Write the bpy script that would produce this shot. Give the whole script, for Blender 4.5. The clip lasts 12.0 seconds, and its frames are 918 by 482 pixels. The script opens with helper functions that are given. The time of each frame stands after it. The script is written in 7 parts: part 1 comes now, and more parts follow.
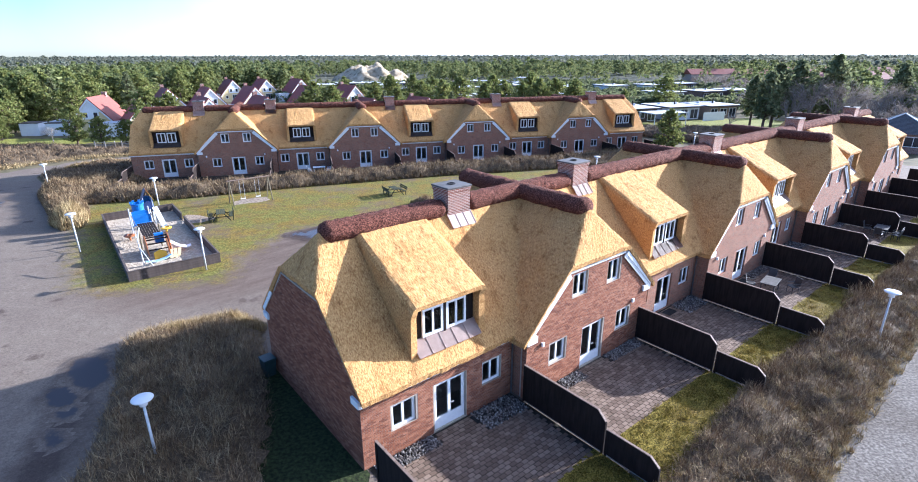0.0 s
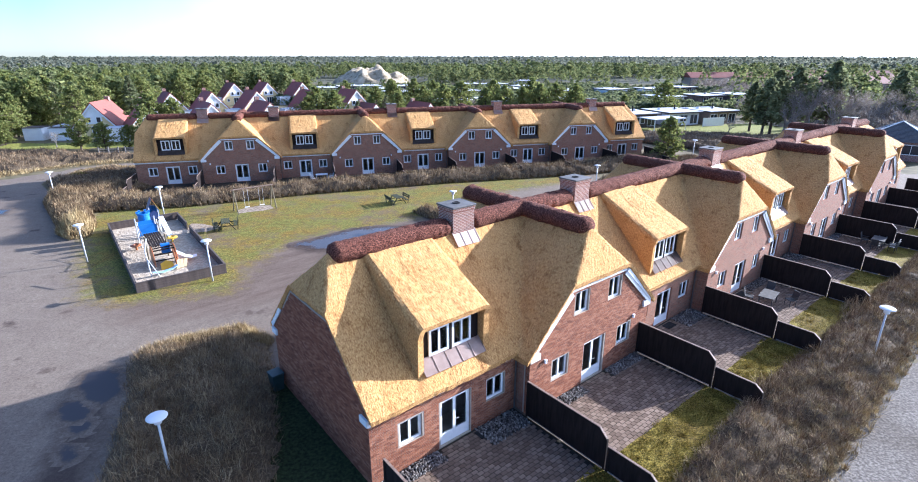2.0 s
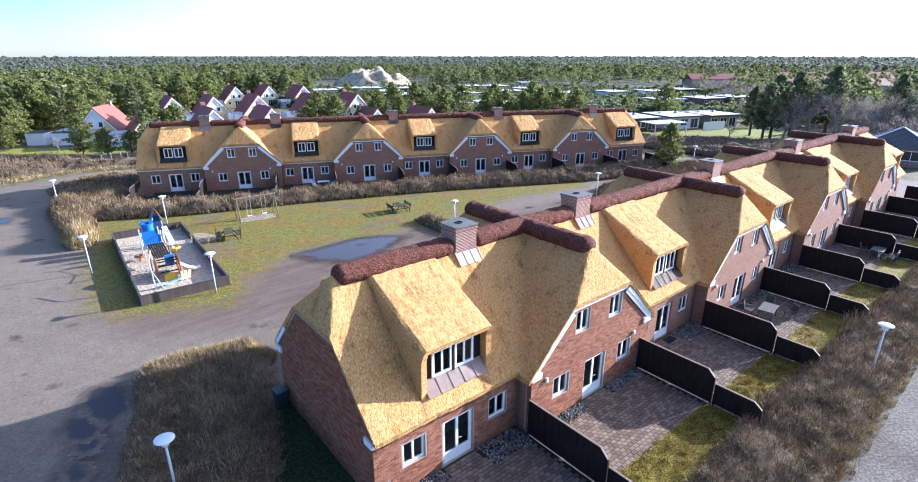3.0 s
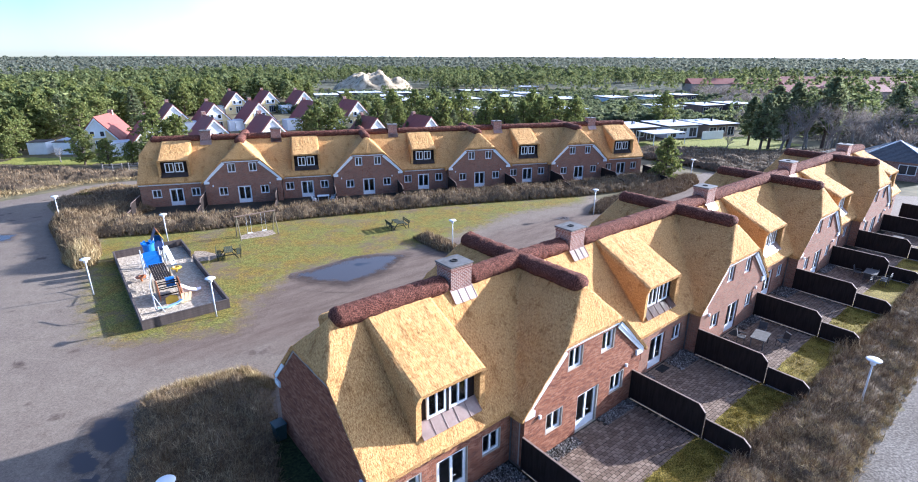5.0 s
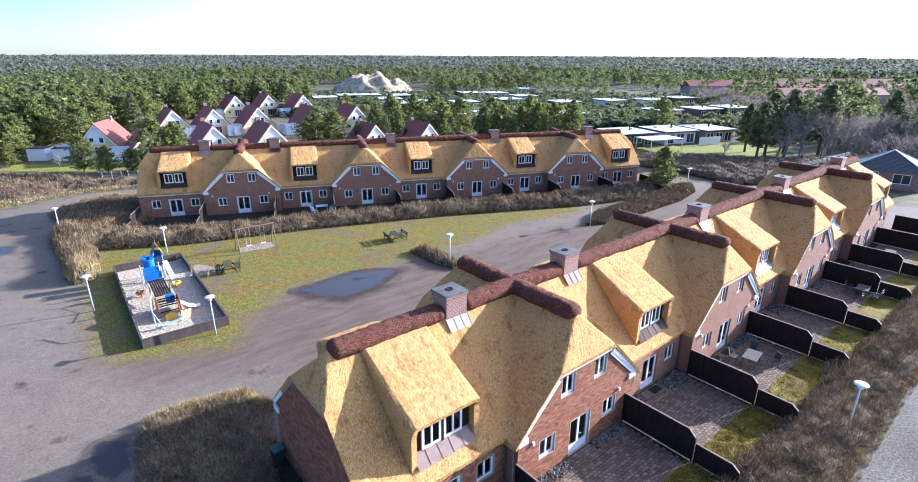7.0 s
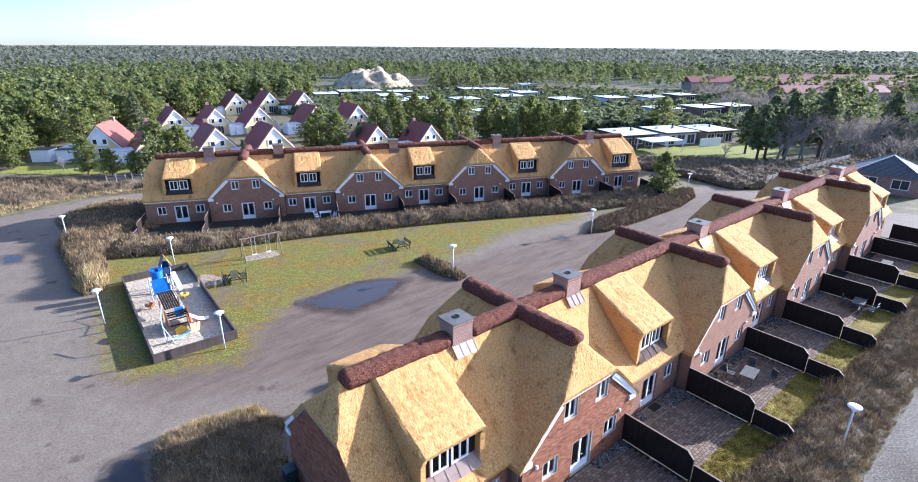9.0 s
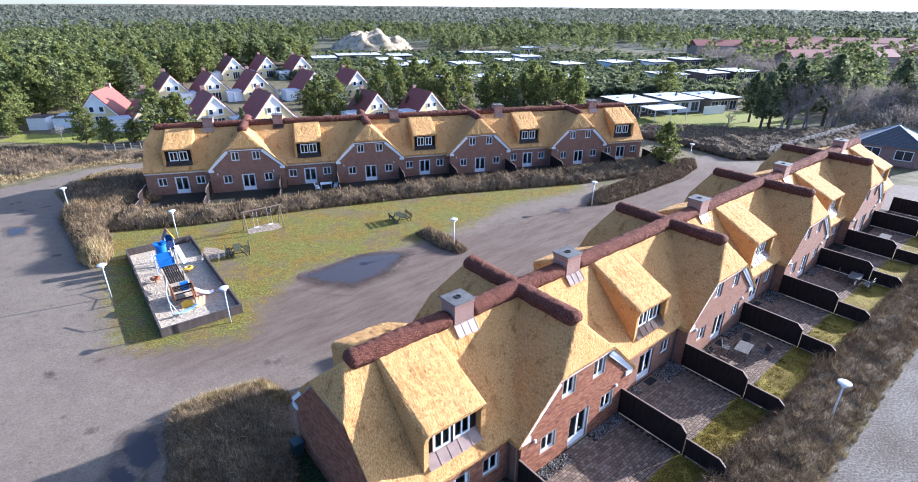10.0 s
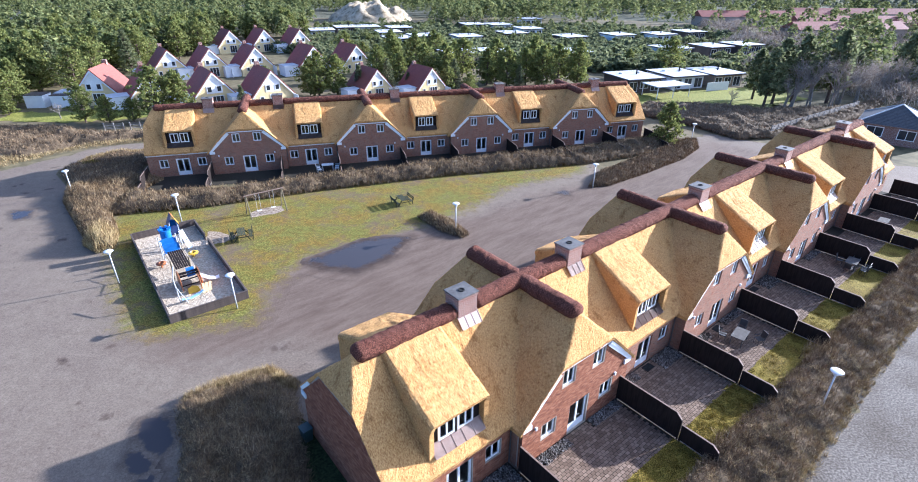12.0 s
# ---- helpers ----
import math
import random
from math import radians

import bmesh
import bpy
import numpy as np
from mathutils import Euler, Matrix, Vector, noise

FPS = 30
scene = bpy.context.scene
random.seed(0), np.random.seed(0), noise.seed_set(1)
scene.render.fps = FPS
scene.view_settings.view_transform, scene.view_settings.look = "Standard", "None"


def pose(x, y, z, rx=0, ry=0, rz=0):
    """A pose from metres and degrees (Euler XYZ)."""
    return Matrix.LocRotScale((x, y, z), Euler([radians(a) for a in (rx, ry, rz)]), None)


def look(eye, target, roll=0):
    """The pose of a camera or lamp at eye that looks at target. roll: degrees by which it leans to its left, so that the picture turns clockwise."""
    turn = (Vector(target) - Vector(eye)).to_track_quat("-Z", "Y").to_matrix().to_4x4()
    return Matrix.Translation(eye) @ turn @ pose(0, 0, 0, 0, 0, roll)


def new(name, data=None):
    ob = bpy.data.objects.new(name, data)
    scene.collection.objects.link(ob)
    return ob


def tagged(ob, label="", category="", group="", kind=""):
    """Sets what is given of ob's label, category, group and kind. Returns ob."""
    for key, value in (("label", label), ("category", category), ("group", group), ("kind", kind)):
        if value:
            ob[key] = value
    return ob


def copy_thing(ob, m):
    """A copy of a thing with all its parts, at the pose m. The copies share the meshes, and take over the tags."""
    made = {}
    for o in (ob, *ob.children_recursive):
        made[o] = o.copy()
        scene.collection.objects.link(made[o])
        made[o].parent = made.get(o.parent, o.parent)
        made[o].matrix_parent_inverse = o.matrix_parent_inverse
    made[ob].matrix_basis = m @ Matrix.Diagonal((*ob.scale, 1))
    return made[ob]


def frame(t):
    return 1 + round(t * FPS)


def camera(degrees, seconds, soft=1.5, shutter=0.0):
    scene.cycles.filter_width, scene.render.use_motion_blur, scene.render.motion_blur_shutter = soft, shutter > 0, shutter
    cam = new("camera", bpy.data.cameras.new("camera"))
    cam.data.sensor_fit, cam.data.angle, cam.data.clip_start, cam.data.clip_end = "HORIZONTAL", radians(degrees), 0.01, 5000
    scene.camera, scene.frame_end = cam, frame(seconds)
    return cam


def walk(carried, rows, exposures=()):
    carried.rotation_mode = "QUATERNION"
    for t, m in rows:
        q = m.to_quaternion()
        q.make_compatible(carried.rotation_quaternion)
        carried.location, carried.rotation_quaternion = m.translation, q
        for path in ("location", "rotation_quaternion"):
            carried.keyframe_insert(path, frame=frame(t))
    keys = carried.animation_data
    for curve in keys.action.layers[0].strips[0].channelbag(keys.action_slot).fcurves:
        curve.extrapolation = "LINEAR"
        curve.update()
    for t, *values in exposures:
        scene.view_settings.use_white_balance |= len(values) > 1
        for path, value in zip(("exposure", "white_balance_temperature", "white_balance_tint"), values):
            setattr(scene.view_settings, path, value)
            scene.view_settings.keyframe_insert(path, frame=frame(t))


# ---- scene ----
EXPOSURES = [(0.0, 1.85, 5020, 13), (12.0, 1.85, 5020, 13)]
cam = camera(82.5, 12.0, 1.0)
PATH = [
    (0, (0.175, -0.094, 14.132), (0.1700, 1.7886, 13.4576), -0.15),
    (0.5, (0.067, -0.158, 14.356), (0.0618, 1.7247, 13.6812), -0.17),
    (1, (0.027, -0.207, 14.579), (0.0230, 1.6757, 13.9052), -0.08),
    (1.5, (0.002, -0.269, 14.768), (-0.0003, 1.6142, 14.0960), -0.01),
    (2, (-0.057, -0.325, 15.061), (-0.0604, 1.5587, 14.3891), 0.00),
    (2.5, (-0.123, -0.325, 15.497), (-0.1273, 1.5583, 14.8242), -0.01),
    (3, (-0.143, -0.276, 16.001), (-0.1485, 1.6070, 15.3282), -0.02),
    (5, (0.091, -0.135, 17.853), (0.0842, 1.7480, 17.1809), 0.13),
    (5.5, (0.193, -0.108, 18.270), (0.1879, 1.7754, 17.5970), 0.15),
    (6, (0.261, -0.113, 18.667), (0.2576, 1.7701, 17.9935), 0.19),
    (6.5, (0.291, -0.078, 19.043), (0.2861, 1.8046, 18.3676), 0.18),
    (7, (0.257, -0.091, 19.394), (0.2542, 1.7912, 18.7169), 0.22),
    (9, (-0.076, -0.135, 21.356), (-0.0779, 1.7364, 20.6507), 0.35),
    (9.5, (-0.149, -0.128, 21.800), (-0.1506, 1.7203, 21.0353), 0.41),
    (10, (-0.153, -0.101, 22.233), (-0.1550, 1.7196, 21.4049), 0.44),
    (10.5, (-0.129, -0.049, 22.587), (-0.1317, 1.7554, 21.7256), 0.35),
    (11, (-0.209, 0.005, 22.875), (-0.2102, 1.8019, 21.9968), 0.50),
    (11.5, (-0.257, -0.031, 23.165), (-0.2585, 1.7549, 22.2642), 0.47),
    (12, (-0.356, -0.016, 23.423), (-0.3567, 1.7588, 22.5017), 0.46),
]
walk(cam, [(t, look(eye, target, roll)) for t, eye, target, roll in PATH], EXPOSURES)

# ---- world and sun ----
SUN_EL, SUN_AZ = radians(18.0), radians(65.4)
world = bpy.data.worlds.new("world")
scene.world = world
world.use_nodes = True
wn = world.node_tree
sky = wn.nodes.new("ShaderNodeTexSky")
sky.sky_type = 'NISHITA'
sky.sun_disc = False
sky.sun_elevation = SUN_EL
sky.sun_rotation = SUN_AZ
sky.air_density, sky.dust_density, sky.ozone_density = 1.0, 0.3, 3.5
# a thin bright veil of cloud towards the sun, clearer blue away from it
way = wn.nodes.new("ShaderNodeTexCoord")
dot = wn.nodes.new("ShaderNodeVectorMath")
dot.operation = 'DOT_PRODUCT'
dot.inputs[1].default_value = (math.sin(SUN_AZ), math.cos(SUN_AZ), 0.0)
wn.links.new(way.outputs["Generated"], dot.inputs[0])
wisp = wn.nodes.new("ShaderNodeTexNoise")
wisp.inputs["Scale"].default_value, wisp.inputs["Detail"].default_value = 2.5, 6.0
wn.links.new(way.outputs["Generated"], wisp.inputs["Vector"])
drift = wn.nodes.new("ShaderNodeMath")
drift.operation = 'MULTIPLY_ADD'
drift.inputs[1].default_value = 0.5
wn.links.new(wisp.outputs["Fac"], drift.inputs[0])
wn.links.new(dot.outputs["Value"], drift.inputs[2])
veil = wn.nodes.new("ShaderNodeHueSaturation")
for sock, low, high in (("Saturation", 1.0, 0.22), ("Value", 0.48, 1.0)):
    mr = wn.nodes.new("ShaderNodeMapRange")
    mr.inputs["From Min"].default_value, mr.inputs["From Max"].default_value = 0.05, 0.75
    mr.inputs["To Min"].default_value, mr.inputs["To Max"].default_value = low, high
    wn.links.new(drift.outputs[0], mr.inputs["Value"])
    wn.links.new(mr.outputs["Result"], veil.inputs[sock])
wn.links.new(sky.outputs[0], veil.inputs["Color"])
cool = wn.nodes.new("ShaderNodeMix")
cool.data_type, cool.blend_type = 'RGBA', 'MULTIPLY'
cool.inputs[0].default_value = 1.0
cool.inputs[7].default_value = (0.99, 0.985, 1.04, 1)
wn.links.new(veil.outputs[0], cool.inputs[6])
wn.links.new(cool.outputs[2], wn.nodes["Background"].inputs[0])
wn.nodes["Background"].inputs[1].default_value = 0.150
sun = new("sun", bpy.data.lights.new("sun", 'SUN'))
sun.data.energy, sun.data.angle, sun.data.color = 5.0, radians(0.6), (1.0, 0.89, 0.75)
sun.matrix_world = look((Vector((math.sin(SUN_AZ) * math.cos(SUN_EL), math.cos(SUN_AZ) * math.cos(SUN_EL), math.sin(SUN_EL))) * 200), (0, 0, 0))

# ---- materials ----
def material(name, rough=0.8, metal=0.0):
    m = bpy.data.materials.new(name)
    m.use_nodes = True
    b = m.node_tree.nodes["Principled BSDF"]
    b.inputs["Roughness"].default_value, b.inputs["Metallic"].default_value = rough, metal
    if rough >= 0.85:
        b.inputs["Specular IOR Level"].default_value = 0.2
    return m, m.node_tree, b


def node(nt, kind, **values):
    n = nt.nodes.new(kind)
    for k, v in values.items():
        n.inputs[k.replace("_", " ")].default_value = v
    return n


def coords(nt, scale=(1, 1, 1), uv=False):
    c = nt.nodes.new("ShaderNodeTexCoord")
    mp = nt.nodes.new("ShaderNodeMapping")
    mp.inputs["Scale"].default_value = scale
    nt.links.new(c.outputs["UV" if uv else "Object"], mp.inputs[0])
    return mp.outputs[0]


def noise_of(nt, vec, scale, detail=4.0, rough=0.6):
    n = node(nt, "ShaderNodeTexNoise", Scale=scale, Detail=detail, Roughness=rough)
    nt.links.new(vec, n.inputs["Vector"])
    return n.outputs["Fac"]


def ramp(nt, fac, stops):
    r = nt.nodes.new("ShaderNodeValToRGB")
    e = r.color_ramp.elements
    while len(e) < len(stops):
        e.new(0.5)
    for el, (p, c) in zip(e, stops):
        el.position, el.color = p, (*c, 1)
    nt.links.new(fac, r.inputs[0])
    return r.outputs[0]


def mix(nt, fac, a, b, how='MIX'):
    m = nt.nodes.new("ShaderNodeMix")
    m.data_type, m.blend_type = 'RGBA', how
    for sock, v in ((m.inputs[0], fac), (m.inputs[6], a), (m.inputs[7], b)):
        if isinstance(v, (int, float)):
            sock.default_value = v
        elif isinstance(v, tuple):
            sock.default_value = (*v, 1)
        else:
            nt.links.new(v, sock)
    return m.outputs[2]


def bump(nt, bsdf, height, strength, dist, under=None):
    b = node(nt, "ShaderNodeBump", Strength=strength, Distance=dist)
    nt.links.new(height, b.inputs["Height"])
    if under:
        nt.links.new(under, b.inputs["Normal"])
    nt.links.new(b.outputs[0], bsdf.inputs["Normal"])
    return b.outputs[0]


def speckled(name, stops, scale, rough=0.85, big=0.15, dirt=(0.5, 0.45, 0.4), bump_d=0.0, stretch=(1, 1, 1), metal=0.0, big_amount=0.5):
    """A surface with grain at one scale and stains at a larger one."""
    m, nt, b = material(name, rough, metal)
    v = coords(nt, stretch)
    n1 = noise_of(nt, v, scale)
    col = ramp(nt, n1, stops)
    n2 = noise_of(nt, coords(nt), big, 5.0)
    f = ramp(nt, n2, [(0.42, (0, 0, 0)), (0.68, (big_amount,) * 3)])
    nt.links.new(mix(nt, f, col, mix(nt, 1.0, col, dirt, 'MULTIPLY')), b.inputs["Base Color"])
    if bump_d:
        bump(nt, b, n1, 0.6, bump_d)
    return m


def thatch_material(name, dark, mid, light):
    m, nt, b = material(name, 0.9)
    v = coords(nt)
    reed = noise_of(nt, coords(nt, (23.0, 6.5, 1), True), 1.0, 3.0, 0.7)
    fine = noise_of(nt, coords(nt, (60.0, 13.0, 1), True), 1.0, 2.0, 0.6)
    patch = noise_of(nt, v, 0.7, 6.0, 0.65)
    stain = noise_of(nt, coords(nt, (1.6, 0.7, 1), True), 1.0, 8.0, 0.78)
    both = mix(nt, 0.4, reed, fine)
    col = ramp(nt, both, [(0.37, dark), (0.48, mid), (0.60, light)])
    old = mix(nt, 1.0, col, (0.46, 0.36, 0.29), 'MULTIPLY')
    f = ramp(nt, stain, [(0.52, (0, 0, 0)), (0.66, (0.85,) * 3)])
    f2 = ramp(nt, patch, [(0.4, (0, 0, 0)), (0.7, (0.5,) * 3)])
    col = mix(nt, f, col, old)
    col = mix(nt, f2, col, mix(nt, 1.0, col, (0.92, 0.82, 0.64), 'MULTIPLY'))
    nt.links.new(col, b.inputs["Base Color"])
    bump(nt, b, both, 1.0, 0.07)
    return m


THATCH = thatch_material("reed_thatch", (0.20, 0.090, 0.031), (0.48, 0.257, 0.086), (0.70, 0.438, 0.172))
HEATHER = speckled("ridge_heather", [(0.40, (0.018, 0.006, 0.004)), (0.51, (0.095, 0.032, 0.020)), (0.61, (0.25, 0.105, 0.068))], 24.0, 0.95, 0.9, (0.7, 0.55, 0.5), 0.10)


def brick_material(name, a, b2, mortar, w=0.24, h=0.072):
    m, nt, b = material(name, 0.88)
    v = coords(nt, (1, 1, 1), True)
    t = node(nt, "ShaderNodeTexBrick", Scale=1.0, Color1=(*a, 1), Color2=(*b2, 1), Mortar=(*mortar, 1))
    t.inputs["Mortar Size"].default_value = 0.012
    t.inputs["Mortar Smooth"].default_value = 0.2
    t.inputs["Brick Width"].default_value, t.inputs["Row Height"].default_value = w, h
    t.inputs["Bias"].default_value = -0.2
    nt.links.new(v, t.inputs["Vector"])
    soot = noise_of(nt, v, 1.1, 5.0)
    f = ramp(nt, soot, [(0.4, (0, 0, 0)), (0.75, (0.55,) * 3)])
    tone = noise_of(nt, v, 9.0, 3.0)
    col = mix(nt, ramp(nt, tone, [(0.35, (0, 0, 0)), (0.7, (0.5,) * 3)]), t.outputs["Color"], mix(nt, 1.0, t.outputs["Color"], (0.62, 0.55, 0.6), 'MULTIPLY'))
    col = mix(nt, f, col, mix(nt, 1.0, col, (0.7, 0.66, 0.66), 'MULTIPLY'))
    nt.links.new(col, b.inputs["Base Color"])
    bump(nt, b, t.outputs["Fac"], -0.7, 0.012)
    return m


BRICK = brick_material("red_brick", (0.32, 0.120, 0.066), (0.15, 0.056, 0.034), (0.30, 0.24, 0.172))
CHIMNEY_BRICK = brick_material("chimney_brick", (0.23, 0.088, 0.058), (0.11, 0.045, 0.034), (0.46, 0.39, 0.33))
WHITE = speckled("white_paint", [(0.3, (0.72, 0.72, 0.71)), (0.7, (0.82, 0.82, 0.81))], 5.0, 0.45, 0.7, (0.86, 0.85, 0.82))
DARKWOOD = speckled("tarred_wood", [(0.3, (0.010, 0.0068, 0.0055)), (0.7, (0.026, 0.0175, 0.0145))], 9.0, 0.85, 0.8, (0.7, 0.65, 0.6), 0.01, (1, 1, 0.12))
RAILWOOD = speckled("weathered_rail", [(0.3, (0.13, 0.085, 0.06)), (0.7, (0.27, 0.19, 0.14))], 12.0, 0.75, 0.8, (0.6, 0.6, 0.6), 0.005)
ZINC = speckled("aged_copper_sheet", [(0.3, (0.43, 0.305, 0.25)), (0.7, (0.53, 0.39, 0.325))], 3.0, 0.45, 0.8, (0.8, 0.75, 0.75), 0.0)
CAPSTONE = speckled("chimney_cap_concrete", [(0.3, (0.06, 0.056, 0.054)), (0.7, (0.13, 0.124, 0.12))], 4.0, 0.8, 0.9, (0.4, 0.4, 0.4))
SOOT = speckled("soot", [(0.3, (0.010, 0.010, 0.010)), (0.7, (0.03, 0.03, 0.03))], 6.0)
INTERIOR = speckled("room_interior", [(0.3, (0.22, 0.21, 0.19)), (0.7, (0.36, 0.34, 0.31))], 1.0)
METALGREY = speckled("galvanised_steel", [(0.3, (0.45, 0.46, 0.47)), (0.7, (0.58, 0.59, 0.60))], 7.0, 0.5, 0.8, (0.8, 0.8, 0.8), metal=0.3)
LAMPWHITE = speckled("white_lamp_plastic", [(0.3, (0.72, 0.73, 0.74)), (0.7, (0.8, 0.81, 0.82))], 3.0, 0.4)


def glass_material():
    m, nt, b = material("window_glass", 0.03)
    b.inputs["Base Color"].default_value = (0.75, 0.82, 0.85, 1)
    b.inputs["Transmission Weight"].default_value = 1.0
    b.inputs["IOR"].default_value = 1.45
    return m


GLASS = glass_material()


def paving_colour(nt):
    """Worn asphalt with grit, tyre-worn streaks and damp stains."""
    v = coords(nt)
    grit = noise_of(nt, v, 24.0, 4.0, 0.8)
    mid = noise_of(nt, v, 1.3, 6.0, 0.7)
    fine = noise_of(nt, v, 7.0, 6.0, 0.8)
    col = ramp(nt, mix(nt, 0.5, grit, fine), [(0.38, (0.122, 0.096, 0.070)), (0.5, (0.184, 0.147, 0.110)), (0.61, (0.255, 0.208, 0.162))])
    col = mix(nt, ramp(nt, mid, [(0.38, (0, 0, 0)), (0.68, (0.6,) * 3)]), col, mix(nt, 1.0, col, (0.72, 0.68, 0.66), 'MULTIPLY'))
    spots = noise_of(nt, v, 0.5, 3.0, 0.55)
    col = mix(nt, ramp(nt, spots, [(0.63, (0, 0, 0)), (0.70, (0.8,) * 3)]), col, mix(nt, 1.0, col, (0.58, 0.54, 0.54), 'MULTIPLY'))
    wide = noise_of(nt, v, 0.11, 6.0, 0.6)
    col = mix(nt, ramp(nt, wide, [(0.42, (0, 0, 0)), (0.62, (0.6,) * 3)]), col, mix(nt, 1.0, col, (0.80, 0.77, 0.80), 'MULTIPLY'))
    tracks = noise_of(nt, coords(nt, (1, 1, 1)), 0.5, 8.0, 0.75)
    damp = ramp(nt, tracks, [(0.60, (0, 0, 0)), (0.70, (0.75,) * 3)])
    return mix(nt, damp, col, mix(nt, 1.0, col, (0.55, 0.52, 0.52), 'MULTIPLY')), grit


def mud_colour(nt, grit):
    """Brown gravel and earth, rutted along the drive."""
    c = nt.nodes.new("ShaderNodeTexCoord")
    turn = nt.nodes.new("ShaderNodeMapping")
    turn.inputs["Rotation"].default_value = (0, 0, radians(-42))
    nt.links.new(c.outputs["Object"], turn.inputs[0])
    mp = nt.nodes.new("ShaderNodeMapping")
    mp.inputs["Scale"].default_value = (0.22, 1.0, 1)
    nt.links.new(turn.outputs[0], mp.inputs[0])
    rut = noise_of(nt, mp.outputs[0], 1.1, 8.0, 0.72)
    col = ramp(nt, grit, [(0.3, (0.085, 0.060, 0.043)), (0.7, (0.205, 0.152, 0.115))])
    return mix(nt, ramp(nt, rut, [(0.42, (0, 0, 0)), (0.65, (0.8,) * 3)]), col, mix(nt, 1.0, col, (0.60, 0.55, 0.53), 'MULTIPLY'))


def edge_factor(nt, name, width, scale=1.2, fray=5.0):
    """0 outside to 1 inside, by the mesh's stored distance to the edge, frayed by noise."""
    at = nt.nodes.new("ShaderNodeAttribute")
    at.attribute_name = name
    n = noise_of(nt, coords(nt), scale, 6.0, 0.75)
    add = nt.nodes.new("ShaderNodeMath")
    add.operation = 'MULTIPLY_ADD'
    nt.links.new(n, add.inputs[0])
    add.inputs[1].default_value = fray
    nt.links.new(at.outputs["Fac"], add.inputs[2])
    mr = nt.nodes.new("ShaderNodeMapRange")
    mr.inputs["From Min"].default_value, mr.inputs["From Max"].default_value = fray / 2 - width, fray / 2 + width
    nt.links.new(add.outputs[0], mr.inputs["Value"])
    return mr.outputs["Result"]


def road_material():
    m, nt, b = material("worn_asphalt_and_gravel", 0.88)
    col, grit = paving_colour(nt)
    col = mix(nt, edge_factor(nt, "mud", 1.4, 0.6), col, mud_colour(nt, grit))
    nt.links.new(col, b.inputs["Base Color"])
    bump(nt, b, grit, 0.6, 0.015)
    return m


ASPHALT = road_material()


def lawn_material():
    m, nt, b = material("winter_lawn", 0.95)
    v = coords(nt)
    blades = noise_of(nt, v, 7.0, 6.0, 0.85)
    col = ramp(nt, blades, [(0.36, (0.030, 0.036, 0.006)), (0.5, (0.135, 0.135, 0.024)), (0.62, (0.31, 0.265, 0.070))])
    tone = noise_of(nt, v, 0.35, 6.0, 0.65)
    col = mix(nt, ramp(nt, tone, [(0.42, (0, 0, 0)), (0.62, (0.85,) * 3)]), col, mix(nt, 1.0, col, (1.25, 0.88, 0.75), 'MULTIPLY'))
    tufts = noise_of(nt, v, 1.6, 8.0, 0.8)
    col = mix(nt, ramp(nt, tufts, [(0.44, (0, 0, 0)), (0.60, (0.75,) * 3)]), col, mix(nt, 1.0, col, (0.62, 0.50, 0.40), 'MULTIPLY'))
    road, grit = paving_colour(nt)
    mud = mud_colour(nt, grit)
    road = mix(nt, edge_factor(nt, "mud", 1.4, 0.6), road, mud)
    bare = noise_of(nt, v, 0.2, 10.0, 0.78)
    col = mix(nt, ramp(nt, bare, [(0.50, (0, 0, 0)), (0.64, (0.8,) * 3)]), col, mud)
    col = mix(nt, edge_factor(nt, "edge", 0.9), road, col)
    nt.links.new(col, b.inputs["Base Color"])
    bump(nt, b, blades, 0.8, 0.05)
    return m


GRASS = lawn_material()
LANE = speckled("gravel_lane", [(0.36, (0.080, 0.067, 0.054)), (0.5, (0.142, 0.122, 0.101)), (0.64, (0.235, 0.205, 0.172))], 9.0, 0.92, 0.3, (0.60, 0.56, 0.52), 0.04, big_amount=0.9)
EARTH = speckled("heath_earth", [(0.3, (0.08, 0.065, 0.035)), (0.7, (0.20, 0.16, 0.09))], 0.6, 0.95, 0.03, (0.6, 0.75, 0.5))
SAND = speckled("play_sand", [(0.36, (0.33, 0.265, 0.19)), (0.5, (0.44, 0.36, 0.265)), (0.64, (0.54, 0.455, 0.345))], 5.0, 0.95, 0.5, (0.72, 0.68, 0.64), 0.22)

PLASTER_YELLOW = speckled("yellow_render", [(0.3, (0.64, 0.50, 0.25)), (0.7, (0.74, 0.60, 0.33))], 1.5, 0.9, 0.4, (0.9, 0.88, 0.85))
PLASTER_WHITE = speckled("white_render", [(0.3, (0.70, 0.71, 0.72)), (0.7, (0.80, 0.81, 0.81))], 1.5, 0.9, 0.4, (0.86, 0.86, 0.88))
ROOF_TILE = speckled("red_roof_tiles", [(0.3, (0.17, 0.042, 0.028)), (0.7, (0.28, 0.078, 0.050))], 3.0, 0.7, 0.35, (0.8, 0.75, 0.75), 0.03, (1, 1, 2.5))
DARK_TILE = speckled("grey_roof_tiles", [(0.3, (0.045, 0.046, 0.05)), (0.7, (0.095, 0.095, 0.10))], 4.0, 0.8, 0.3, (0.8, 0.8, 0.8), 0.02)
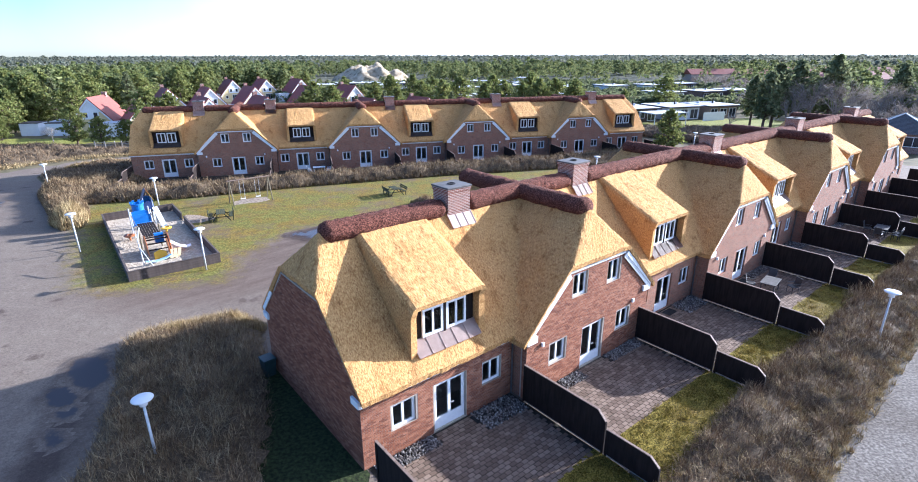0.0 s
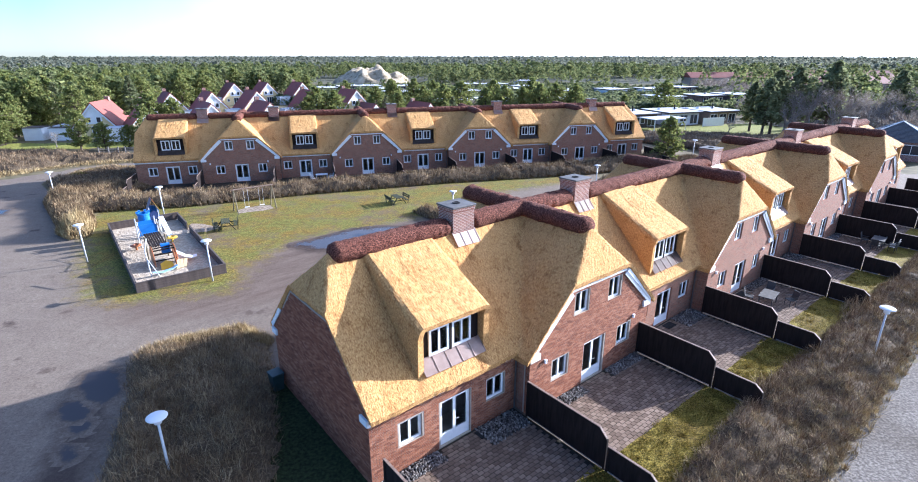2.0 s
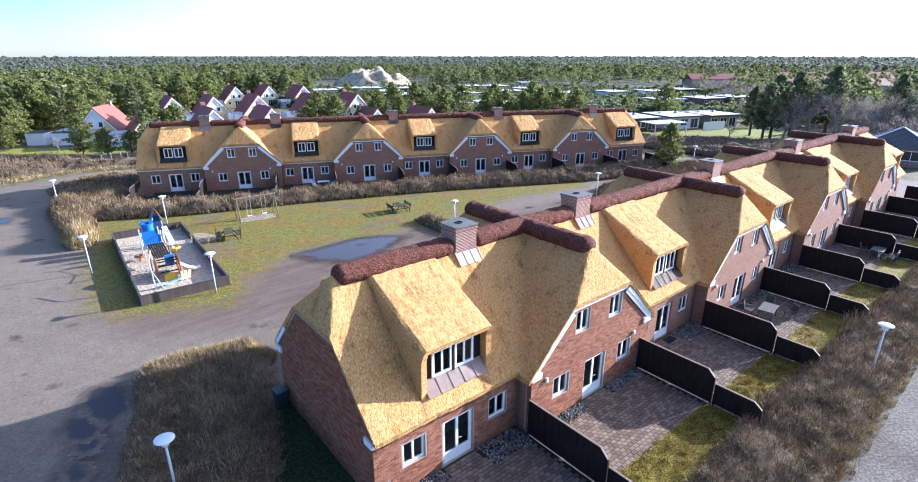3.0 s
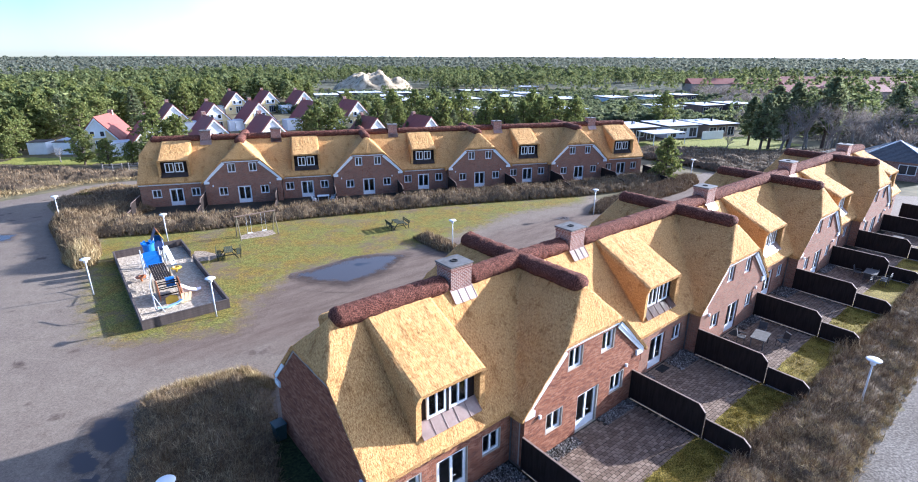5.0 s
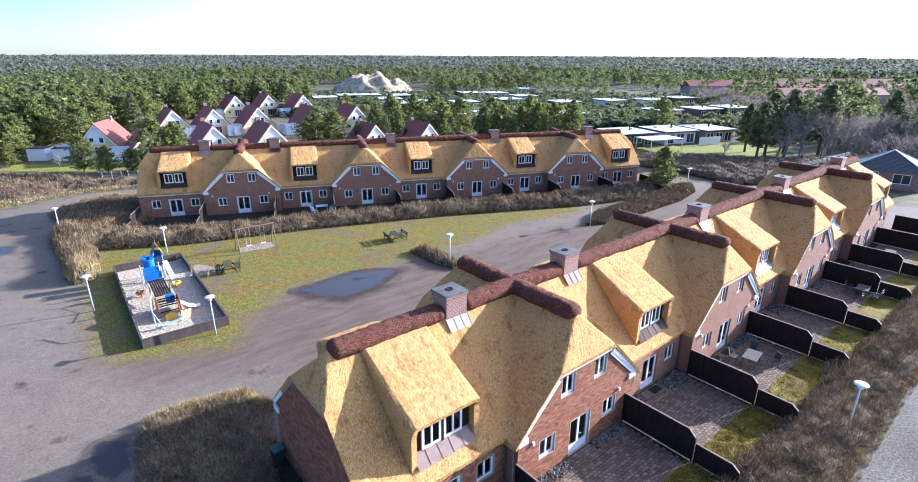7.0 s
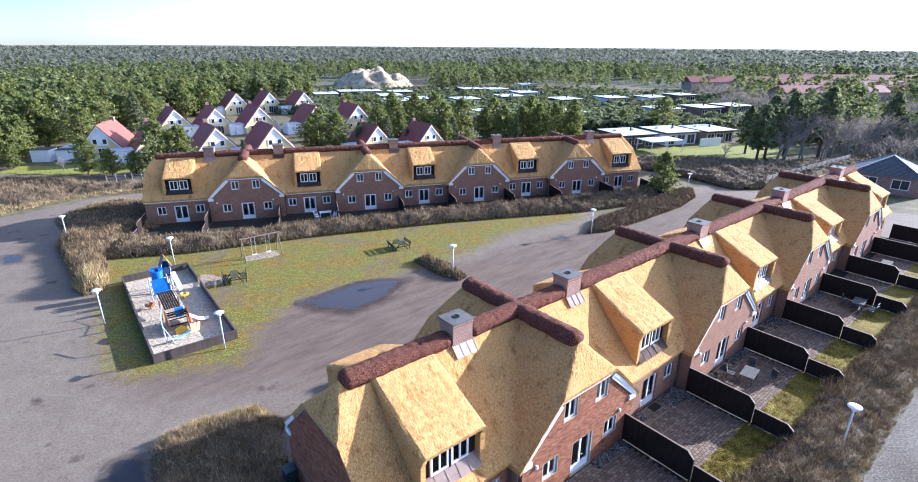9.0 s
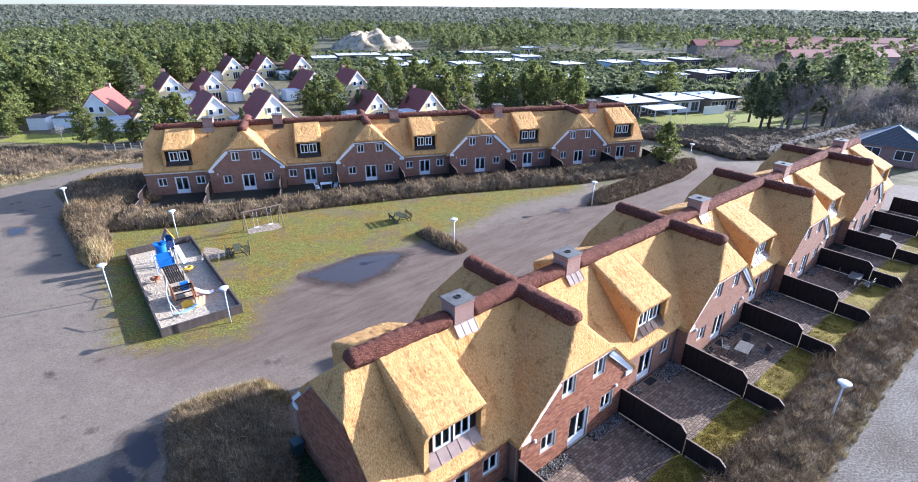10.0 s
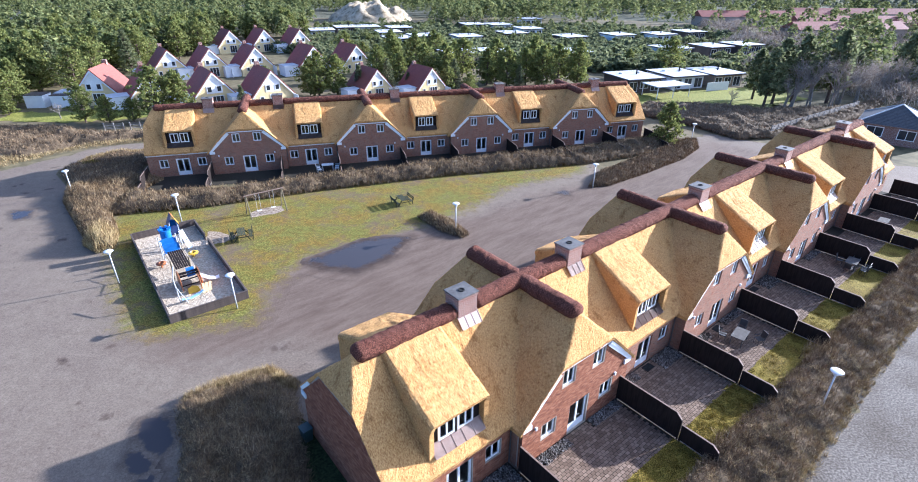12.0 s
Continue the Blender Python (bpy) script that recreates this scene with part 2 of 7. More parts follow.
FLAT_ROOF = speckled("pale_flat_roof_felt", [(0.3, (0.42, 0.43, 0.45)), (0.7, (0.60, 0.61, 0.63))], 0.8, 0.7, 0.12, (0.62, 0.60, 0.60), big_amount=0.8)
DARK_FASCIA = speckled("dark_brown_cladding", [(0.3, (0.05, 0.035, 0.03)), (0.7, (0.10, 0.075, 0.062))], 3.0, 0.8, 0.4, (0.7, 0.7, 0.7), stretch=(1, 1, 0.1))
DARKGLASS = speckled("dark_window_glass", [(0.3, (0.02, 0.024, 0.03)), (0.7, (0.04, 0.045, 0.055))], 1.0, 0.08)
MEADOW = speckled("green_meadow", [(0.32, (0.10, 0.115, 0.018)), (0.5, (0.20, 0.205, 0.036)), (0.68, (0.34, 0.31, 0.075))], 3.0, 0.95, 0.25, (0.85, 0.75, 0.7), 0.04)
BARK = speckled("pine_bark", [(0.3, (0.06, 0.042, 0.032)), (0.7, (0.14, 0.10, 0.08))], 4.0, 0.95, 0.6, (0.7, 0.7, 0.7))
MOSS_LAWN = speckled("mossy_grass", [(0.38, (0.060, 0.050, 0.008)), (0.5, (0.185, 0.145, 0.020)), (0.62, (0.33, 0.245, 0.045))], 15.0, 0.95, 0.7, (0.50, 0.42, 0.34), 0.06, big_amount=0.9)
PLAYBLUE = speckled("blue_play_panel", [(0.3, (0.02, 0.13, 0.42)), (0.7, (0.035, 0.17, 0.50))], 2.0, 0.4, 0.8, (0.85, 0.85, 0.9))
PLAYORANGE = speckled("orange_brown_panel", [(0.3, (0.38, 0.12, 0.035)), (0.7, (0.46, 0.17, 0.055))], 2.0, 0.45)
PLAYYELLOW = speckled("yellow_play_part", [(0.3, (0.62, 0.38, 0.03)), (0.7, (0.70, 0.45, 0.05))], 2.0, 0.4)
TABLEWOOD = speckled("green_black_stained_wood", [(0.3, (0.030, 0.034, 0.020)), (0.7, (0.075, 0.078, 0.05))], 9.0, 0.85, 0.8, (0.7, 0.8, 0.6))
POSTWOOD = speckled("impregnated_timber", [(0.3, (0.12, 0.10, 0.06)), (0.7, (0.24, 0.20, 0.13))], 7.0, 0.85)


def puddle_material(name="puddle_water", wet_rough=0.07, fray=3.4):
    """Still shallow water over mud, drying out towards its frayed rim."""
    m, nt, b = material(name, 0.9)
    road, grit = paving_colour(nt)
    road = mix(nt, edge_factor(nt, "mud", 1.4, 0.6), road, mud_colour(nt, grit))
    wet = edge_factor(nt, "edge", 0.09 * fray, 1.3, fray)
    damp = edge_factor(nt, "damp", 0.6, 0.9, 2.2)
    col = mix(nt, damp, road, mix(nt, 1.0, road, (0.40, 0.37, 0.38), 'MULTIPLY'))
    nt.links.new(mix(nt, wet, col, (0.045, 0.040, 0.042)), b.inputs["Base Color"])
    mr = nt.nodes.new("ShaderNodeMapRange")
    mr.inputs["To Min"].default_value, mr.inputs["To Max"].default_value = 0.85, wet_rough
    nt.links.new(wet, mr.inputs["Value"])
    nt.links.new(mr.outputs["Result"], b.inputs["Roughness"])
    return m


WATER = puddle_material()
DAMP = puddle_material("damp_asphalt", 0.6, 1.0)


def island_material(name, stops, rough=0.9, translucent=0.0):
    """Each loose piece takes its own tone."""
    m, nt, b = material(name, rough)
    g = nt.nodes.new("ShaderNodeNewGeometry")
    col = ramp(nt, g.outputs["Random Per Island"], stops)
    big = noise_of(nt, coords(nt), 0.35, 4.0)
    f = ramp(nt, big, [(0.4, (0, 0, 0)), (0.65, (0.6,) * 3)])
    col = mix(nt, f, col, mix(nt, 1.0, col, (0.66, 0.62, 0.55), 'MULTIPLY'))
    clump = noise_of(nt, coords(nt), 1.7, 3.0)
    f = ramp(nt, clump, [(0.42, (0, 0, 0)), (0.6, (0.7,) * 3)])
    nt.links.new(mix(nt, f, col, mix(nt, 1.0, col, (0.60, 0.52, 0.48), 'MULTIPLY')), b.inputs["Base Color"])
    if translucent:
        tr = nt.nodes.new("ShaderNodeBsdfTranslucent")
        sh = nt.nodes.new("ShaderNodeMixShader")
        sh.inputs[0].default_value = translucent
        nt.links.new(b.inputs["Base Color"].links[0].from_socket, tr.inputs[0])
        out = nt.nodes["Material Output"]
        nt.links.new(b.outputs[0], sh.inputs[1]), nt.links.new(tr.outputs[0], sh.inputs[2]), nt.links.new(sh.outputs[0], out.inputs[0])
    return m


TWIGS = island_material("bare_twigs", [(0.0, (0.10, 0.062, 0.034)), (0.5, (0.26, 0.182, 0.098)), (0.85, (0.40, 0.30, 0.165)), (1.0, (0.55, 0.44, 0.25))])
DRYGRASS = island_material("dry_grass", [(0.0, (0.24, 0.17, 0.075)), (0.6, (0.46, 0.355, 0.17)), (1.0, (0.62, 0.50, 0.27))])
NEEDLES = island_material("pine_needles", [(0.0, (0.13, 0.165, 0.050)), (0.5, (0.225, 0.262, 0.080)), (1.0, (0.34, 0.345, 0.11))], translucent=0.45)
NEEDLES_BLUE = island_material("spruce_needles", [(0.0, (0.12, 0.15, 0.07)), (0.5, (0.20, 0.23, 0.115)), (1.0, (0.28, 0.30, 0.15))], translucent=0.45)
# paler, greyer needles: the haze of distance is put into this colour
HAZYNEEDLES = island_material("haze_greyed_needles", [(0.0, (0.15, 0.175, 0.135)), (0.5, (0.22, 0.24, 0.18)), (1.0, (0.30, 0.305, 0.22))], translucent=0.5)
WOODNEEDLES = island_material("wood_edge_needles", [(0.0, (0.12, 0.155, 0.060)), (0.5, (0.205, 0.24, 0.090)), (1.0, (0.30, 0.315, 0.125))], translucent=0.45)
GREYTWIGS = island_material("grey_twigs", [(0.0, (0.20, 0.165, 0.135)), (0.5, (0.36, 0.31, 0.26)), (1.0, (0.50, 0.45, 0.39))], translucent=0.2)
HEDGETWIGS = island_material("hedge_twigs", [(0.0, (0.09, 0.058, 0.034)), (0.5, (0.235, 0.165, 0.097)), (0.9, (0.37, 0.275, 0.16)), (1.0, (0.50, 0.39, 0.235))])
GREYWOOD = speckled("grey_weathered_wood", [(0.3, (0.19, 0.175, 0.16)), (0.7, (0.31, 0.29, 0.265))], 7.0, 0.85)
GREYBARK = speckled("grey_bark", [(0.3, (0.17, 0.145, 0.125)), (0.7, (0.32, 0.29, 0.255))], 4.0, 0.95)
TRODDEN = speckled("trodden_sand", [(0.36, (0.17, 0.125, 0.085)), (0.5, (0.30, 0.235, 0.17)), (0.64, (0.43, 0.35, 0.265))], 4.0, 0.95, 0.6, (0.6, 0.55, 0.5), 0.08)
# mossy ground darkened in its base colour to stand for the wall's shade
SHADEDMOSS = speckled("moss_with_painted_shade", [(0.36, (0.012, 0.016, 0.006)), (0.64, (0.045, 0.058, 0.018))], 7.0, 0.95, 0.5, (0.6, 0.6, 0.6), 0.05)
COREBROWN = speckled("dark_brown_core", [(0.3, (0.045, 0.032, 0.019)), (0.55, (0.115, 0.083, 0.050)), (0.75, (0.20, 0.148, 0.09))], 9.0, 0.95, 0.5, (0.7, 0.7, 0.65), 0.05)
MOSSBLADES = island_material("moss_blades", [(0.0, (0.07, 0.065, 0.012)), (0.5, (0.20, 0.165, 0.026)), (1.0, (0.40, 0.31, 0.075))], translucent=0.3)
PEBBLES = island_material("grey_pebbles", [(0.0, (0.07, 0.066, 0.062)), (0.6, (0.20, 0.185, 0.17)), (1.0, (0.46, 0.43, 0.39))])


def paver_material():
    m, nt, b = material("concrete_pavers", 0.85)
    o = nt.nodes.new("ShaderNodeObjectInfo")
    g = nt.nodes.new("ShaderNodeNewGeometry")
    add = nt.nodes.new("ShaderNodeMath")
    add.operation = 'ADD'
    nt.links.new(o.outputs["Random"], add.inputs[0]), nt.links.new(g.outputs["Random Per Island"], add.inputs[1])
    fr = nt.nodes.new("ShaderNodeMath")
    fr.operation = 'FRACT'
    nt.links.new(add.outputs[0], fr.inputs[0])
    col = ramp(nt, fr.outputs[0], [(0.0, (0.135, 0.092, 0.064)), (0.5, (0.185, 0.130, 0.092)), (1.0, (0.255, 0.183, 0.134))])
    n = noise_of(nt, coords(nt), 18.0)
    nt.links.new(mix(nt, ramp(nt, n, [(0.35, (0, 0, 0)), (0.7, (0.5,) * 3)]), col, mix(nt, 1.0, col, (0.7, 0.68, 0.66), 'MULTIPLY')), b.inputs["Base Color"])
    bump(nt, b, n, 0.4, 0.004)
    return m


PAVER = paver_material()
JOINT = speckled("paver_joints", [(0.3, (0.022, 0.019, 0.014)), (0.7, (0.05, 0.043, 0.032))], 6.0, 0.95, 0.6, (0.7, 0.8, 0.6))

# ---- mesh helpers ----
def part(name, bm, mat, parent=None, label="", m=None, smooth=False):
    """One mesh object from a bmesh; under parent if given."""
    me = bpy.data.meshes.new(name)
    bm.to_mesh(me)
    bm.free()
    return place(name, me, mat, parent, label, m, smooth)


def place(name, me, mat, parent=None, label="", m=None, smooth=False):
    if mat is not None and not me.materials:
        me.materials.append(mat)
    if smooth:
        me.polygons.foreach_set("use_smooth", [True] * len(me.polygons))
    ob = new(name, me)
    if parent is not None:
        ob.parent = parent
    if m is not None:
        ob.matrix_basis = m
    if label:
        ob["label"] = label
    return ob


def empty(name, m, label="", category="", group="", kind=""):
    ob = new(name)
    ob.matrix_basis = m
    return tagged(ob, label, category, group, kind)


def box(bm, x0, x1, y0, y1, z0, z1, bevel=0.0):
    g = bmesh.ops.create_cube(bm, size=1.0, matrix=Matrix.LocRotScale(((x0 + x1) / 2, (y0 + y1) / 2, (z0 + z1) / 2), None, (x1 - x0, y1 - y0, z1 - z0)))
    if bevel:
        edges = list({e for v in g["verts"] for e in v.link_edges})
        bmesh.ops.bevel(bm, geom=edges, offset=bevel, segments=1, affect='EDGES')
    return g["verts"]


def beam(bm, a, b, w, h=None, up=(0, 0, 1)):
    """A square bar from a to b."""
    a, b = Vector(a), Vector(b)
    d = b - a
    q = d.to_track_quat('Z', 'X' if abs(d.normalized().z) > 0.98 else 'Y')
    bmesh.ops.create_cube(bm, size=1.0, matrix=Matrix.LocRotScale((a + b) / 2, q, (w, h or w, d.length)))


def tube(bm, pts, radii, seg=8, caps=True):
    """A round bar along points."""
    rings = []
    for i, p in enumerate(pts):
        d = Vector(pts[min(i + 1, len(pts) - 1)]) - Vector(pts[max(i - 1, 0)])
        q = d.to_track_quat('Z', 'Y').to_matrix()
        rings.append([bm.verts.new(Vector(p) + q @ Vector((math.cos(k * math.tau / seg) * radii[i], math.sin(k * math.tau / seg) * radii[i], 0))) for k in range(seg)])
    for r0, r1 in zip(rings, rings[1:]):
        for k in range(seg):
            bm.faces.new((r0[k], r0[(k + 1) % seg], r1[(k + 1) % seg], r1[k]))
    if caps:
        bm.faces.new(rings[0][::-1])
        bm.faces.new(rings[-1])


def lathe(bm, prof, seg=20, at=(0, 0, 0)):
    rings = []
    for r, z in prof:
        rings.append([bm.verts.new((at[0] + r * math.cos(k * math.tau / seg), at[1] + r * math.sin(k * math.tau / seg), at[2] + z)) for k in range(seg)])
    for r0, r1 in zip(rings, rings[1:]):
        for k in range(seg):
            bm.faces.new((r0[k], r0[(k + 1) % seg], r1[(k + 1) % seg], r1[k]))
    bm.faces.new(rings[0][::-1])
    bm.faces.new(rings[-1])


def wall_uv(bm):
    """Brick courses run level on every side: the map is metres along the wall and up."""
    bm.normal_update()
    uv = bm.loops.layers.uv.verify()
    for f in bm.faces:
        n = f.normal
        for l in f.loops:
            c = l.vert.co
            l[uv].uv = (c.x, c.z) if abs(n.y) > abs(n.x) and abs(n.y) > abs(n.z) else ((c.y, c.z) if abs(n.x) > abs(n.z) else (c.x, c.y))


def grid_mesh(name, verts, quads):
    me = bpy.data.meshes.new(name)
    me.from_pydata([tuple(v) for v in verts], [], [tuple(q) for q in quads])
    me.update()
    return me


def holed_wall(bm, us, zs, holes, y0, y1, wings=()):
    """A wall between y0 (outside) and y1, cut by the lines us and zs; cells inside a hole (u0, u1, z0, z1) stay open.
    wings: further outlines of (u, z), counter-clockwise from outside, that share corners with the cells."""
    us = sorted({round(u, 4) for u in (*us, *(h[0] for h in holes), *(h[1] for h in holes))})
    zs = sorted({round(z, 4) for z in (*zs, *(h[2] for h in holes), *(h[3] for h in holes))})
    made = {}

    def vert(u, z, y):
        k = (round(u, 4), round(z, 4), y)
        if k not in made:
            made[k] = bm.verts.new((u, y, z))
        return made[k]
    outlines = list(wings)
    for a, b in zip(us, us[1:]):
        for c, d in zip(zs, zs[1:]):
            mu, mz = (a + b) / 2, (c + d) / 2
            if not any(h[0] < mu < h[1] and h[2] < mz < h[3] for h in holes):
                outlines.append([(a, c), (b, c), (b, d), (a, d)])
    sides = {}
    for o in outlines:
        bm.faces.new([vert(u, z, y0) for u, z in o])
        bm.faces.new([vert(u, z, y1) for u, z in reversed(o)])
        for p, q in zip(o, o[1:] + o[:1]):
            sides[tuple(round(t, 4) for t in (*p, *q))] = (p, q)
    for k, (p, q) in sides.items():
        if (k[2], k[3], k[0], k[1]) not in sides:
            bm.faces.new((vert(*q, y0), vert(*p, y0), vert(*p, y1), vert(*q, y1)))


def gable_wall(bm, g, holes, y0, y1):
    """A gable: level below, a box between the knees and a sloping wing at each side."""
    low = [h for h in holes if h[2] < 2.4]
    high = [h for h in holes if h[2] >= 2.4]
    us = [g - HALF_G, g - KNEE_U, g + KNEE_U, g + HALF_G]
    holed_wall(bm, us, [-0.1, 2.4], low, y0, y1)
    cut = sorted({2.4, KNEE_Z, *(h[2] for h in high), *(h[3] for h in high)})
    wings = [[(g + KNEE_U, z) for z in cut[::-1]] + [(g + KNEE_U, 2.4)][:0] + [(g + HALF_G, 2.4), (g + HALF_G, FOOT_Z)], [(g - KNEE_U, z) for z in cut] + [(g - HALF_G, FOOT_Z), (g - HALF_G, 2.4)]]
    holed_wall(bm, us[1:3], [2.4, KNEE_Z], high, y0, y1, wings)
    bmesh.ops.remove_doubles(bm, verts=bm.verts[:], dist=0.0005)


def ribbed_sheet(bm, u0, u1, n, head, foot):
    """A folded metal sheet with standing seams, from head (y, z) down to foot (y, z)."""
    prof = []
    w = (u1 - u0) / n
    for k in range(n + 1):
        u = u0 + k * w
        prof += [(u - 0.02, 0), (u - 0.014, 0.035), (u + 0.014, 0.035), (u + 0.02, 0)]
    top = [bm.verts.new((u, head[0], head[1] + h)) for u, h in prof]
    bot = [bm.verts.new((u, foot[0], foot[1] + h)) for u, h in prof]
    for i in range(len(prof) - 1):
        bm.faces.new((bot[i], bot[i + 1], top[i + 1], top[i]))
    bmesh.ops.solidify(bm, geom=bm.faces[:], thickness=0.012)


# ---- terrace of thatched houses: x along the row, the garden side at -y ----
LEN, RIDGE, PERIOD = 69.9, 4.36, 15.6
UD, UG, HALF_G, VG = 3.97, 11.92, 4.5, 0.774
APEX, SLOPE = 7.75, 1.0
EAVE, END_O, GABLE_O = 0.40, 0.16, 0.30     # overhangs of the thatch
KNEE_U, KNEE_Z, FOOT_Z = 2.03, 5.50, 3.08
END_Z = 5.92            # edge of the half hips at the ends
WALL_H = 3.0
ROLL_Y = 0.1            # front end of the cross ridges
HIP_U = 1.06
GABLES = [UG + PERIOD * i for i in range(4)]
DORMERS = [UD + PERIOD * i for i in range(5)]
CHIMNEYS = [7.55] + [g + 4.2 for g in GABLES]


def roof_top(x, y):
    """Height of the thatch over the plan; None outside it."""
    best = None
    yy = abs(y - RIDGE)
    if yy <= RIDGE + EAVE and -END_O <= x <= LEN + END_O:
        end = min(x + END_O, LEN + END_O - x)
        best = min(APEX - SLOPE * yy, END_Z + end * (APEX - END_Z + 0.1) / (HIP_U + END_O))
    for g in GABLES:
        d = abs(x - g)
        if d <= HALF_G + 0.42 and yy <= RIDGE + VG + GABLE_O:
            front = RIDGE + VG + GABLE_O - yy
            z = min(APEX - SLOPE * d, KNEE_Z - 0.04 + front * (APEX - KNEE_Z + 0.1) / (VG + GABLE_O + ROLL_Y))
            if yy > RIDGE + EAVE and z < FOOT_Z - 0.25:
                continue
            if best is None or z > best:
                best = z
    return best


def reed_uv(me):
    """Map the thatch in metres: across the reeds and down the slope."""
    uv = me.uv_layers.new(name="reed")
    flat = []
    for p in me.polygons:
        n = p.normal
        for k in p.vertices:
            c = me.vertices[k].co
            flat += (c.y if abs(n.x) > abs(n.y) else c.x, c.z * 1.41)
    uv.data.foreach_set("uv", flat)
    return me


def thatch_roof():
    step = 0.11
    nx, ny = int((LEN + 0.9) / step) + 1, int((2 * RIDGE + 2 * VG + 1.0) / step) + 1
    x0, y0 = -END_O - 0.02, -VG - GABLE_O - 0.02
    index, verts, quads = {}, [], []
    for i in range(nx):
        for j in range(ny):
            x, y = x0 + i * step, y0 + j * step
            z = roof_top(x, y)
            if z is None:
                continue
            n = noise.noise((x * 1.3, y * 1.3, 0)) * 0.035 + noise.noise((x * 9, y * 5, 3)) * 0.022
            # soften the crease between the slopes
            s = [roof_top(x + a, y + b) for a, b in ((0.14, 0), (-0.14, 0), (0, 0.14), (0, -0.14))]
            s = [q for q in s if q is not None]
            if len(s) == 4:
                z = 0.4 * z + 0.15 * sum(s)
            index[i, j] = len(verts)
            verts.append((x + random.uniform(-.01, .01), y + random.uniform(-.01, .01), z + n))
    for (i, j), a in index.items():
        b, c, d = index.get((i + 1, j)), index.get((i + 1, j + 1)), index.get((i, j + 1))
        if None not in (b, c, d):
            quads.append((a, b, c, d))
    # the cut edge of the thatch: down, then back under
    edges = {}
    for q in quads:
        for a, b in zip(q, q[1:] + q[:1]):
            edges[a, b] = True
    rim = [(a, b) for a, b in edges if (b, a) not in edges]
    low = {}
    for a, b in rim:
        for k in (a, b):
            if k not in low:
                x, y, z = verts[k]
                inx = 0.10 if x < 1 else (-0.10 if x > LEN - 1 else 0)
                iny = 0.14 if y < 2 else (-0.14 if y > 2 * RIDGE - 2 else 0)
                low[k] = (len(verts), len(verts) + 1)
                verts.append((x + inx * 0.3, y + iny * 0.3, z - 0.22 + random.uniform(-.02, .02)))
                behind = roof_top(x, y + iny * 5)
                verts.append((x + inx * 5, y + iny * 5, z - 0.24 + (0.5 if iny and behind and behind > z + 0.5 else 0)))
        quads.append((b, a, low[a][0], low[b][0]))
        quads.append((low[b][0], low[a][0], low[a][1], low[b][1]))
    return reed_uv(grid_mesh("thatched_roof", verts, quads))


def heather_roll(a, b, z, r=0.54):
    """A rounded ridge of heather turf from a to b (plan points), with blunt ends."""
    a, b = Vector((*a, z)), Vector((*b, z))
    d = (b - a).normalized()
    side = Vector((-d.y, d.x, 0))
    n, seg = max(6, int((b - a).length / 0.09)), 18
    verts, quads = [], []
    for i in range(n + 1):
        t = i / n * (b - a).length
        e = min(t, (b - a).length - t)
        k = math.sqrt(max(0.02, 1 - (1 - min(e / 0.35, 1)) ** 2))
        p = a + d * t
        for s in range(seg + 1):
            ang = math.pi * (1.5 * s / seg - 0.25)
            q = p + side * (math.cos(ang) * r * 1.05 * k) + Vector((0, 0, math.sin(ang) * r * 0.8 * k))
            q += (side * math.cos(ang) + Vector((0, 0, math.sin(ang)))) * (noise.noise(q * 9) * 0.05 + noise.noise(q * 3) * 0.05)
            verts.append(q)
    for i in range(n):
        for s in range(seg):
            k = i * (seg + 1) + s
            quads.append((k, k + 1, k + seg + 2, k + seg + 1))
    quads.append(tuple(range(seg, -1, -1)))
    quads.append(tuple(n * (seg + 1) + s for s in range(seg + 1)))
    return grid_mesh("ridge_roll", verts, quads)


def dormer_mesh():
    """A catslide dormer of thatch about x = 0; its front is open."""
    yf, yb = 0.04, RIDGE - 0.15      # front eave, head at the ridge
    zf, zb = 5.68, APEX - 0.10
    n = 30
    side = [(1.30, 0.0), (1.56, -0.02), (1.70, -0.09), (1.76, -0.24), (1.76, -0.48), (1.77, -0.9), (1.78, -1.6), (1.80, -2.4)]
    prof = [(-u, d) for u, d in side[::-1]] + [(-1.1 + 0.2 * k, 0.0) for k in range(12)] + side
    verts, quads = [], []
    for i in range(n + 1):
        y = yf + (yb - yf) * i / n
        z = zf + (zb - zf) * i / n
        for u, dz in prof:
            k = noise.noise((u * 3 + 7, y * 3, 1)) * 0.035 + noise.noise((u * 9, y * 5, 4)) * 0.02
            back = 0.12 * min(1.0, max(0.0, (-dz - 0.20) / 0.25)) * max(0.0, 1 - i / 4)
            verts.append((u, y + back + (0.03 * k), z + dz + k))
    m = len(prof)
    for i in range(n):
        for s in range(m - 1):
            k = i * m + s
            quads.append((k, k + 1, k + m + 1, k + m))
    # front lip and the inside of the opening
    inner = []
    for u, dz in prof:
        iu = max(-1.50, min(1.50, u))
        inner.append((iu, zf + min(dz, -0.20)))
    base = len(verts)
    for u, z in inner:
        verts.append((u, yf + (0.05 if z > zf - 0.45 else 0.15), z))
    for u, z in inner:
        verts.append((u, yf + 0.54, z + 0.05))
    for s in range(m - 1):
        quads.append((s + 1, s, base + s, base + s + 1))
        quads.append((base + s + 1, base + s, base + m + s, base + m + s + 1))
    return reed_uv(grid_mesh("dormer_thatch", verts, quads))


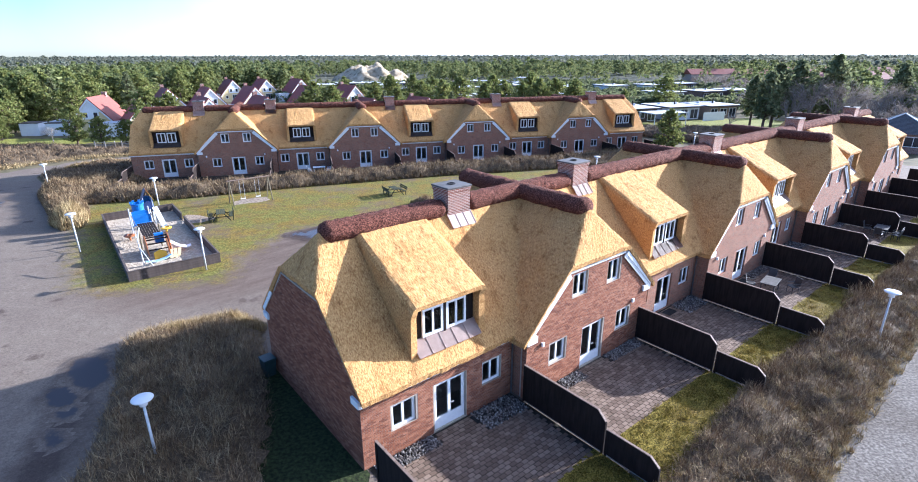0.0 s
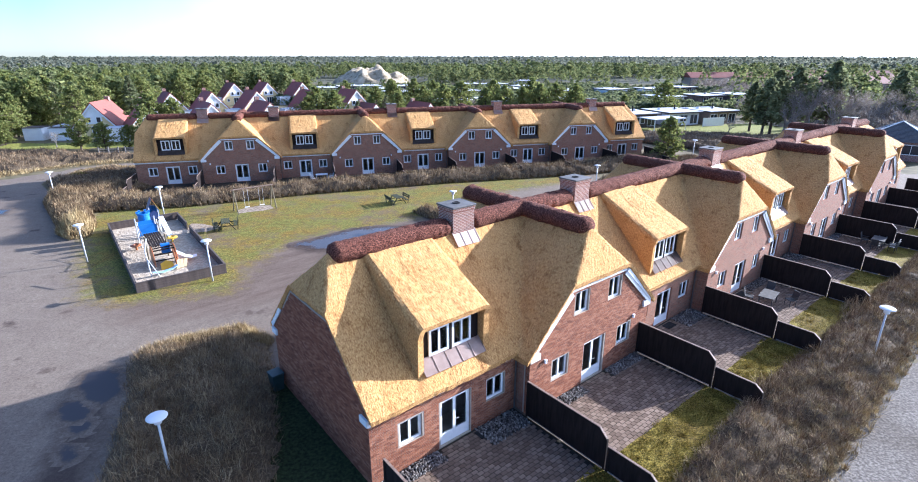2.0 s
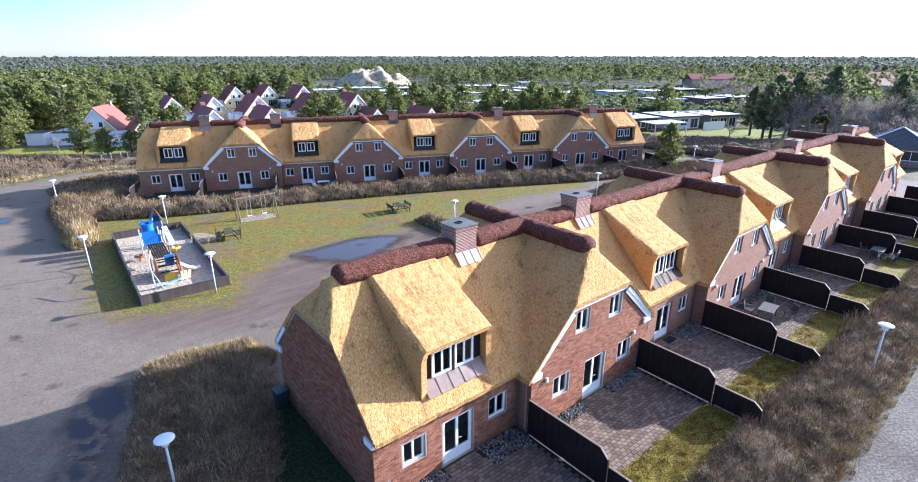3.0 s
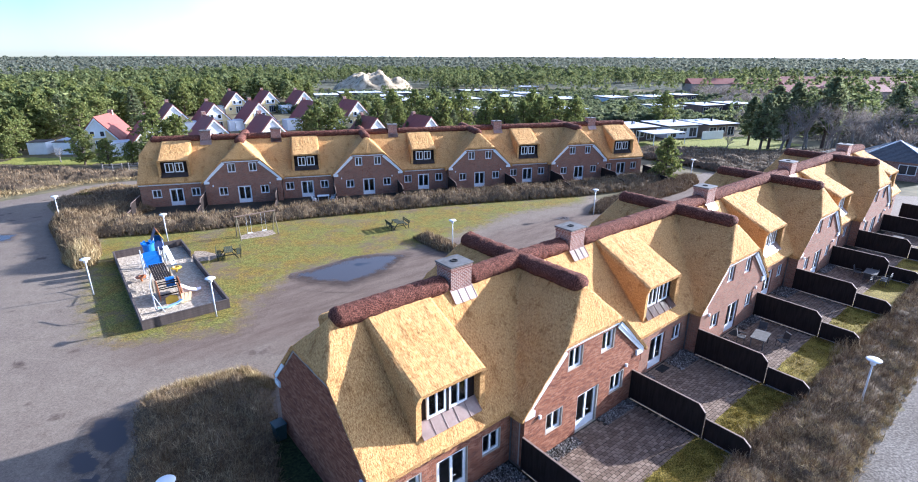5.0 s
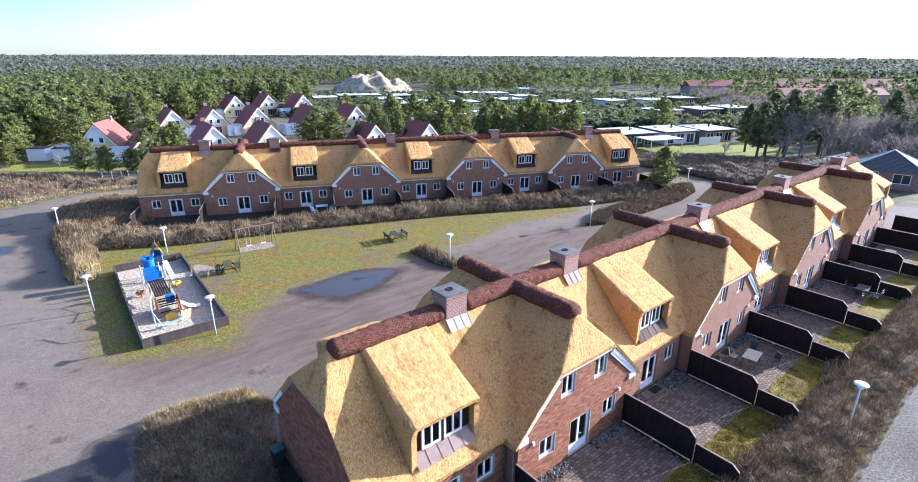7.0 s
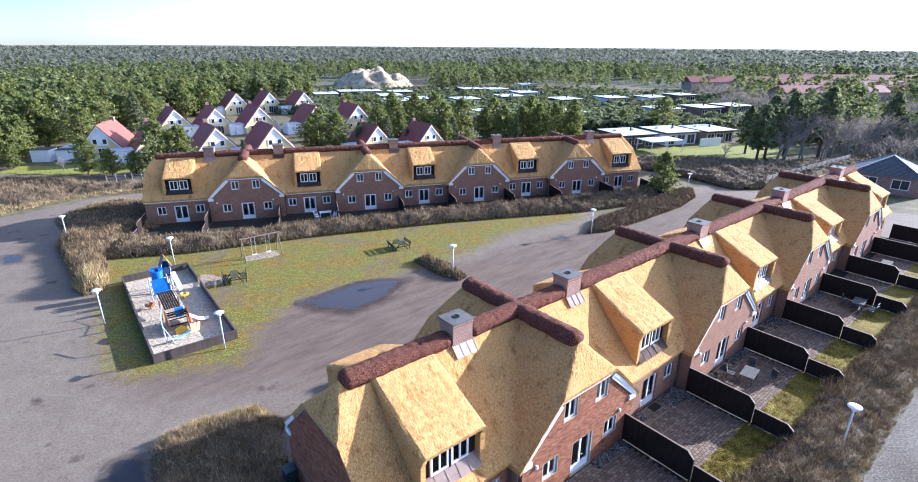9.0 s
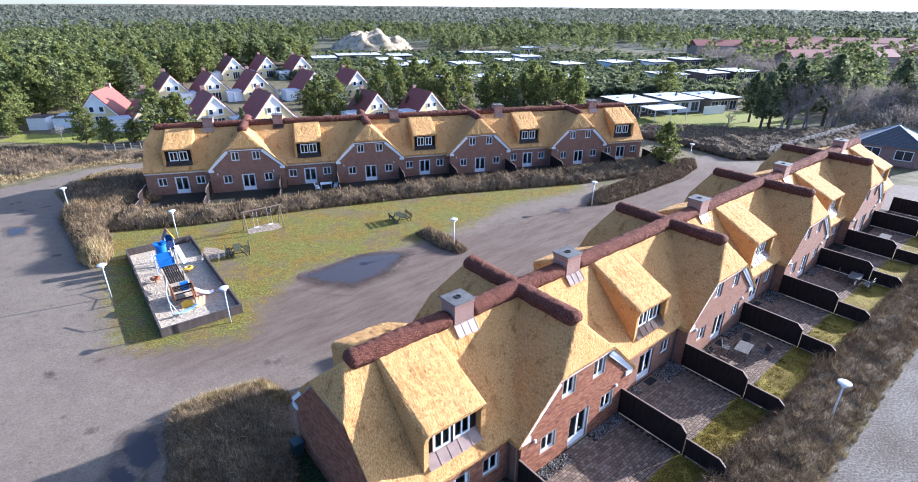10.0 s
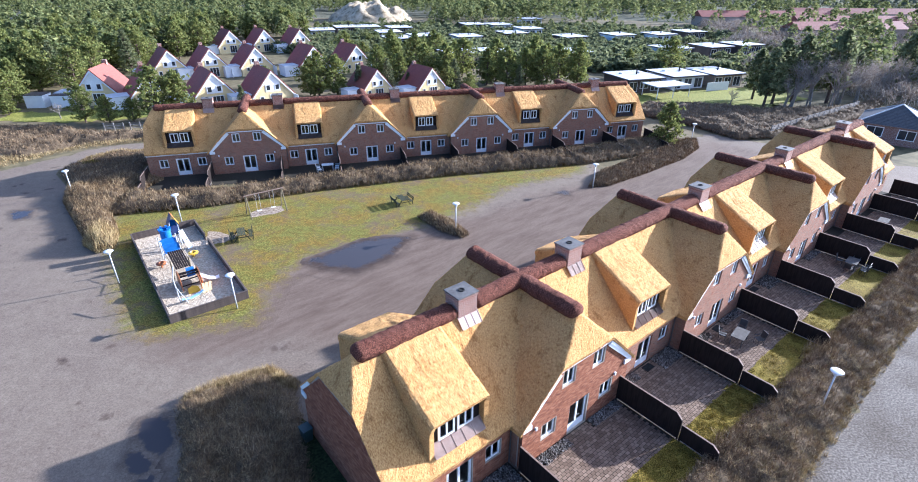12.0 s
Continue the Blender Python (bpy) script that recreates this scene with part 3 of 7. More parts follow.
def frame_mesh(w, h, leaves, bar=0.07, depth=0.08, foot=0.0):
    """White timber frame with upright leaves, its outer face at y = 0; foot is the height of a solid panel below the panes."""
    bm = bmesh.new()
    lw = (w - 2 * bar) / leaves
    s = bar * 0.75
    holes = [(-w / 2 + bar + lw * k + s, -w / 2 + bar + lw * (k + 1) - s, bar + s + foot, h - bar - s) for k in range(leaves)]
    holed_wall(bm, [-w / 2, w / 2], [0, h], holes, 0.0, depth)
    me = bpy.data.meshes.new("window_frame")
    bm.to_mesh(me)
    bm.free()
    panes = []
    for k in range(leaves):
        x = -w / 2 + bar + lw * (k + 0.5)
        bm = bmesh.new()
        s = bar * 0.75
        box(bm, -lw / 2 + s - .005, lw / 2 - s + .005, 0.02, 0.028, bar + s + foot - .005, h - bar - s + .005)
        pm = bpy.data.meshes.new("pane")
        bm.to_mesh(pm)
        bm.free()
        panes.append((x, pm))
    return me, panes


def sill_mesh(w, mat):
    bm = bmesh.new()
    box(bm, -w / 2 - 0.02, w / 2 + 0.02, -0.06, 0.10, -0.075, -0.004, 0.008)
    wall_uv(bm)
    me = bpy.data.meshes.new("sill")
    bm.to_mesh(me)
    bm.free()
    me.materials.append(mat)
    return me


WIN_W, WIN_H, WIN_Z = 1.06, 1.08, 1.07
UP_W, UP_H, UP_Z = 0.96, 1.14, 3.95
DOOR_W, DOOR_H, DOOR_Z = 1.58, 2.16, 0.03
DW_W, DW_H, DW_Z = 0.97, 1.16, 4.10


DOWNPIPE = speckled("dark_zinc_pipe", [(0.3, (0.10, 0.085, 0.08)), (0.7, (0.17, 0.15, 0.14))], 5.0, 0.5, metal=0.3)


def put_window(kit, house, x, y, z, door=False):
    me, panes, sill = kit
    w = place("door" if door else "window", me, WHITE, house, "white-framed glazed double garden door" if door else "white timber casement window", pose(x, y, z))
    for px, pm in panes:
        p = place("pane", pm, GLASS, w, "", pose(px, 0, 0))
    if sill:
        place("sill", sill, None, w, "dark metal doorstep" if door else "brick sill", pose(0, 0, 0))
    if door:
        place("handle", HANDLE, METALGREY, w, "steel handle", pose(0.06, -0.02, 1.0))
    return w


bm = bmesh.new()
box(bm, -0.01, 0.01, -0.06, 0, -0.01, 0.01)
box(bm, -0.01, 0.12, -0.07, -0.05, -0.012, 0.012)
HANDLE = bpy.data.meshes.new("handle")
bm.to_mesh(HANDLE)
bm.free()


def chimney(house, x):
    c = empty("chimney", pose(x, RIDGE, 0), "")
    c.parent = house
    bm = bmesh.new()
    box(bm, -0.62, 0.62, -0.55, 0.55, 6.4, 8.36)
    box(bm, -0.655, 0.655, -0.585, 0.585, 8.36, 8.52)
    wall_uv(bm)
    part("shaft", bm, CHIMNEY_BRICK, c, "red brick chimney stack with pale joints")
    bm = bmesh.new()
    box(bm, -0.70, 0.70, -0.63, 0.63, 8.52, 8.60, 0.02)
    part("cap", bm, CAPSTONE, c, "dark weathered concrete cap")
    bm = bmesh.new()
    lathe(bm, [(0.19, 8.60), (0.18, 8.635), (0.14, 8.64), (0.13, 8.61)], 14)
    part("flue", bm, SOOT, c, "sooty flue opening")
    for side in (-1, 1):
        bm = bmesh.new()
        ribbed_sheet(bm, -0.66, 0.66, 3, (side * 0.52, APEX - SLOPE * 0.52 + 0.16), (side * 0.98, APEX - SLOPE * 0.98 + 0.09))
        part("flashing", bm, ZINC, c, "folded metal flashing on the thatch")


def bargeboards(house, g, front=True):
    """White boards down both slopes of a gable, with a stepped block at the foot."""
    y = -VG - 0.09 if front else 2 * RIDGE + VG + 0.06
    for sx in (-1, 1):
        bm = bmesh.new()
        k, f = Vector((sx * (KNEE_U + 0.02), 0, KNEE_Z - 0.18)), Vector((sx * (HALF_G + 0.02), 0, FOOT_Z - 0.02))
        d = (f - k).normalized()
        up = Vector((-d.z, 0, d.x)) * (1 if sx > 0 else -1)
        if up.z < 0:
            up = -up
        for o, w, y0, y1 in ((-0.20, 0.36, 0.0, 0.05), (-0.02, 0.18, -0.04, 0.0)):
            q = [k + up * o, f + up * o, f + up * (o + w), k + up * (o + w)]
            a = [bm.verts.new((p.x, y + y0, p.z - 0.12)) for p in q]
            b = [bm.verts.new((p.x, y + y1, p.z - 0.12)) for p in q]
            bm.faces.new(a), bm.faces.new(b[::-1])
            for i in range(4):
                bm.faces.new((a[i], b[i], b[(i + 1) % 4], a[(i + 1) % 4]))
        bmesh.ops.recalc_face_normals(bm, faces=bm.faces[:])
        x0 = sx * (HALF_G - 0.55)
        x1 = sx * (HALF_G + 0.06)
        box(bm, min(x0, x1), max(x0, x1), y - 0.02, y + 0.12, FOOT_Z - 0.42, FOOT_Z - 0.12)
        part("bargeboard", bm, WHITE, house, "white painted bargeboard with a foot block", pose(g, 0, 0))
    bm = bmesh.new()
    box(bm, -KNEE_U, KNEE_U, y + 0.02, y + 0.06, KNEE_Z - 0.27, KNEE_Z - 0.17)
    part("fascia", bm, WHITE, house, "white fascia below the half hip", pose(g, 0, 0))


NEAR_WALLS = {}


def build_terrace(m):
    house = empty("terrace_house", m, "red brick terrace under a golden thatched roof with dark heather ridges", "house", "thatched terraces")
    place("roof", thatch_roof(), THATCH, house, "golden reed thatch with brown stains")
    # ridges
    stops = [HIP_U] + [v for c in CHIMNEYS for v in (c - 0.55, c + 0.55)] + [LEN - HIP_U]
    for a, b in zip(stops[::2], stops[1::2]):
        place("ridge", heather_roll((a, RIDGE), (b, RIDGE), APEX - 0.15), HEATHER, house, "dark reddish heather ridge", smooth=True)
    for g in GABLES:
        place("ridge", heather_roll((g, ROLL_Y - 0.15), (g, 2 * RIDGE - ROLL_Y + 0.15), APEX - 0.16), HEATHER, house, "dark reddish heather ridge", smooth=True)
    # walls
    D_EDGES = [(0.0, GABLES[0] - HALF_G)] + [(GABLES[i] + HALF_G, GABLES[i + 1] - HALF_G) for i in range(3)] + [(GABLES[3] + HALF_G, LEN)]
    for (a, b), d in zip(D_EDGES, DORMERS):
        bm = bmesh.new()
        holes = [(d - DOOR_W / 2, d + DOOR_W / 2, DOOR_Z, DOOR_Z + DOOR_H)] + [(d + s - WIN_W / 2, d + s + WIN_W / 2, WIN_Z, WIN_Z + WIN_H) for s in (-2.19, 2.19)]
        holed_wall(bm, [a, b], [-0.1, WALL_H], holes, 0.0, 0.32)
        wall_uv(bm)
        NEAR_WALLS.setdefault("garden", (part("wall", bm, BRICK, house, "dark red brick garden wall of the house"), holes))
        bm = bmesh.new()
        box(bm, a + 0.003, b - 0.003, -0.05, -0.003, 2.66, 2.78)
        part("eaves_board", bm, WHITE, house, "white board under the eaves")
        for x in ((b - 0.12,) if a < 1 else (a + 0.12, b - 0.12)):
            if x < LEN - 1:
                bm = bmesh.new()
                tube(bm, [(x, -0.07, 0.02), (x, -0.07, 2.74)], [0.04, 0.04], 8)
                part("downpipe", bm, DOWNPIPE, house, "dark metal downpipe in the corner")
    for g in GABLES:
        bm = bmesh.new()
        holes = [(g - DOOR_W / 2, g + DOOR_W / 2, DOOR_Z, DOOR_Z + DOOR_H)] + [(g + s - WIN_W / 2, g + s + WIN_W / 2, WIN_Z, WIN_Z + WIN_H) for s in (-2.47, 2.43)] + [(g + s - UP_W / 2, g + s + UP_W / 2, UP_Z, UP_Z + UP_H) for s in (-1.20, 1.28)]

        gable_wall(bm, g, holes, -VG, -VG + 0.32)
        wall_uv(bm)
        NEAR_WALLS.setdefault("gable", (part("wall", bm, BRICK, house, "dark red brick gable wall"), holes))
        for s in (-1, 1):
            x = g + s * HALF_G
            bm = bmesh.new()
            box(bm, min(x, x - s * 0.32), max(x, x - s * 0.32), -VG + 0.32, 0.32, -0.1, WALL_H)
            wall_uv(bm)
            part("wall", bm, BRICK, house, "short brick return wall")
        bm = bmesh.new()
        gable_wall(bm, g, [], 2 * RIDGE + VG - 0.32, 2 * RIDGE + VG)
        wall_uv(bm)
        part("wall", bm, BRICK, house, "dark red brick gable wall")
        for s in (-1, 1):
            x = g + s * HALF_G
            bm = bmesh.new()
            box(bm, min(x, x - s * 0.32), max(x, x - s * 0.32), 2 * RIDGE, 2 * RIDGE + VG - 0.32, -0.1, WALL_H)
            wall_uv(bm)
            part("wall", bm, BRICK, house, "short brick return wall")
        bargeboards(house, g)
        bargeboards(house, g, False)
    for a, b in D_EDGES:
        bm = bmesh.new()
        box(bm, a, b, 2 * RIDGE - 0.32, 2 * RIDGE, -0.1, WALL_H)
        wall_uv(bm)
        part("wall", bm, BRICK, house)
    for x0, x1 in ((0.0, 0.32), (LEN - 0.32, LEN)):
        bm = bmesh.new()
        pts = [(0.32, -0.1), (2 * RIDGE - 0.32, -0.1), (2 * RIDGE - 0.32, WALL_H + 0.25), (RIDGE + 1.8, END_Z - 0.16), (RIDGE - 1.8, END_Z - 0.16), (0.32, WALL_H + 0.25)]
        a = [bm.verts.new((x0, y, z)) for y, z in pts]
        b = [bm.verts.new((x1, y, z)) for y, z in pts]
        bm.faces.new(a[::-1]), bm.faces.new(b)
        for i in range(6):
            bm.faces.new((a[i], a[(i + 1) % 6], b[(i + 1) % 6], b[i]))
        wall_uv(bm)
        NEAR_WALLS.setdefault("end", (part("wall", bm, BRICK, house, "red brick end wall"), []))
    for x in (-0.06, LEN + 0.02):
        for sy in (-1, 1):
            bm = bmesh.new()
            if sy > 0:
                k, f = Vector((0, RIDGE - 1.3, FOOT_Z + 1.22)), Vector((0, RIDGE + 0.02, FOOT_Z - 0.10))
                up = Vector((0, 0.707, 0.707))
                q = [k, f, f + up * 0.22, k + up * 0.22]
                a = [bm.verts.new((0, p.y, p.z)) for p in q]
                b = [bm.verts.new((0.04, p.y, p.z)) for p in q]
                bm.faces.new(a), bm.faces.new(b[::-1])
                for i in range(4):
                    bm.faces.new((a[i], b[i], b[(i + 1) % 4], a[(i + 1) % 4]))
                bmesh.ops.recalc_face_normals(bm, faces=bm.faces[:])
            y0, y1 = sorted((sy * (RIDGE - 0.45), sy * (RIDGE + 0.08)))
            box(bm, -0.04, 0.05, y0, y1, FOOT_Z - 0.38, FOOT_Z - 0.10)
            part("bargeboard", bm, WHITE, house, "white painted board at the end gable", pose(x, RIDGE, 0))
    bm = bmesh.new()
    box(bm, 0.33, LEN - 0.33, 1.6, 1.65, 0.0, 3.4)
    for g in GABLES:
        box(bm, g - 1.9, g + 1.9, 1.0, 1.05, 3.45, 5.2)
    box(bm, 0.33, LEN - 0.33, 0.33, 2 * RIDGE - 0.33, -0.05, 0.0)
    part("interior", bm, INTERIOR, house, "dim room behind the windows")
    # windows and doors
    win = (*frame_mesh(WIN_W, WIN_H, 2, 0.066), sill_mesh(WIN_W, BRICK))
    upw = (*frame_mesh(UP_W, UP_H, 2, 0.066), sill_mesh(UP_W, BRICK))
    dor = (*frame_mesh(DOOR_W, DOOR_H, 2, 0.092, 0.08, 0.34), sill_mesh(DOOR_W, CAPSTONE))
    dw = (*frame_mesh(DW_W, DW_H, 2, 0.058), None)
    thatch = dormer_mesh()
    bm = bmesh.new()
    box(bm, -1.56, 1.56, 0.56, 0.64, 3.6, 5.55)
    box(bm, -0.045, 0.045, 0.44, 0.56, DW_Z - 0.05, DW_Z + DW_H + 0.05)
    cheek = bpy.data.meshes.new("timber")
    bm.to_mesh(cheek)
    bm.free()
    bm = bmesh.new()
    ribbed_sheet(bm, -1.50, 1.50, 5, (0.53, DW_Z + 0.0), (0.02, DW_Z - 0.52))
    apron = bpy.data.meshes.new("apron")
    bm.to_mesh(apron)
    bm.free()
    for d in DORMERS:
        put_window(dor, house, d, 0.10, DOOR_Z, True)
        for s in (-2.19, 2.19):
            put_window(win, house, d + s, 0.10, WIN_Z)
        dm = empty("dormer", pose(d + 0.12, 0, 0))
        dm.parent = house
        place("thatch", thatch, THATCH, dm, "golden thatch of the dormer")
        place("backing", cheek, DARKWOOD, dm, "dark timber around the dormer windows")
        place("apron", apron, ZINC, dm, "brown folded metal apron under the windows")
        for s in (-0.56, 0.56):
            put_window(dw, house, d + 0.12 + s, 0.46, DW_Z)
        dm = empty("dormer", Matrix.Translation((d + 0.12, 2 * RIDGE, 0)) @ Matrix.Rotation(math.pi, 4, 'Z'))
        dm.parent = house
        place("thatch", thatch, THATCH, dm, "golden thatch of the dormer")
        place("backing", cheek, DARKWOOD, dm)
    for g in GABLES:
        put_window(dor, house, g, -VG + 0.10, DOOR_Z, True)
        for s in (-2.47, 2.43):
            put_window(win, house, g + s, -VG + 0.10, WIN_Z)
        for s in (-1.20, 1.28):
            put_window(upw, house, g + s, -VG + 0.10, UP_Z)
        for s, z in ((-3.57, 2.3), (3.12, 2.3)):
            bm = bmesh.new()
            box(bm, -0.07, 0.07, -0.13, -0.02, 0, 0.2, 0.02)
            box(bm, -0.05, 0.05, -0.02, 0.0, 0.03, 0.17)
            part("wall_lamp", bm, LAMPWHITE, house, "small white wall lamp", pose(g + s, -VG, z))
    for c in CHIMNEYS:
        chimney(house, c)
    return house


NEAR = pose(-3.287, 14.848, 0, 0, 0, 39.42)
FAR = pose(-38.87, 61.57, 0, 0, 0, 16.31)
terrace = build_terrace(NEAR)
far_terrace = copy_thing(terrace, FAR)
# the same aprons on the far terrace take a dark brown colour
for c in far_terrace.children_recursive:
    if c.name.startswith("apron"):
        c.material_slots[0].link, c.material_slots[0].material = 'OBJECT', DARK_FASCIA
        c["label"] = "dark brown apron under the dormer windows"

# ---- ground ----
bm = bmesh.new()
bmesh.ops.create_grid(bm, x_segments=60, y_segments=60, size=2400)
tagged(part("ground", bm, EARTH, None, m=pose(0, 1800, -0.06)), "dry heath ground around the houses", "ground", kind="structure")


def patch(name, pts, z, mat, label, category, wob=0.25, step=0.5, kind="structure"):
    """A flat sheet with an uneven outline through the points."""
    out = []
    for (x0, y0), (x1, y1) in zip(pts, pts[1:] + pts[:1]):
        n = max(1, int(math.hypot(x1 - x0, y1 - y0) / step))
        for k in range(n):
            x, y = x0 + (x1 - x0) * k / n, y0 + (y1 - y0) * k / n
            out.append((x + wob * 2 * noise.noise((x * 0.8, y * 0.8, z + 5)), y + wob * 2 * noise.noise((x * 0.8, y * 0.8, z + 9)), z))
    bm = bmesh.new()
    f = bm.faces.new([bm.verts.new(p) for p in out])
    bmesh.ops.triangulate(bm, faces=[f])
    bmesh.ops.recalc_face_normals(bm, faces=bm.faces[:])
    if sum(f.normal.z for f in bm.faces) < 0:
        bmesh.ops.reverse_faces(bm, faces=bm.faces[:])
    return tagged(part(name, bm, mat), label, category, kind=kind)


def inside(poly, x, y):
    r = False
    for (x0, y0), (x1, y1) in zip(poly, poly[1:] + poly[:1]):
        if (y0 > y) != (y1 > y) and x < (x1 - x0) * (y - y0) / (y1 - y0) + x0:
            r = not r
    return r


def edge_distance(poly, x, y):
    best = 9e9
    for (x0, y0), (x1, y1) in zip(poly, poly[1:] + poly[:1]):
        dx, dy = x1 - x0, y1 - y0
        t = max(0, min(1, ((x - x0) * dx + (y - y0) * dy) / (dx * dx + dy * dy + 1e-9)))
        best = min(best, math.hypot(x - x0 - t * dx, y - y0 - t * dy))
    return best


def nearest(poly, x, y):
    best = (9e9, x, y)
    for (x0, y0), (x1, y1) in zip(poly, poly[1:] + poly[:1]):
        dx, dy = x1 - x0, y1 - y0
        t = max(0, min(1, ((x - x0) * dx + (y - y0) * dy) / (dx * dx + dy * dy + 1e-9)))
        best = min(best, (math.hypot(x - x0 - t * dx, y - y0 - t * dy), x0 + t * dx, y0 + t * dy))
    return best[1:]


def soft_sheet(name, outline, inners, z, step, mat, label, category, margin=0.0, rim=-0.0165):
    """A sheet over the outline that stores, at each point, how deep it lies inside other outlines (minus outside)."""
    xs, ys = [p[0] for p in outline], [p[1] for p in outline]
    idx, verts, quads, depth = {}, [], [], {k: [] for k in inners}
    for i in range(int((max(xs) - min(xs) + 2 * margin) / step) + 2):
        for j in range(int((max(ys) - min(ys) + 2 * margin) / step) + 2):
            x, y = min(xs) - margin + i * step, min(ys) - margin + j * step
            d = edge_distance(outline, x, y)
            within = inside(outline, x, y)
            if within or d < max(margin, step * 0.8):
                idx[i, j] = len(verts)
                if not within and not margin:
                    x, y = nearest(outline, x, y)
                verts.append((x, y, rim if margin and not within and d > 0.3 * margin else z))
                for k, inner in inners.items():
                    e = edge_distance(inner, x, y) * (1 if inside(inner, x, y) else -1)
                    depth[k].append(max(-4, min(4, e)))
    for (i, j), k in idx.items():
        q = [k, idx.get((i + 1, j)), idx.get((i + 1, j + 1)), idx.get((i, j + 1))]
        if None not in q:
            quads.append(tuple(q))
    me = grid_mesh(name, verts, quads)
    for k, values in depth.items():
        me.attributes.new(k, 'FLOAT', 'POINT').data.foreach_set("value", values)
    return tagged(place(name, me, mat), label, category, kind="structure")


ROAD = [(-140, -20), (60, -20), (75, 60), (52, 74), (40, 84), (33, 78), (24, 66), (16, 66), (-30, 53), (-45, 56), (-51.7, 62.7), (-52.5, 64.7), (-51.8, 67.1), (-50.5, 69.4), (-48.8, 71.3), (-45.4, 72.5), (-30, 77), (-30, 80), (-47.8, 76.4), (-50.9, 75), (-53.9, 72.8), (-55.7, 69.2), (-57.6, 66.4), (-59.5, 63.2), (-75, 60), (-140, 48)]
MUDDY = [(-18, 27), (-12, 30), (-5, 27), (12, 38), (30, 58), (46, 73), (38, 80), (26, 66), (10, 58), (3, 52), (-5, 48), (-15, 42), (-17, 34), (-24, 29)]
soft_sheet("road", ROAD, {"mud": MUDDY}, -0.02, 1.5, ASPHALT, "worn grey asphalt turning to brown gravel", "road")
LAWN = [(-32.8, 42.2), (-24.8, 30.6), (-22.1, 29.9), (-15.6, 31.6), (-15.9, 35.7), (-14.6, 41.3), (-5.6, 47.6), (0.8, 52.8), (6.0, 59.6), (16, 65.2), (16.5, 69), (-1.5, 65), (-17, 60), (-29, 55), (-38, 52)]
soft_sheet("lawn", LAWN, {"edge": LAWN, "mud": MUDDY}, 0.0, 0.5, GRASS, "thin yellowish green winter lawn with bare patches", "lawn", 2.0)


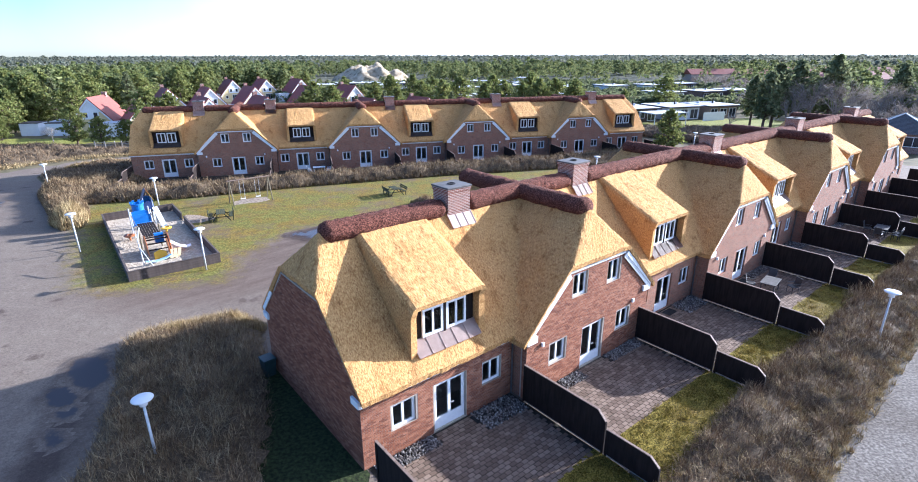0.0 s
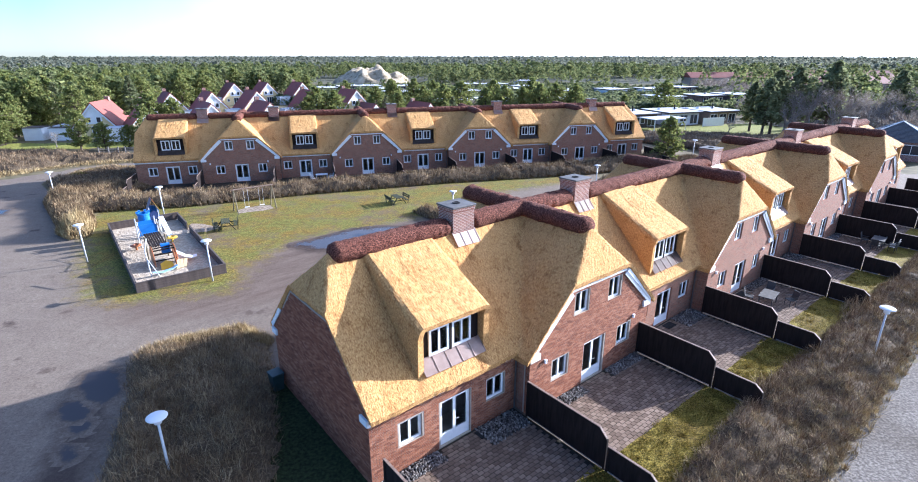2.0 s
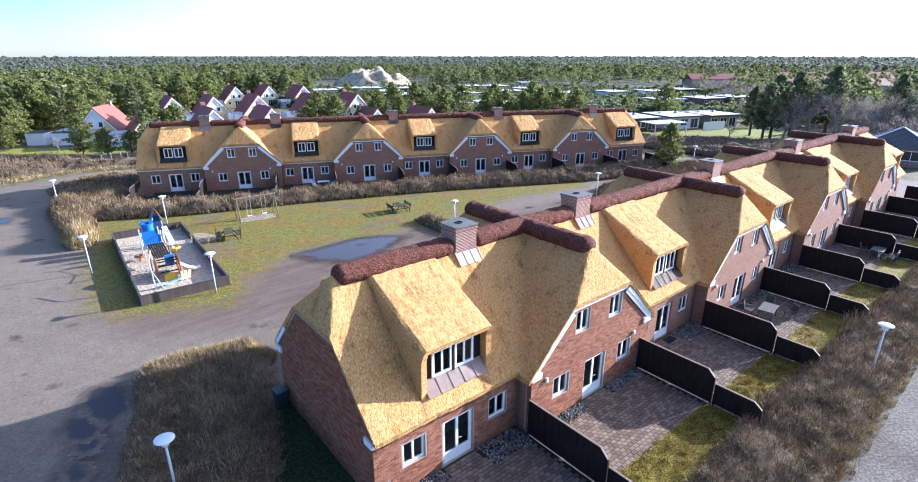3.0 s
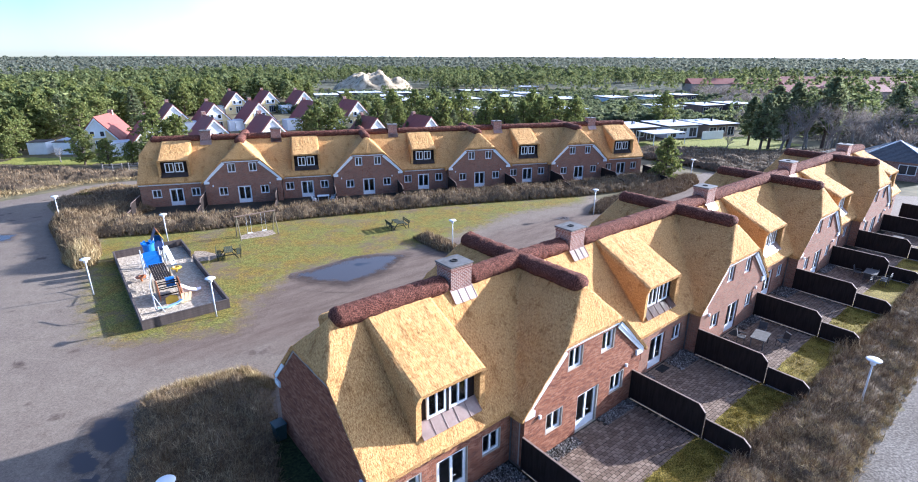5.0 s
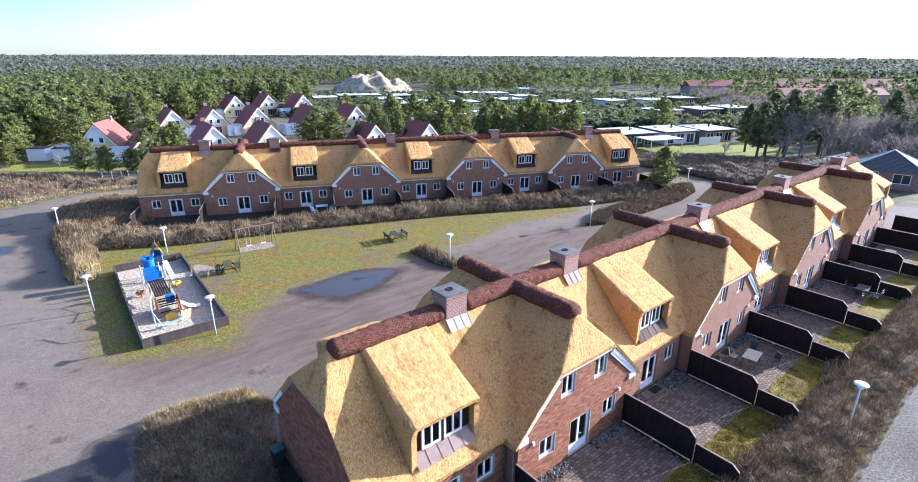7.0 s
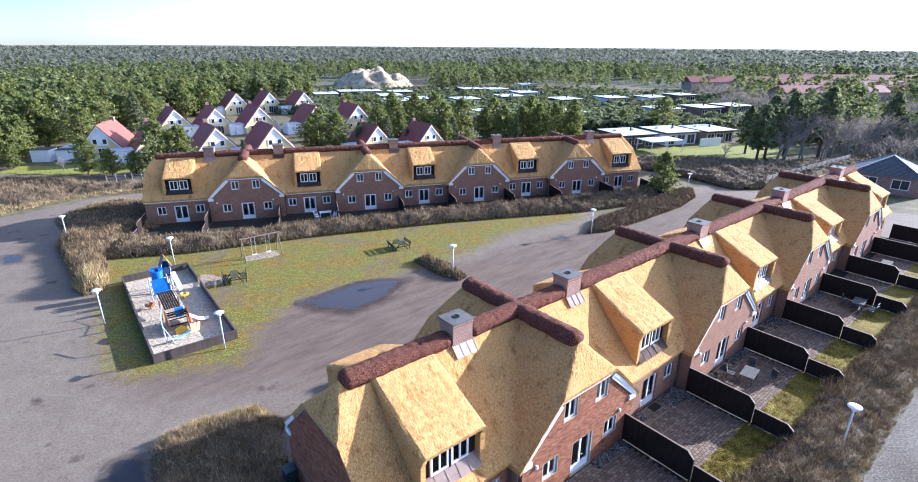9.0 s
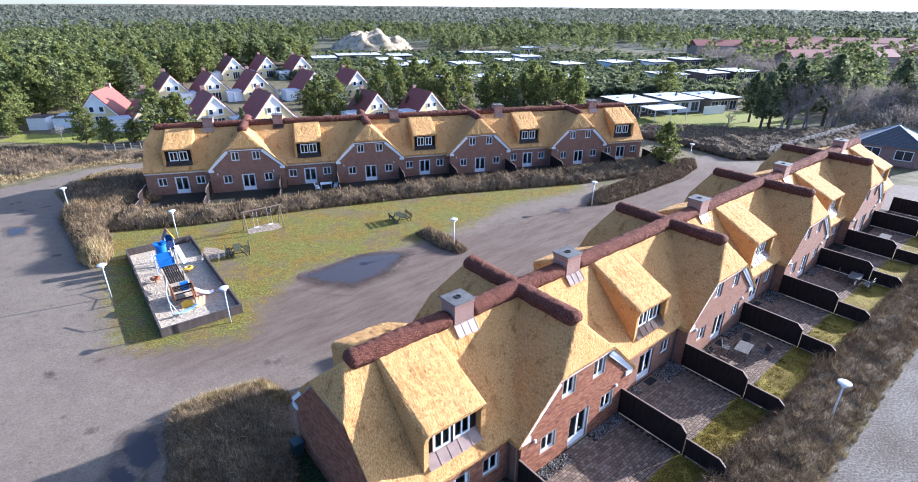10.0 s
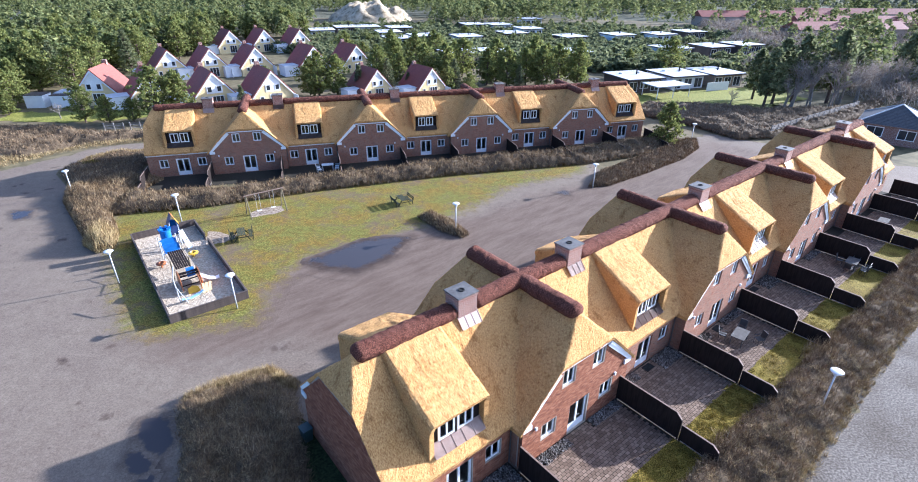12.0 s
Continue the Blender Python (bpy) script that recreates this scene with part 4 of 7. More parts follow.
# ---- twigs, hedges, grass ----
def brush(name, poly, count, height, mat, label, category, length=(0.5, 1.2), width=0.02, lean=0.5, core=None, rnd=None, soft=1.2, tufts=0, rough=1.0):
    """A thicket: blades rooted in a bumpy mound inside the outline, as one mesh of stuff."""
    rnd = rnd or random.Random(len(poly) * 31 + count)
    xs, ys = [p[0] for p in poly], [p[1] for p in poly]
    verts, faces = [], []

    def mound(x, y):
        e = min(1, edge_distance(poly, x, y) / soft)
        return height * (1 - (1 - e) ** 2) * (0.75 + rough * (0.35 * noise.noise((x * 0.45, y * 0.45, 2)) + 0.25 * noise.noise((x * 1.7, y * 1.7, 5))))
    # a darker brown sheet fills the mound between the blades
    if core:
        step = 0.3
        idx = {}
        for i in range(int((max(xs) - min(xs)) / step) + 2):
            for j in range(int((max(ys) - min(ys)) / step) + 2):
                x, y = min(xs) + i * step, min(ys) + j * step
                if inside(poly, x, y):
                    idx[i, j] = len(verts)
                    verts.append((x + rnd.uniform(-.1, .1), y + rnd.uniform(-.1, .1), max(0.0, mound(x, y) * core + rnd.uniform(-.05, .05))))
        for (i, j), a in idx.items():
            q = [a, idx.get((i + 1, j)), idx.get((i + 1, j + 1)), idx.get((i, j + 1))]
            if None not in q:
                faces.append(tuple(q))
    ncore = len(faces)
    made = 0
    hub = None
    while made < count:
        if tufts and hub and rnd.random() > 1 / tufts:
            x, y = hub[0] + rnd.gauss(0, 0.09), hub[1] + rnd.gauss(0, 0.09)
        else:
            x, y = rnd.uniform(min(xs), max(xs)), rnd.uniform(min(ys), max(ys))
            hub = (x, y)
        if not inside(poly, x, y) or (soft > 1.5 and rnd.random() > 0.15 + edge_distance(poly, x, y) / soft):
            continue
        made += 1
        h = max(0.0, mound(x, y))
        z0 = h * rnd.uniform(0.05, 0.8)
        l = rnd.uniform(*length) * (0.55 + 0.45 * min(1, h / max(height, .01) + 0.2))
        a, t = rnd.uniform(0, math.tau), rnd.uniform(0, lean)
        if tufts:
            a = math.atan2(y - hub[1], x - hub[0]) + rnd.uniform(-.5, .5)
        d = Vector((math.cos(a) * math.sin(t), math.sin(a) * math.sin(t), math.cos(t)))
        b = a + math.pi / 2 + rnd.uniform(-1, 1)
        w = Vector((math.cos(b), math.sin(b), 0)) * width * rnd.uniform(0.6, 1.3)
        p = Vector((x, y, z0))
        bend = Vector((rnd.uniform(-.2, .2), rnd.uniform(-.2, .2), -0.1)) * l
        k = len(verts)
        verts += [p - w, p + w, p + d * l * 0.55 + w * 0.7, p + d * l * 0.55 - w * 0.7, p + d * l + bend]
        faces += [(k, k + 1, k + 2, k + 3), (k + 3, k + 2, k + 4)]
    me = grid_mesh(name, verts, faces)
    me.materials.append(mat)
    me.materials.append(COREBROWN)
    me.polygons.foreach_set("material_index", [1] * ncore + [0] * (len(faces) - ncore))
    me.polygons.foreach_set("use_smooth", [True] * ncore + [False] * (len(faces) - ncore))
    return tagged(place(name, me, None), label, category, kind="stuff")


def local(m, pts):
    return [tuple((m @ Vector((u, -v, 0)))[:2]) for u, v in pts]


# thicket by the end wall, and the rough bank behind the near gardens
brush("thicket", [(-17.3, 23.0), (-16, 24.9), (-12.6, 26.3), (-10.4, 24.8), (-9.3, 22.3), (-7.6, 17.8), (-6.4, 13), (-6, 8), (-12.6, 8), (-13.6, 15), (-15.4, 19.6)], 52000, 1.3, TWIGS, "bare brown thicket beside the end wall", "shrubs", (0.3, 0.8), 0.008, 1.25, 0.6, soft=1.6, tufts=6, rough=1.5)
brush("grass", [(-17.3, 23.6), (-15.8, 25.2), (-12.6, 26.7), (-10.3, 25.3), (-10.5, 24.2), (-12.6, 25.3), (-16, 23.6)], 7000, 0.6, DRYGRASS, "pale dry grass tufts on the edge of the thicket", "grass", (0.4, 0.9), 0.010, 0.8, None, tufts=10)
brush("scrub", local(NEAR, [(-2, 7.2), (8, 7.0), (16, 6.4), (24, 6.6), (36, 6.8), (50, 6.8), (72, 6.8), (72, 10.2), (40, 10.3), (28, 10.2), (16, 10.5), (8, 10.6), (-2, 10.8)]), 62000, 0.72, HEDGETWIGS, "low tangled bare scrub behind the gardens", "shrubs", (0.25, 0.8), 0.009, 1.1, 0.6, soft=0.8, tufts=12, rough=1.9)
brush("grass", local(NEAR, [(4, 8.5), (16, 8.8), (30, 9), (60, 9), (60, 10.5), (28, 10.5), (10, 11)]), 24000, 0.3, DRYGRASS, "dry bleached grass along the lane", "grass", (0.2, 0.5), 0.010, 1.2, None, tufts=18)
brush("grass", local(NEAR, [(-2, 7.0), (16, 6.5), (50, 6.7), (72, 6.7), (72, 10.3), (28, 10.3), (-2, 11)]), 72000, 0.68, DRYGRASS, "matted dry grass among the scrub", "grass", (0.15, 0.5), 0.009, 1.3, None, tufts=24, rough=1.9)
brush("shrub", local(NEAR, [(15.5, 6.6), (17.5, 6.0), (20, 7), (19, 8), (16, 8)]), 700, 1.0, TWIGS, "bare twiggy shrub at the fence end", "shrub", (0.5, 1.1), 0.010, 0.8, None)
brush("shrub", local(NEAR, [(28.5, 6.4), (31, 6.0), (34, 7), (33, 8), (29, 8)]), 900, 1.1, TWIGS, "bare twiggy shrub at the fence end", "shrub", (0.5, 1.1), 0.010, 0.8, None)
# hedge in front of the far terrace
HEDGE = [(-37.2, 50.2), (-28.7, 52.3), (-17, 57.5), (-1.5, 63), (16.6, 67.8), (26, 72), (34, 79.5), (30, 80.5), (16, 73.5), (0, 68.2), (-16, 62.2), (-28, 57), (-38, 55.5)]
brush("hedge", HEDGE, 70000, 1.6, TWIGS, "bare brown hedge in front of the far gardens", "hedge", (0.4, 0.85), 0.015, 0.6, 0.8)
brush("hedge", [(-46.3, 56.6), (-44.5, 53.5), (-35.6, 43.6), (-33.6, 42.2), (-32.6, 42.8), (-34.2, 46.5), (-37.2, 50.5), (-38, 55.5), (-37, 61), (-42, 61)], 34000, 1.6, TWIGS, "bare brown hedge at the lawn corner", "hedge", (0.4, 0.85), 0.015, 0.6, 0.8)
brush("grass", [(-35.8, 43.4), (-33.6, 41.9), (-32.4, 42.8), (-33.8, 46), (-36, 46.5)], 3500, 2.0, DRYGRASS, "pale dry reed grass clump", "grass", (0.7, 1.3), 0.02, 0.5, 0.8)
brush("hedge", [(15.2, 59.4), (18, 60), (24, 64.6), (31, 70.5), (35.2, 75.6), (36.6, 80), (33.5, 79), (25, 71), (17.5, 64.5)], 30000, 1.1, HEDGETWIGS, "low bare hedge beside the bend of the road", "hedge", (0.4, 0.8), 0.016, 0.7, 0.8)
brush("shrub", [(-4.9, 50.4), (-3.4, 51.6), (-1.2, 49.6), (0.7, 46.4), (0, 45.6), (-2, 46.8)], 3000, 1.0, TWIGS, "small round shrub by the lamp on the gravel", "shrub", (0.4, 0.8), 0.02, 0.7, 0.8)
brush("scrub", [(-95, 76), (-76, 68), (-60, 68), (-56.5, 73.5), (-50, 77.5), (-42, 79), (-40, 82), (-50, 81.6), (-58, 81.2), (-64, 84), (-95, 84)], 26000, 1.4, HEDGETWIGS, "brown heath scrub beyond the road", "shrubs", (0.4, 1.0), 0.024, 0.8, 0.8, soft=3.0, rough=1.5)
brush("scrub", [(-51.5, 62.9), (-52, 65), (-51.2, 67.2), (-49.8, 69.3), (-48, 71), (-44, 72.2), (-40.5, 72), (-42, 65.7), (-38.5, 60), (-39.2, 57), (-43.4, 57.6), (-46, 57.2), (-49, 60.2)], 17000, 1.0, HEDGETWIGS, "low brown heath scrub in the bend of the road", "shrubs", (0.3, 0.7), 0.022, 0.9, 0.8, soft=2.0, rough=1.5)
brush("grass", [(-95, 74.5), (-76, 62.5), (-60.5, 64.3), (-57, 70.5), (-53.9, 73.8), (-47, 77.2), (-47, 78.8), (-55, 76), (-59, 70), (-76, 67.5), (-95, 77)], 12000, 0.5, DRYGRASS, "pale dry grass along the far road", "grass", (0.3, 0.6), 0.02, 1.1, None)
brush("grass", [(-51.8, 67.1), (-50.5, 69.4), (-48.8, 71.3), (-45.4, 72.2), (-42, 71.5), (-47, 69.3), (-49.5, 67.0)], 6000, 0.8, DRYGRASS, "pale dry grass on the inner edge of the bend", "grass", (0.3, 0.7), 0.02, 0.9, None)
brush("shrub", [(-50.6, 65.2), (-49.4, 64.6), (-47.6, 65.0), (-47.2, 66.2), (-48.6, 67.0), (-50.2, 66.6)], 2600, 1.1, MOSSBLADES, "low green broom shrub in the bend", "shrub", (0.3, 0.6), 0.03, 0.9, 0.6)
brush("scrub", [(31, 97), (36, 104), (46, 103), (58, 99), (72, 101), (88, 110), (75, 96), (50, 81), (43, 80), (40, 86)], 20000, 1.5, HEDGETWIGS, "dark bare scrub by the fenced path", "shrubs", (0.5, 1.1), 0.024, 0.7, 0.85)


# ---- gardens ----
STONE_BOARD = speckled("concrete_board", [(0.3, (0.20, 0.18, 0.16)), (0.7, (0.34, 0.31, 0.28))], 5.0, 0.9)

def fence_mesh_parts(m, group):
    f = empty("fence", m, "dark stained timber garden fence stepping down from the wall", "fence", group)
    for i, (y0, y1, h, h1) in enumerate(((0.0, 4.12, 1.75, 1.42), (4.2, 6.35, 1.12, 0.85))):
        bm = bmesh.new()
        pts = [(y0, 0.06), (y1, 0.06), (y1, h1), (y1 - 0.35, h), (y0, h)]
        a = [bm.verts.new((-0.025, -y, z)) for y, z in pts]
        b = [bm.verts.new((0.025, -y, z)) for y, z in pts]
        bm.faces.new(a), bm.faces.new(b[::-1])
        for k in range(5):
            bm.faces.new((a[k], b[k], b[(k + 1) % 5], a[(k + 1) % 5]))
        bmesh.ops.recalc_face_normals(bm, faces=bm.faces[:])
        part("panel", bm, DARKWOOD, f, "near-black board panel")
        bm = bmesh.new()
        beam(bm, (0, -y0, h + 0.02), (0, -(y1 - 0.35), h + 0.02), 0.09, 0.035)
        beam(bm, (0, -(y1 - 0.36), h + 0.015), (0, -y1, h1 + 0.015), 0.09, 0.035)
        part("cap_rail", bm, RAILWOOD, f, "lighter worn cap rail")
        for y in (y0 + 0.05, y1 - 0.02):
            bm = bmesh.new()
            box(bm, -0.05, 0.05, -y - 0.05, -y + 0.05, 0, (h if y < y0 + 1 else h1) - 0.03)
            part("post", bm, DARKWOOD, f)
        bm = bmesh.new()
        for s in range(2):
            l = (y1 - y0) / 2
            box(bm, -0.02, 0.02, -(y0 + l * s + l * 0.95), -(y0 + l * s + 0.05), 0.0, 0.075)
        part("kickboard", bm, STONE_BOARD, f, "pale concrete board at the foot")
    return f


FENCES = [7.35, 15.8]
FENCES = [0.12] + [u + PERIOD * i for i in range(4) for u in FENCES] + [LEN - 0.1]
first_fence = None
for base, group in ((NEAR, "fences of the near gardens"), (FAR, "fences of the far gardens")):
    for u in FENCES:
        m = base @ pose(u, -VG, 0)
        if first_fence is None:
            first_fence = fence_mesh_parts(m, group)
        else:
            c = copy_thing(first_fence, m)
            c["group"] = group

bounds = FENCES


def stones(name, m, u0, u1, v0, v1, count, label):
    """A strip of loose cobbles along the wall."""
    rnd = random.Random(int(u0 * 100))
    bm = bmesh.new()
    bmesh.ops.create_icosphere(bm, subdivisions=1, radius=1.0)
    base = [v.co.copy() for v in bm.verts]
    fs = [tuple(v.index for v in f.verts) for f in bm.faces]
    bm.free()
    verts, faces = [], []
    for _ in range(count):
        r = rnd.uniform(0.024, 0.055)
        q = Euler((rnd.uniform(0, 6), rnd.uniform(0, 6), rnd.uniform(0, 6))).to_matrix()
        p = Vector((rnd.uniform(u0, u1), -rnd.uniform(v0, v1), rnd.uniform(0.02, 0.07)))
        k = len(verts)
        sc = Vector((r * rnd.uniform(.8, 1.4), r * rnd.uniform(.7, 1.1), r * rnd.uniform(.5, .9)))
        verts += [m @ (p + q @ Vector((b.x * sc.x, b.y * sc.y, b.z * sc.z))) for b in base]
        faces += [tuple(i + k for i in f) for f in fs]
    tagged(place(name, grid_mesh(name, verts, faces), PEBBLES), label, "stones", kind="stuff")


for i in range(9):
    d = i % 2 == 0
    c = (DORMERS[i // 2] if d else GABLES[i // 2])
    v = 0.0 if d else VG
    a, b = (bounds[i] + 0.15, bounds[i + 1] - 0.15)
    a, b = (max(a, 0.1), b)
    if i < 6:
        n = 700 if i < 3 else 300
        stones("cobbles", NEAR, a + 0.1, c - 1.0, v + 0.05, v + 0.75, n, "loose grey cobbles along the house wall")
        stones("cobbles", NEAR, c + 1.0, b - 0.05, v + 0.05, v + (1.3 if d else 0.7), n + 200, "loose grey cobbles along the house wall")
    patch("lawn", local(NEAR, [(a, 4.75), (b, 4.65), (b + 0.2, 8.2), (a - 0.2, 8.2)]), 0.012, MOSS_LAWN, "mossy yellow-green grass behind the patio", "lawn", 0.12, 0.4)
    patch("patio", local(NEAR, [(a - 0.1, v), (b + 0.1, v), (b + 0.1, 4.75), (a - 0.1, 4.75)]), -0.012, JOINT, "sandy bed of the paved patio", "patio", 0.02, 1.0)
    patch("patio", local(FAR, [(a - 0.1, v), (b + 0.1, v), (b + 0.1, 4.75), (a - 0.1, 4.75)]), -0.012, JOINT, "dark paved patio", "patio", 0.02, 1.0)
# strip by the end wall, its shade painted as dark green
patch("lawn", [(-7.6, 8), (-3.5, 8), *local(NEAR, [(0.16, 0.3), (0.16, -9.0)]), (-9.6, 22.5)], 0.012, SHADEDMOSS, "mossy strip with the shade of the end wall painted in", "lawn", 0.1)
patch("lane", local(NEAR, [(-30, 10.0), (8, 10.4), (28, 10.0), (75, 10.0), (75, 24), (-30, 24)]), 0.008, LANE, "worn gravelly lane behind the gardens", "road", 0.5, 0.25)
patch("bank", local(NEAR, [(-3, 6.6), (72, 6.6), (72, 10.6), (-3, 11.0)]), 0.004, EARTH, "rough earth bank", "ground", 0.2)


for i in range(5):
    a, b = FENCES[i] + 0.1, FENCES[i + 1] - 0.1
    brush("grass", local(NEAR, [(a, 4.55), (a + 2, 4.8), (a + 4, 4.6), (b - 2, 4.85), (b, 4.6), (b, 7.0), (a, 7.0)]), 9000 if i < 3 else 4000, 0.06, MOSSBLADES, "short mossy tufts behind the patio", "grass", (0.04, 0.12), 0.012, 1.2, None, soft=0.2, tufts=9)


# ---- lamps ----
def lamp_post(m):
    l = empty("street_lamp", m, "slim grey post lamp with a flat white disc head", "lamp", "post lamps")
    bm = bmesh.new()
    tube(bm, [(0, 0, 0), (0, 0, 1.0), (0, 0, 2.72)], [0.06, 0.05, 0.045], 12)
    part("post", bm, METALGREY, l, "galvanised steel post", smooth=True)
    bm = bmesh.new()
    lathe(bm, [(0.06, 2.70), (0.13, 2.74), (0.14, 2.90), (0.11, 2.93)], 18)
    part("housing", bm, LAMPWHITE, l, "white light housing", smooth=True)
    bm = bmesh.new()
    lathe(bm, [(0.10, 2.94), (0.34, 2.98), (0.36, 3.01), (0.30, 3.05), (0.05, 3.08)], 24)
    part("shade", bm, LAMPWHITE, l, "flat white disc shade", smooth=True)
    return l


lamp = lamp_post(pose(-28.7, 37.0, 0))
for x, y in ((-17.5, 33.5), (-0.7, 47.3), (-10.76, 14.98), (21.5, 23.4), (-44.7, 55.6), (15.8, 59.4), (35.0, 78.3), (-29.1, 48.9)):
    copy_thing(lamp, pose(x, y, 0, 0, 0, x * 7))


# wheeled bin by the end wall
bin_ = empty("wheeled_bin", NEAR @ pose(-0.42, 8.1, 0, 0, 0, 4) @ Matrix.Diagonal((0.85, 0.85, 0.9, 1)), "dark green wheeled rubbish bin beside the end wall", "bin")
BINGREEN = speckled("dark_green_plastic", [(0.3, (0.012, 0.030, 0.030)), (0.7, (0.025, 0.05, 0.05))], 3.0, 0.5)
bm = bmesh.new()
vs = box(bm, -0.32, 0.32, -0.36, 0.36, 0.06, 0.98)
for v in vs:
    if v.co.z < 0.5:
        v.co.x *= 0.8
        v.co.y *= 0.8
part("body", bm, BINGREEN, bin_)
bm = bmesh.new()
box(bm, -0.35, 0.35, -0.40, 0.40, 0.98, 1.06, 0.02)
part("lid", bm, BINGREEN, bin_)
for s in (-0.27, 0.27):
    bm = bmesh.new()
    tube(bm, [(s - 0.03, 0.3, 0.1), (s + 0.03, 0.3, 0.1)], [0.1, 0.1], 14)
    part("wheel", bm, SOOT, bin_)
stones("cobbles", NEAR, -1.3, -0.1, -9.6, -8.6, 300, "loose pale cobbles at the house corner")
# doormats
for u in (DORMERS[0] + 1.25, DORMERS[1] + 0.2, GABLES[1], DORMERS[2]):
    mt = empty("doormat", NEAR @ pose(u, -(0.45 if u != GABLES[1] else VG + 0.45), 0.022), "dark bristle doormat before the garden door", "doormat", "doormats")
    bm = bmesh.new()
    box(bm, -0.42, 0.42, -0.26, 0.26, 0, 0.02, 0.006)
    part("mat", bm, SOOT, mt)


# ---- sandbox and play equipment ----
PLAYNAVY = speckled("navy_play_panel", [(0.3, (0.015, 0.03, 0.09)), (0.7, (0.03, 0.05, 0.13))], 2.0, 0.45)
BOX = pose(-21.6, 31.45, 0, 0, 0, 37.8)
patch("play_sand", [tuple((BOX @ Vector((x, y, 0)))[:2]) for x, y in ((0.05, 0.05), (5.6, 0.05), (5.6, 16.55), (0.05, 16.55))], 0.06, SAND, "pale trampled play sand in the pit", "sand", 0.0, 1.0)
sandpit = empty("sandpit", BOX, "long sandpit framed by dark brown planks", "sandpit")


def plank_wall(a, b):
    for k in range(4):
        bm = bmesh.new()
        t = 0.045
        box(bm, min(a[0], b[0]) - t, max(a[0], b[0]) + t, min(a[1], b[1]) - t, max(a[1], b[1]) + t, 0.175 * k + 0.004, 0.175 * (k + 1), 0.004)
        part("plank", bm, DARK_FASCIA, sandpit)
    bm = bmesh.new()
    w = 0.07
    x0, x1, y0, y1 = min(a[0], b[0]) - w, max(a[0], b[0]) + w, min(a[1], b[1]) - w, max(a[1], b[1]) + w
    box(bm, x0, x1, y0, y1, 0.70, 0.74, 0.008)
    part("cap_board", bm, DARK_FASCIA, sandpit, "brown cap board")


plank_wall((0, 0), (5.65, 0))
plank_wall((0, 16.6), (5.65, 16.6))
plank_wall((0, 0.2), (0, 16.4))
plank_wall((5.65, 0.2), (5.65, 11.4))
plank_wall((5.65, 12.6), (5.65, 16.4))

play = empty("play_structure", BOX @ pose(0, 0, 0.06), "blue and orange climbing structure with a slat bridge and slide", "play equipment")


def bit(name, mat, fill, label=""):
    bm = bmesh.new()
    fill(bm)
    return part(name, bm, mat, play, label)


def panel(bm, pts, axis, at, th):
    """A flat board cut to an outline in the y-z (axis x) or x-z (axis y) plane."""
    f = (lambda p, o: (at + o, p[0], p[1])) if axis == 'x' else (lambda p, o: (p[0], at + o, p[1]))
    a = [bm.verts.new(f(p, 0)) for p in pts]
    b = [bm.verts.new(f(p, th)) for p in pts]
    bm.faces.new(a), bm.faces.new(b[::-1])
    n = len(pts)
    for i in range(n):
        bm.faces.new((a[i], b[i], b[(i + 1) % n], a[(i + 1) % n]))
    bmesh.ops.recalc_face_normals(bm, faces=bm.faces[:])


# tower with a pointed roof
TX0, TX1, TY0, TY1 = 2.95, 3.6, 12.7, 13.35
for x, y in ((TX0, TY0), (TX1, TY0), (TX0, TY1), (TX1, TY1)):
    bit("post", METALGREY, lambda bm: tube(bm, [(x, y, -0.05), (x, y, 2.5)], [0.04, 0.04], 10), "grey steel post")
bit("deck", DARKWOOD, lambda bm: box(bm, TX0 - .05, TX1 + .05, TY0 - .05, TY1 + .05, 1.25, 1.32))
bit("side_panel", PLAYBLUE, lambda bm: panel(bm, [(TY0, 1.3), (TY1, 1.3), (TY1, 2.3), (TY0, 2.3)], 'x', TX1 + 0.05, 0.03), "blue tower panel")
bit("side_panel", PLAYNAVY, lambda bm: panel(bm, [(TY0, 1.3), (TY1, 1.3), (TY1, 2.3), (TY0, 2.3)], 'x', TX0 - 0.08, 0.03), "navy tower panel")
bit("side_panel", PLAYBLUE, lambda bm: panel(bm, [(TX0, 1.3), (TX1, 1.3), (TX1, 2.4), (3.27, 2.5), (TX0, 2.4)], 'y', TY1 + 0.05, 0.03), "blue tower panel")
bit("side_panel", PLAYNAVY, lambda bm: panel(bm, [(TX0, 1.3), (TX1, 1.3), (TX1, 2.0), (3.27, 2.2), (TX0, 2.0)], 'y', TY0 - 0.08, 0.03), "navy tower panel")
bit("roof_board", PLAYNAVY, lambda bm: beam(bm, (2.80, 13.02, 2.2), (3.26, 13.02, 3.2), 0.85, 0.03), "navy roof slope")
bit("roof_board", PLAYYELLOW, lambda bm: beam(bm, (3.75, 13.02, 2.2), (3.28, 13.02, 3.2), 0.85, 0.03), "yellow roof slope")
bit("roof_edge", PLAYORANGE, lambda bm: beam(bm, (3.46, 13.02, 2.86), (3.28, 13.02, 3.24), 0.87, 0.035), "orange roof top")
bit("climbing_board", PLASTER_WHITE, lambda bm: beam(bm, (4.05, 11.5, 0.05), (3.7, 12.5, 1.6), 0.42, 0.05), "white climbing board with holes")
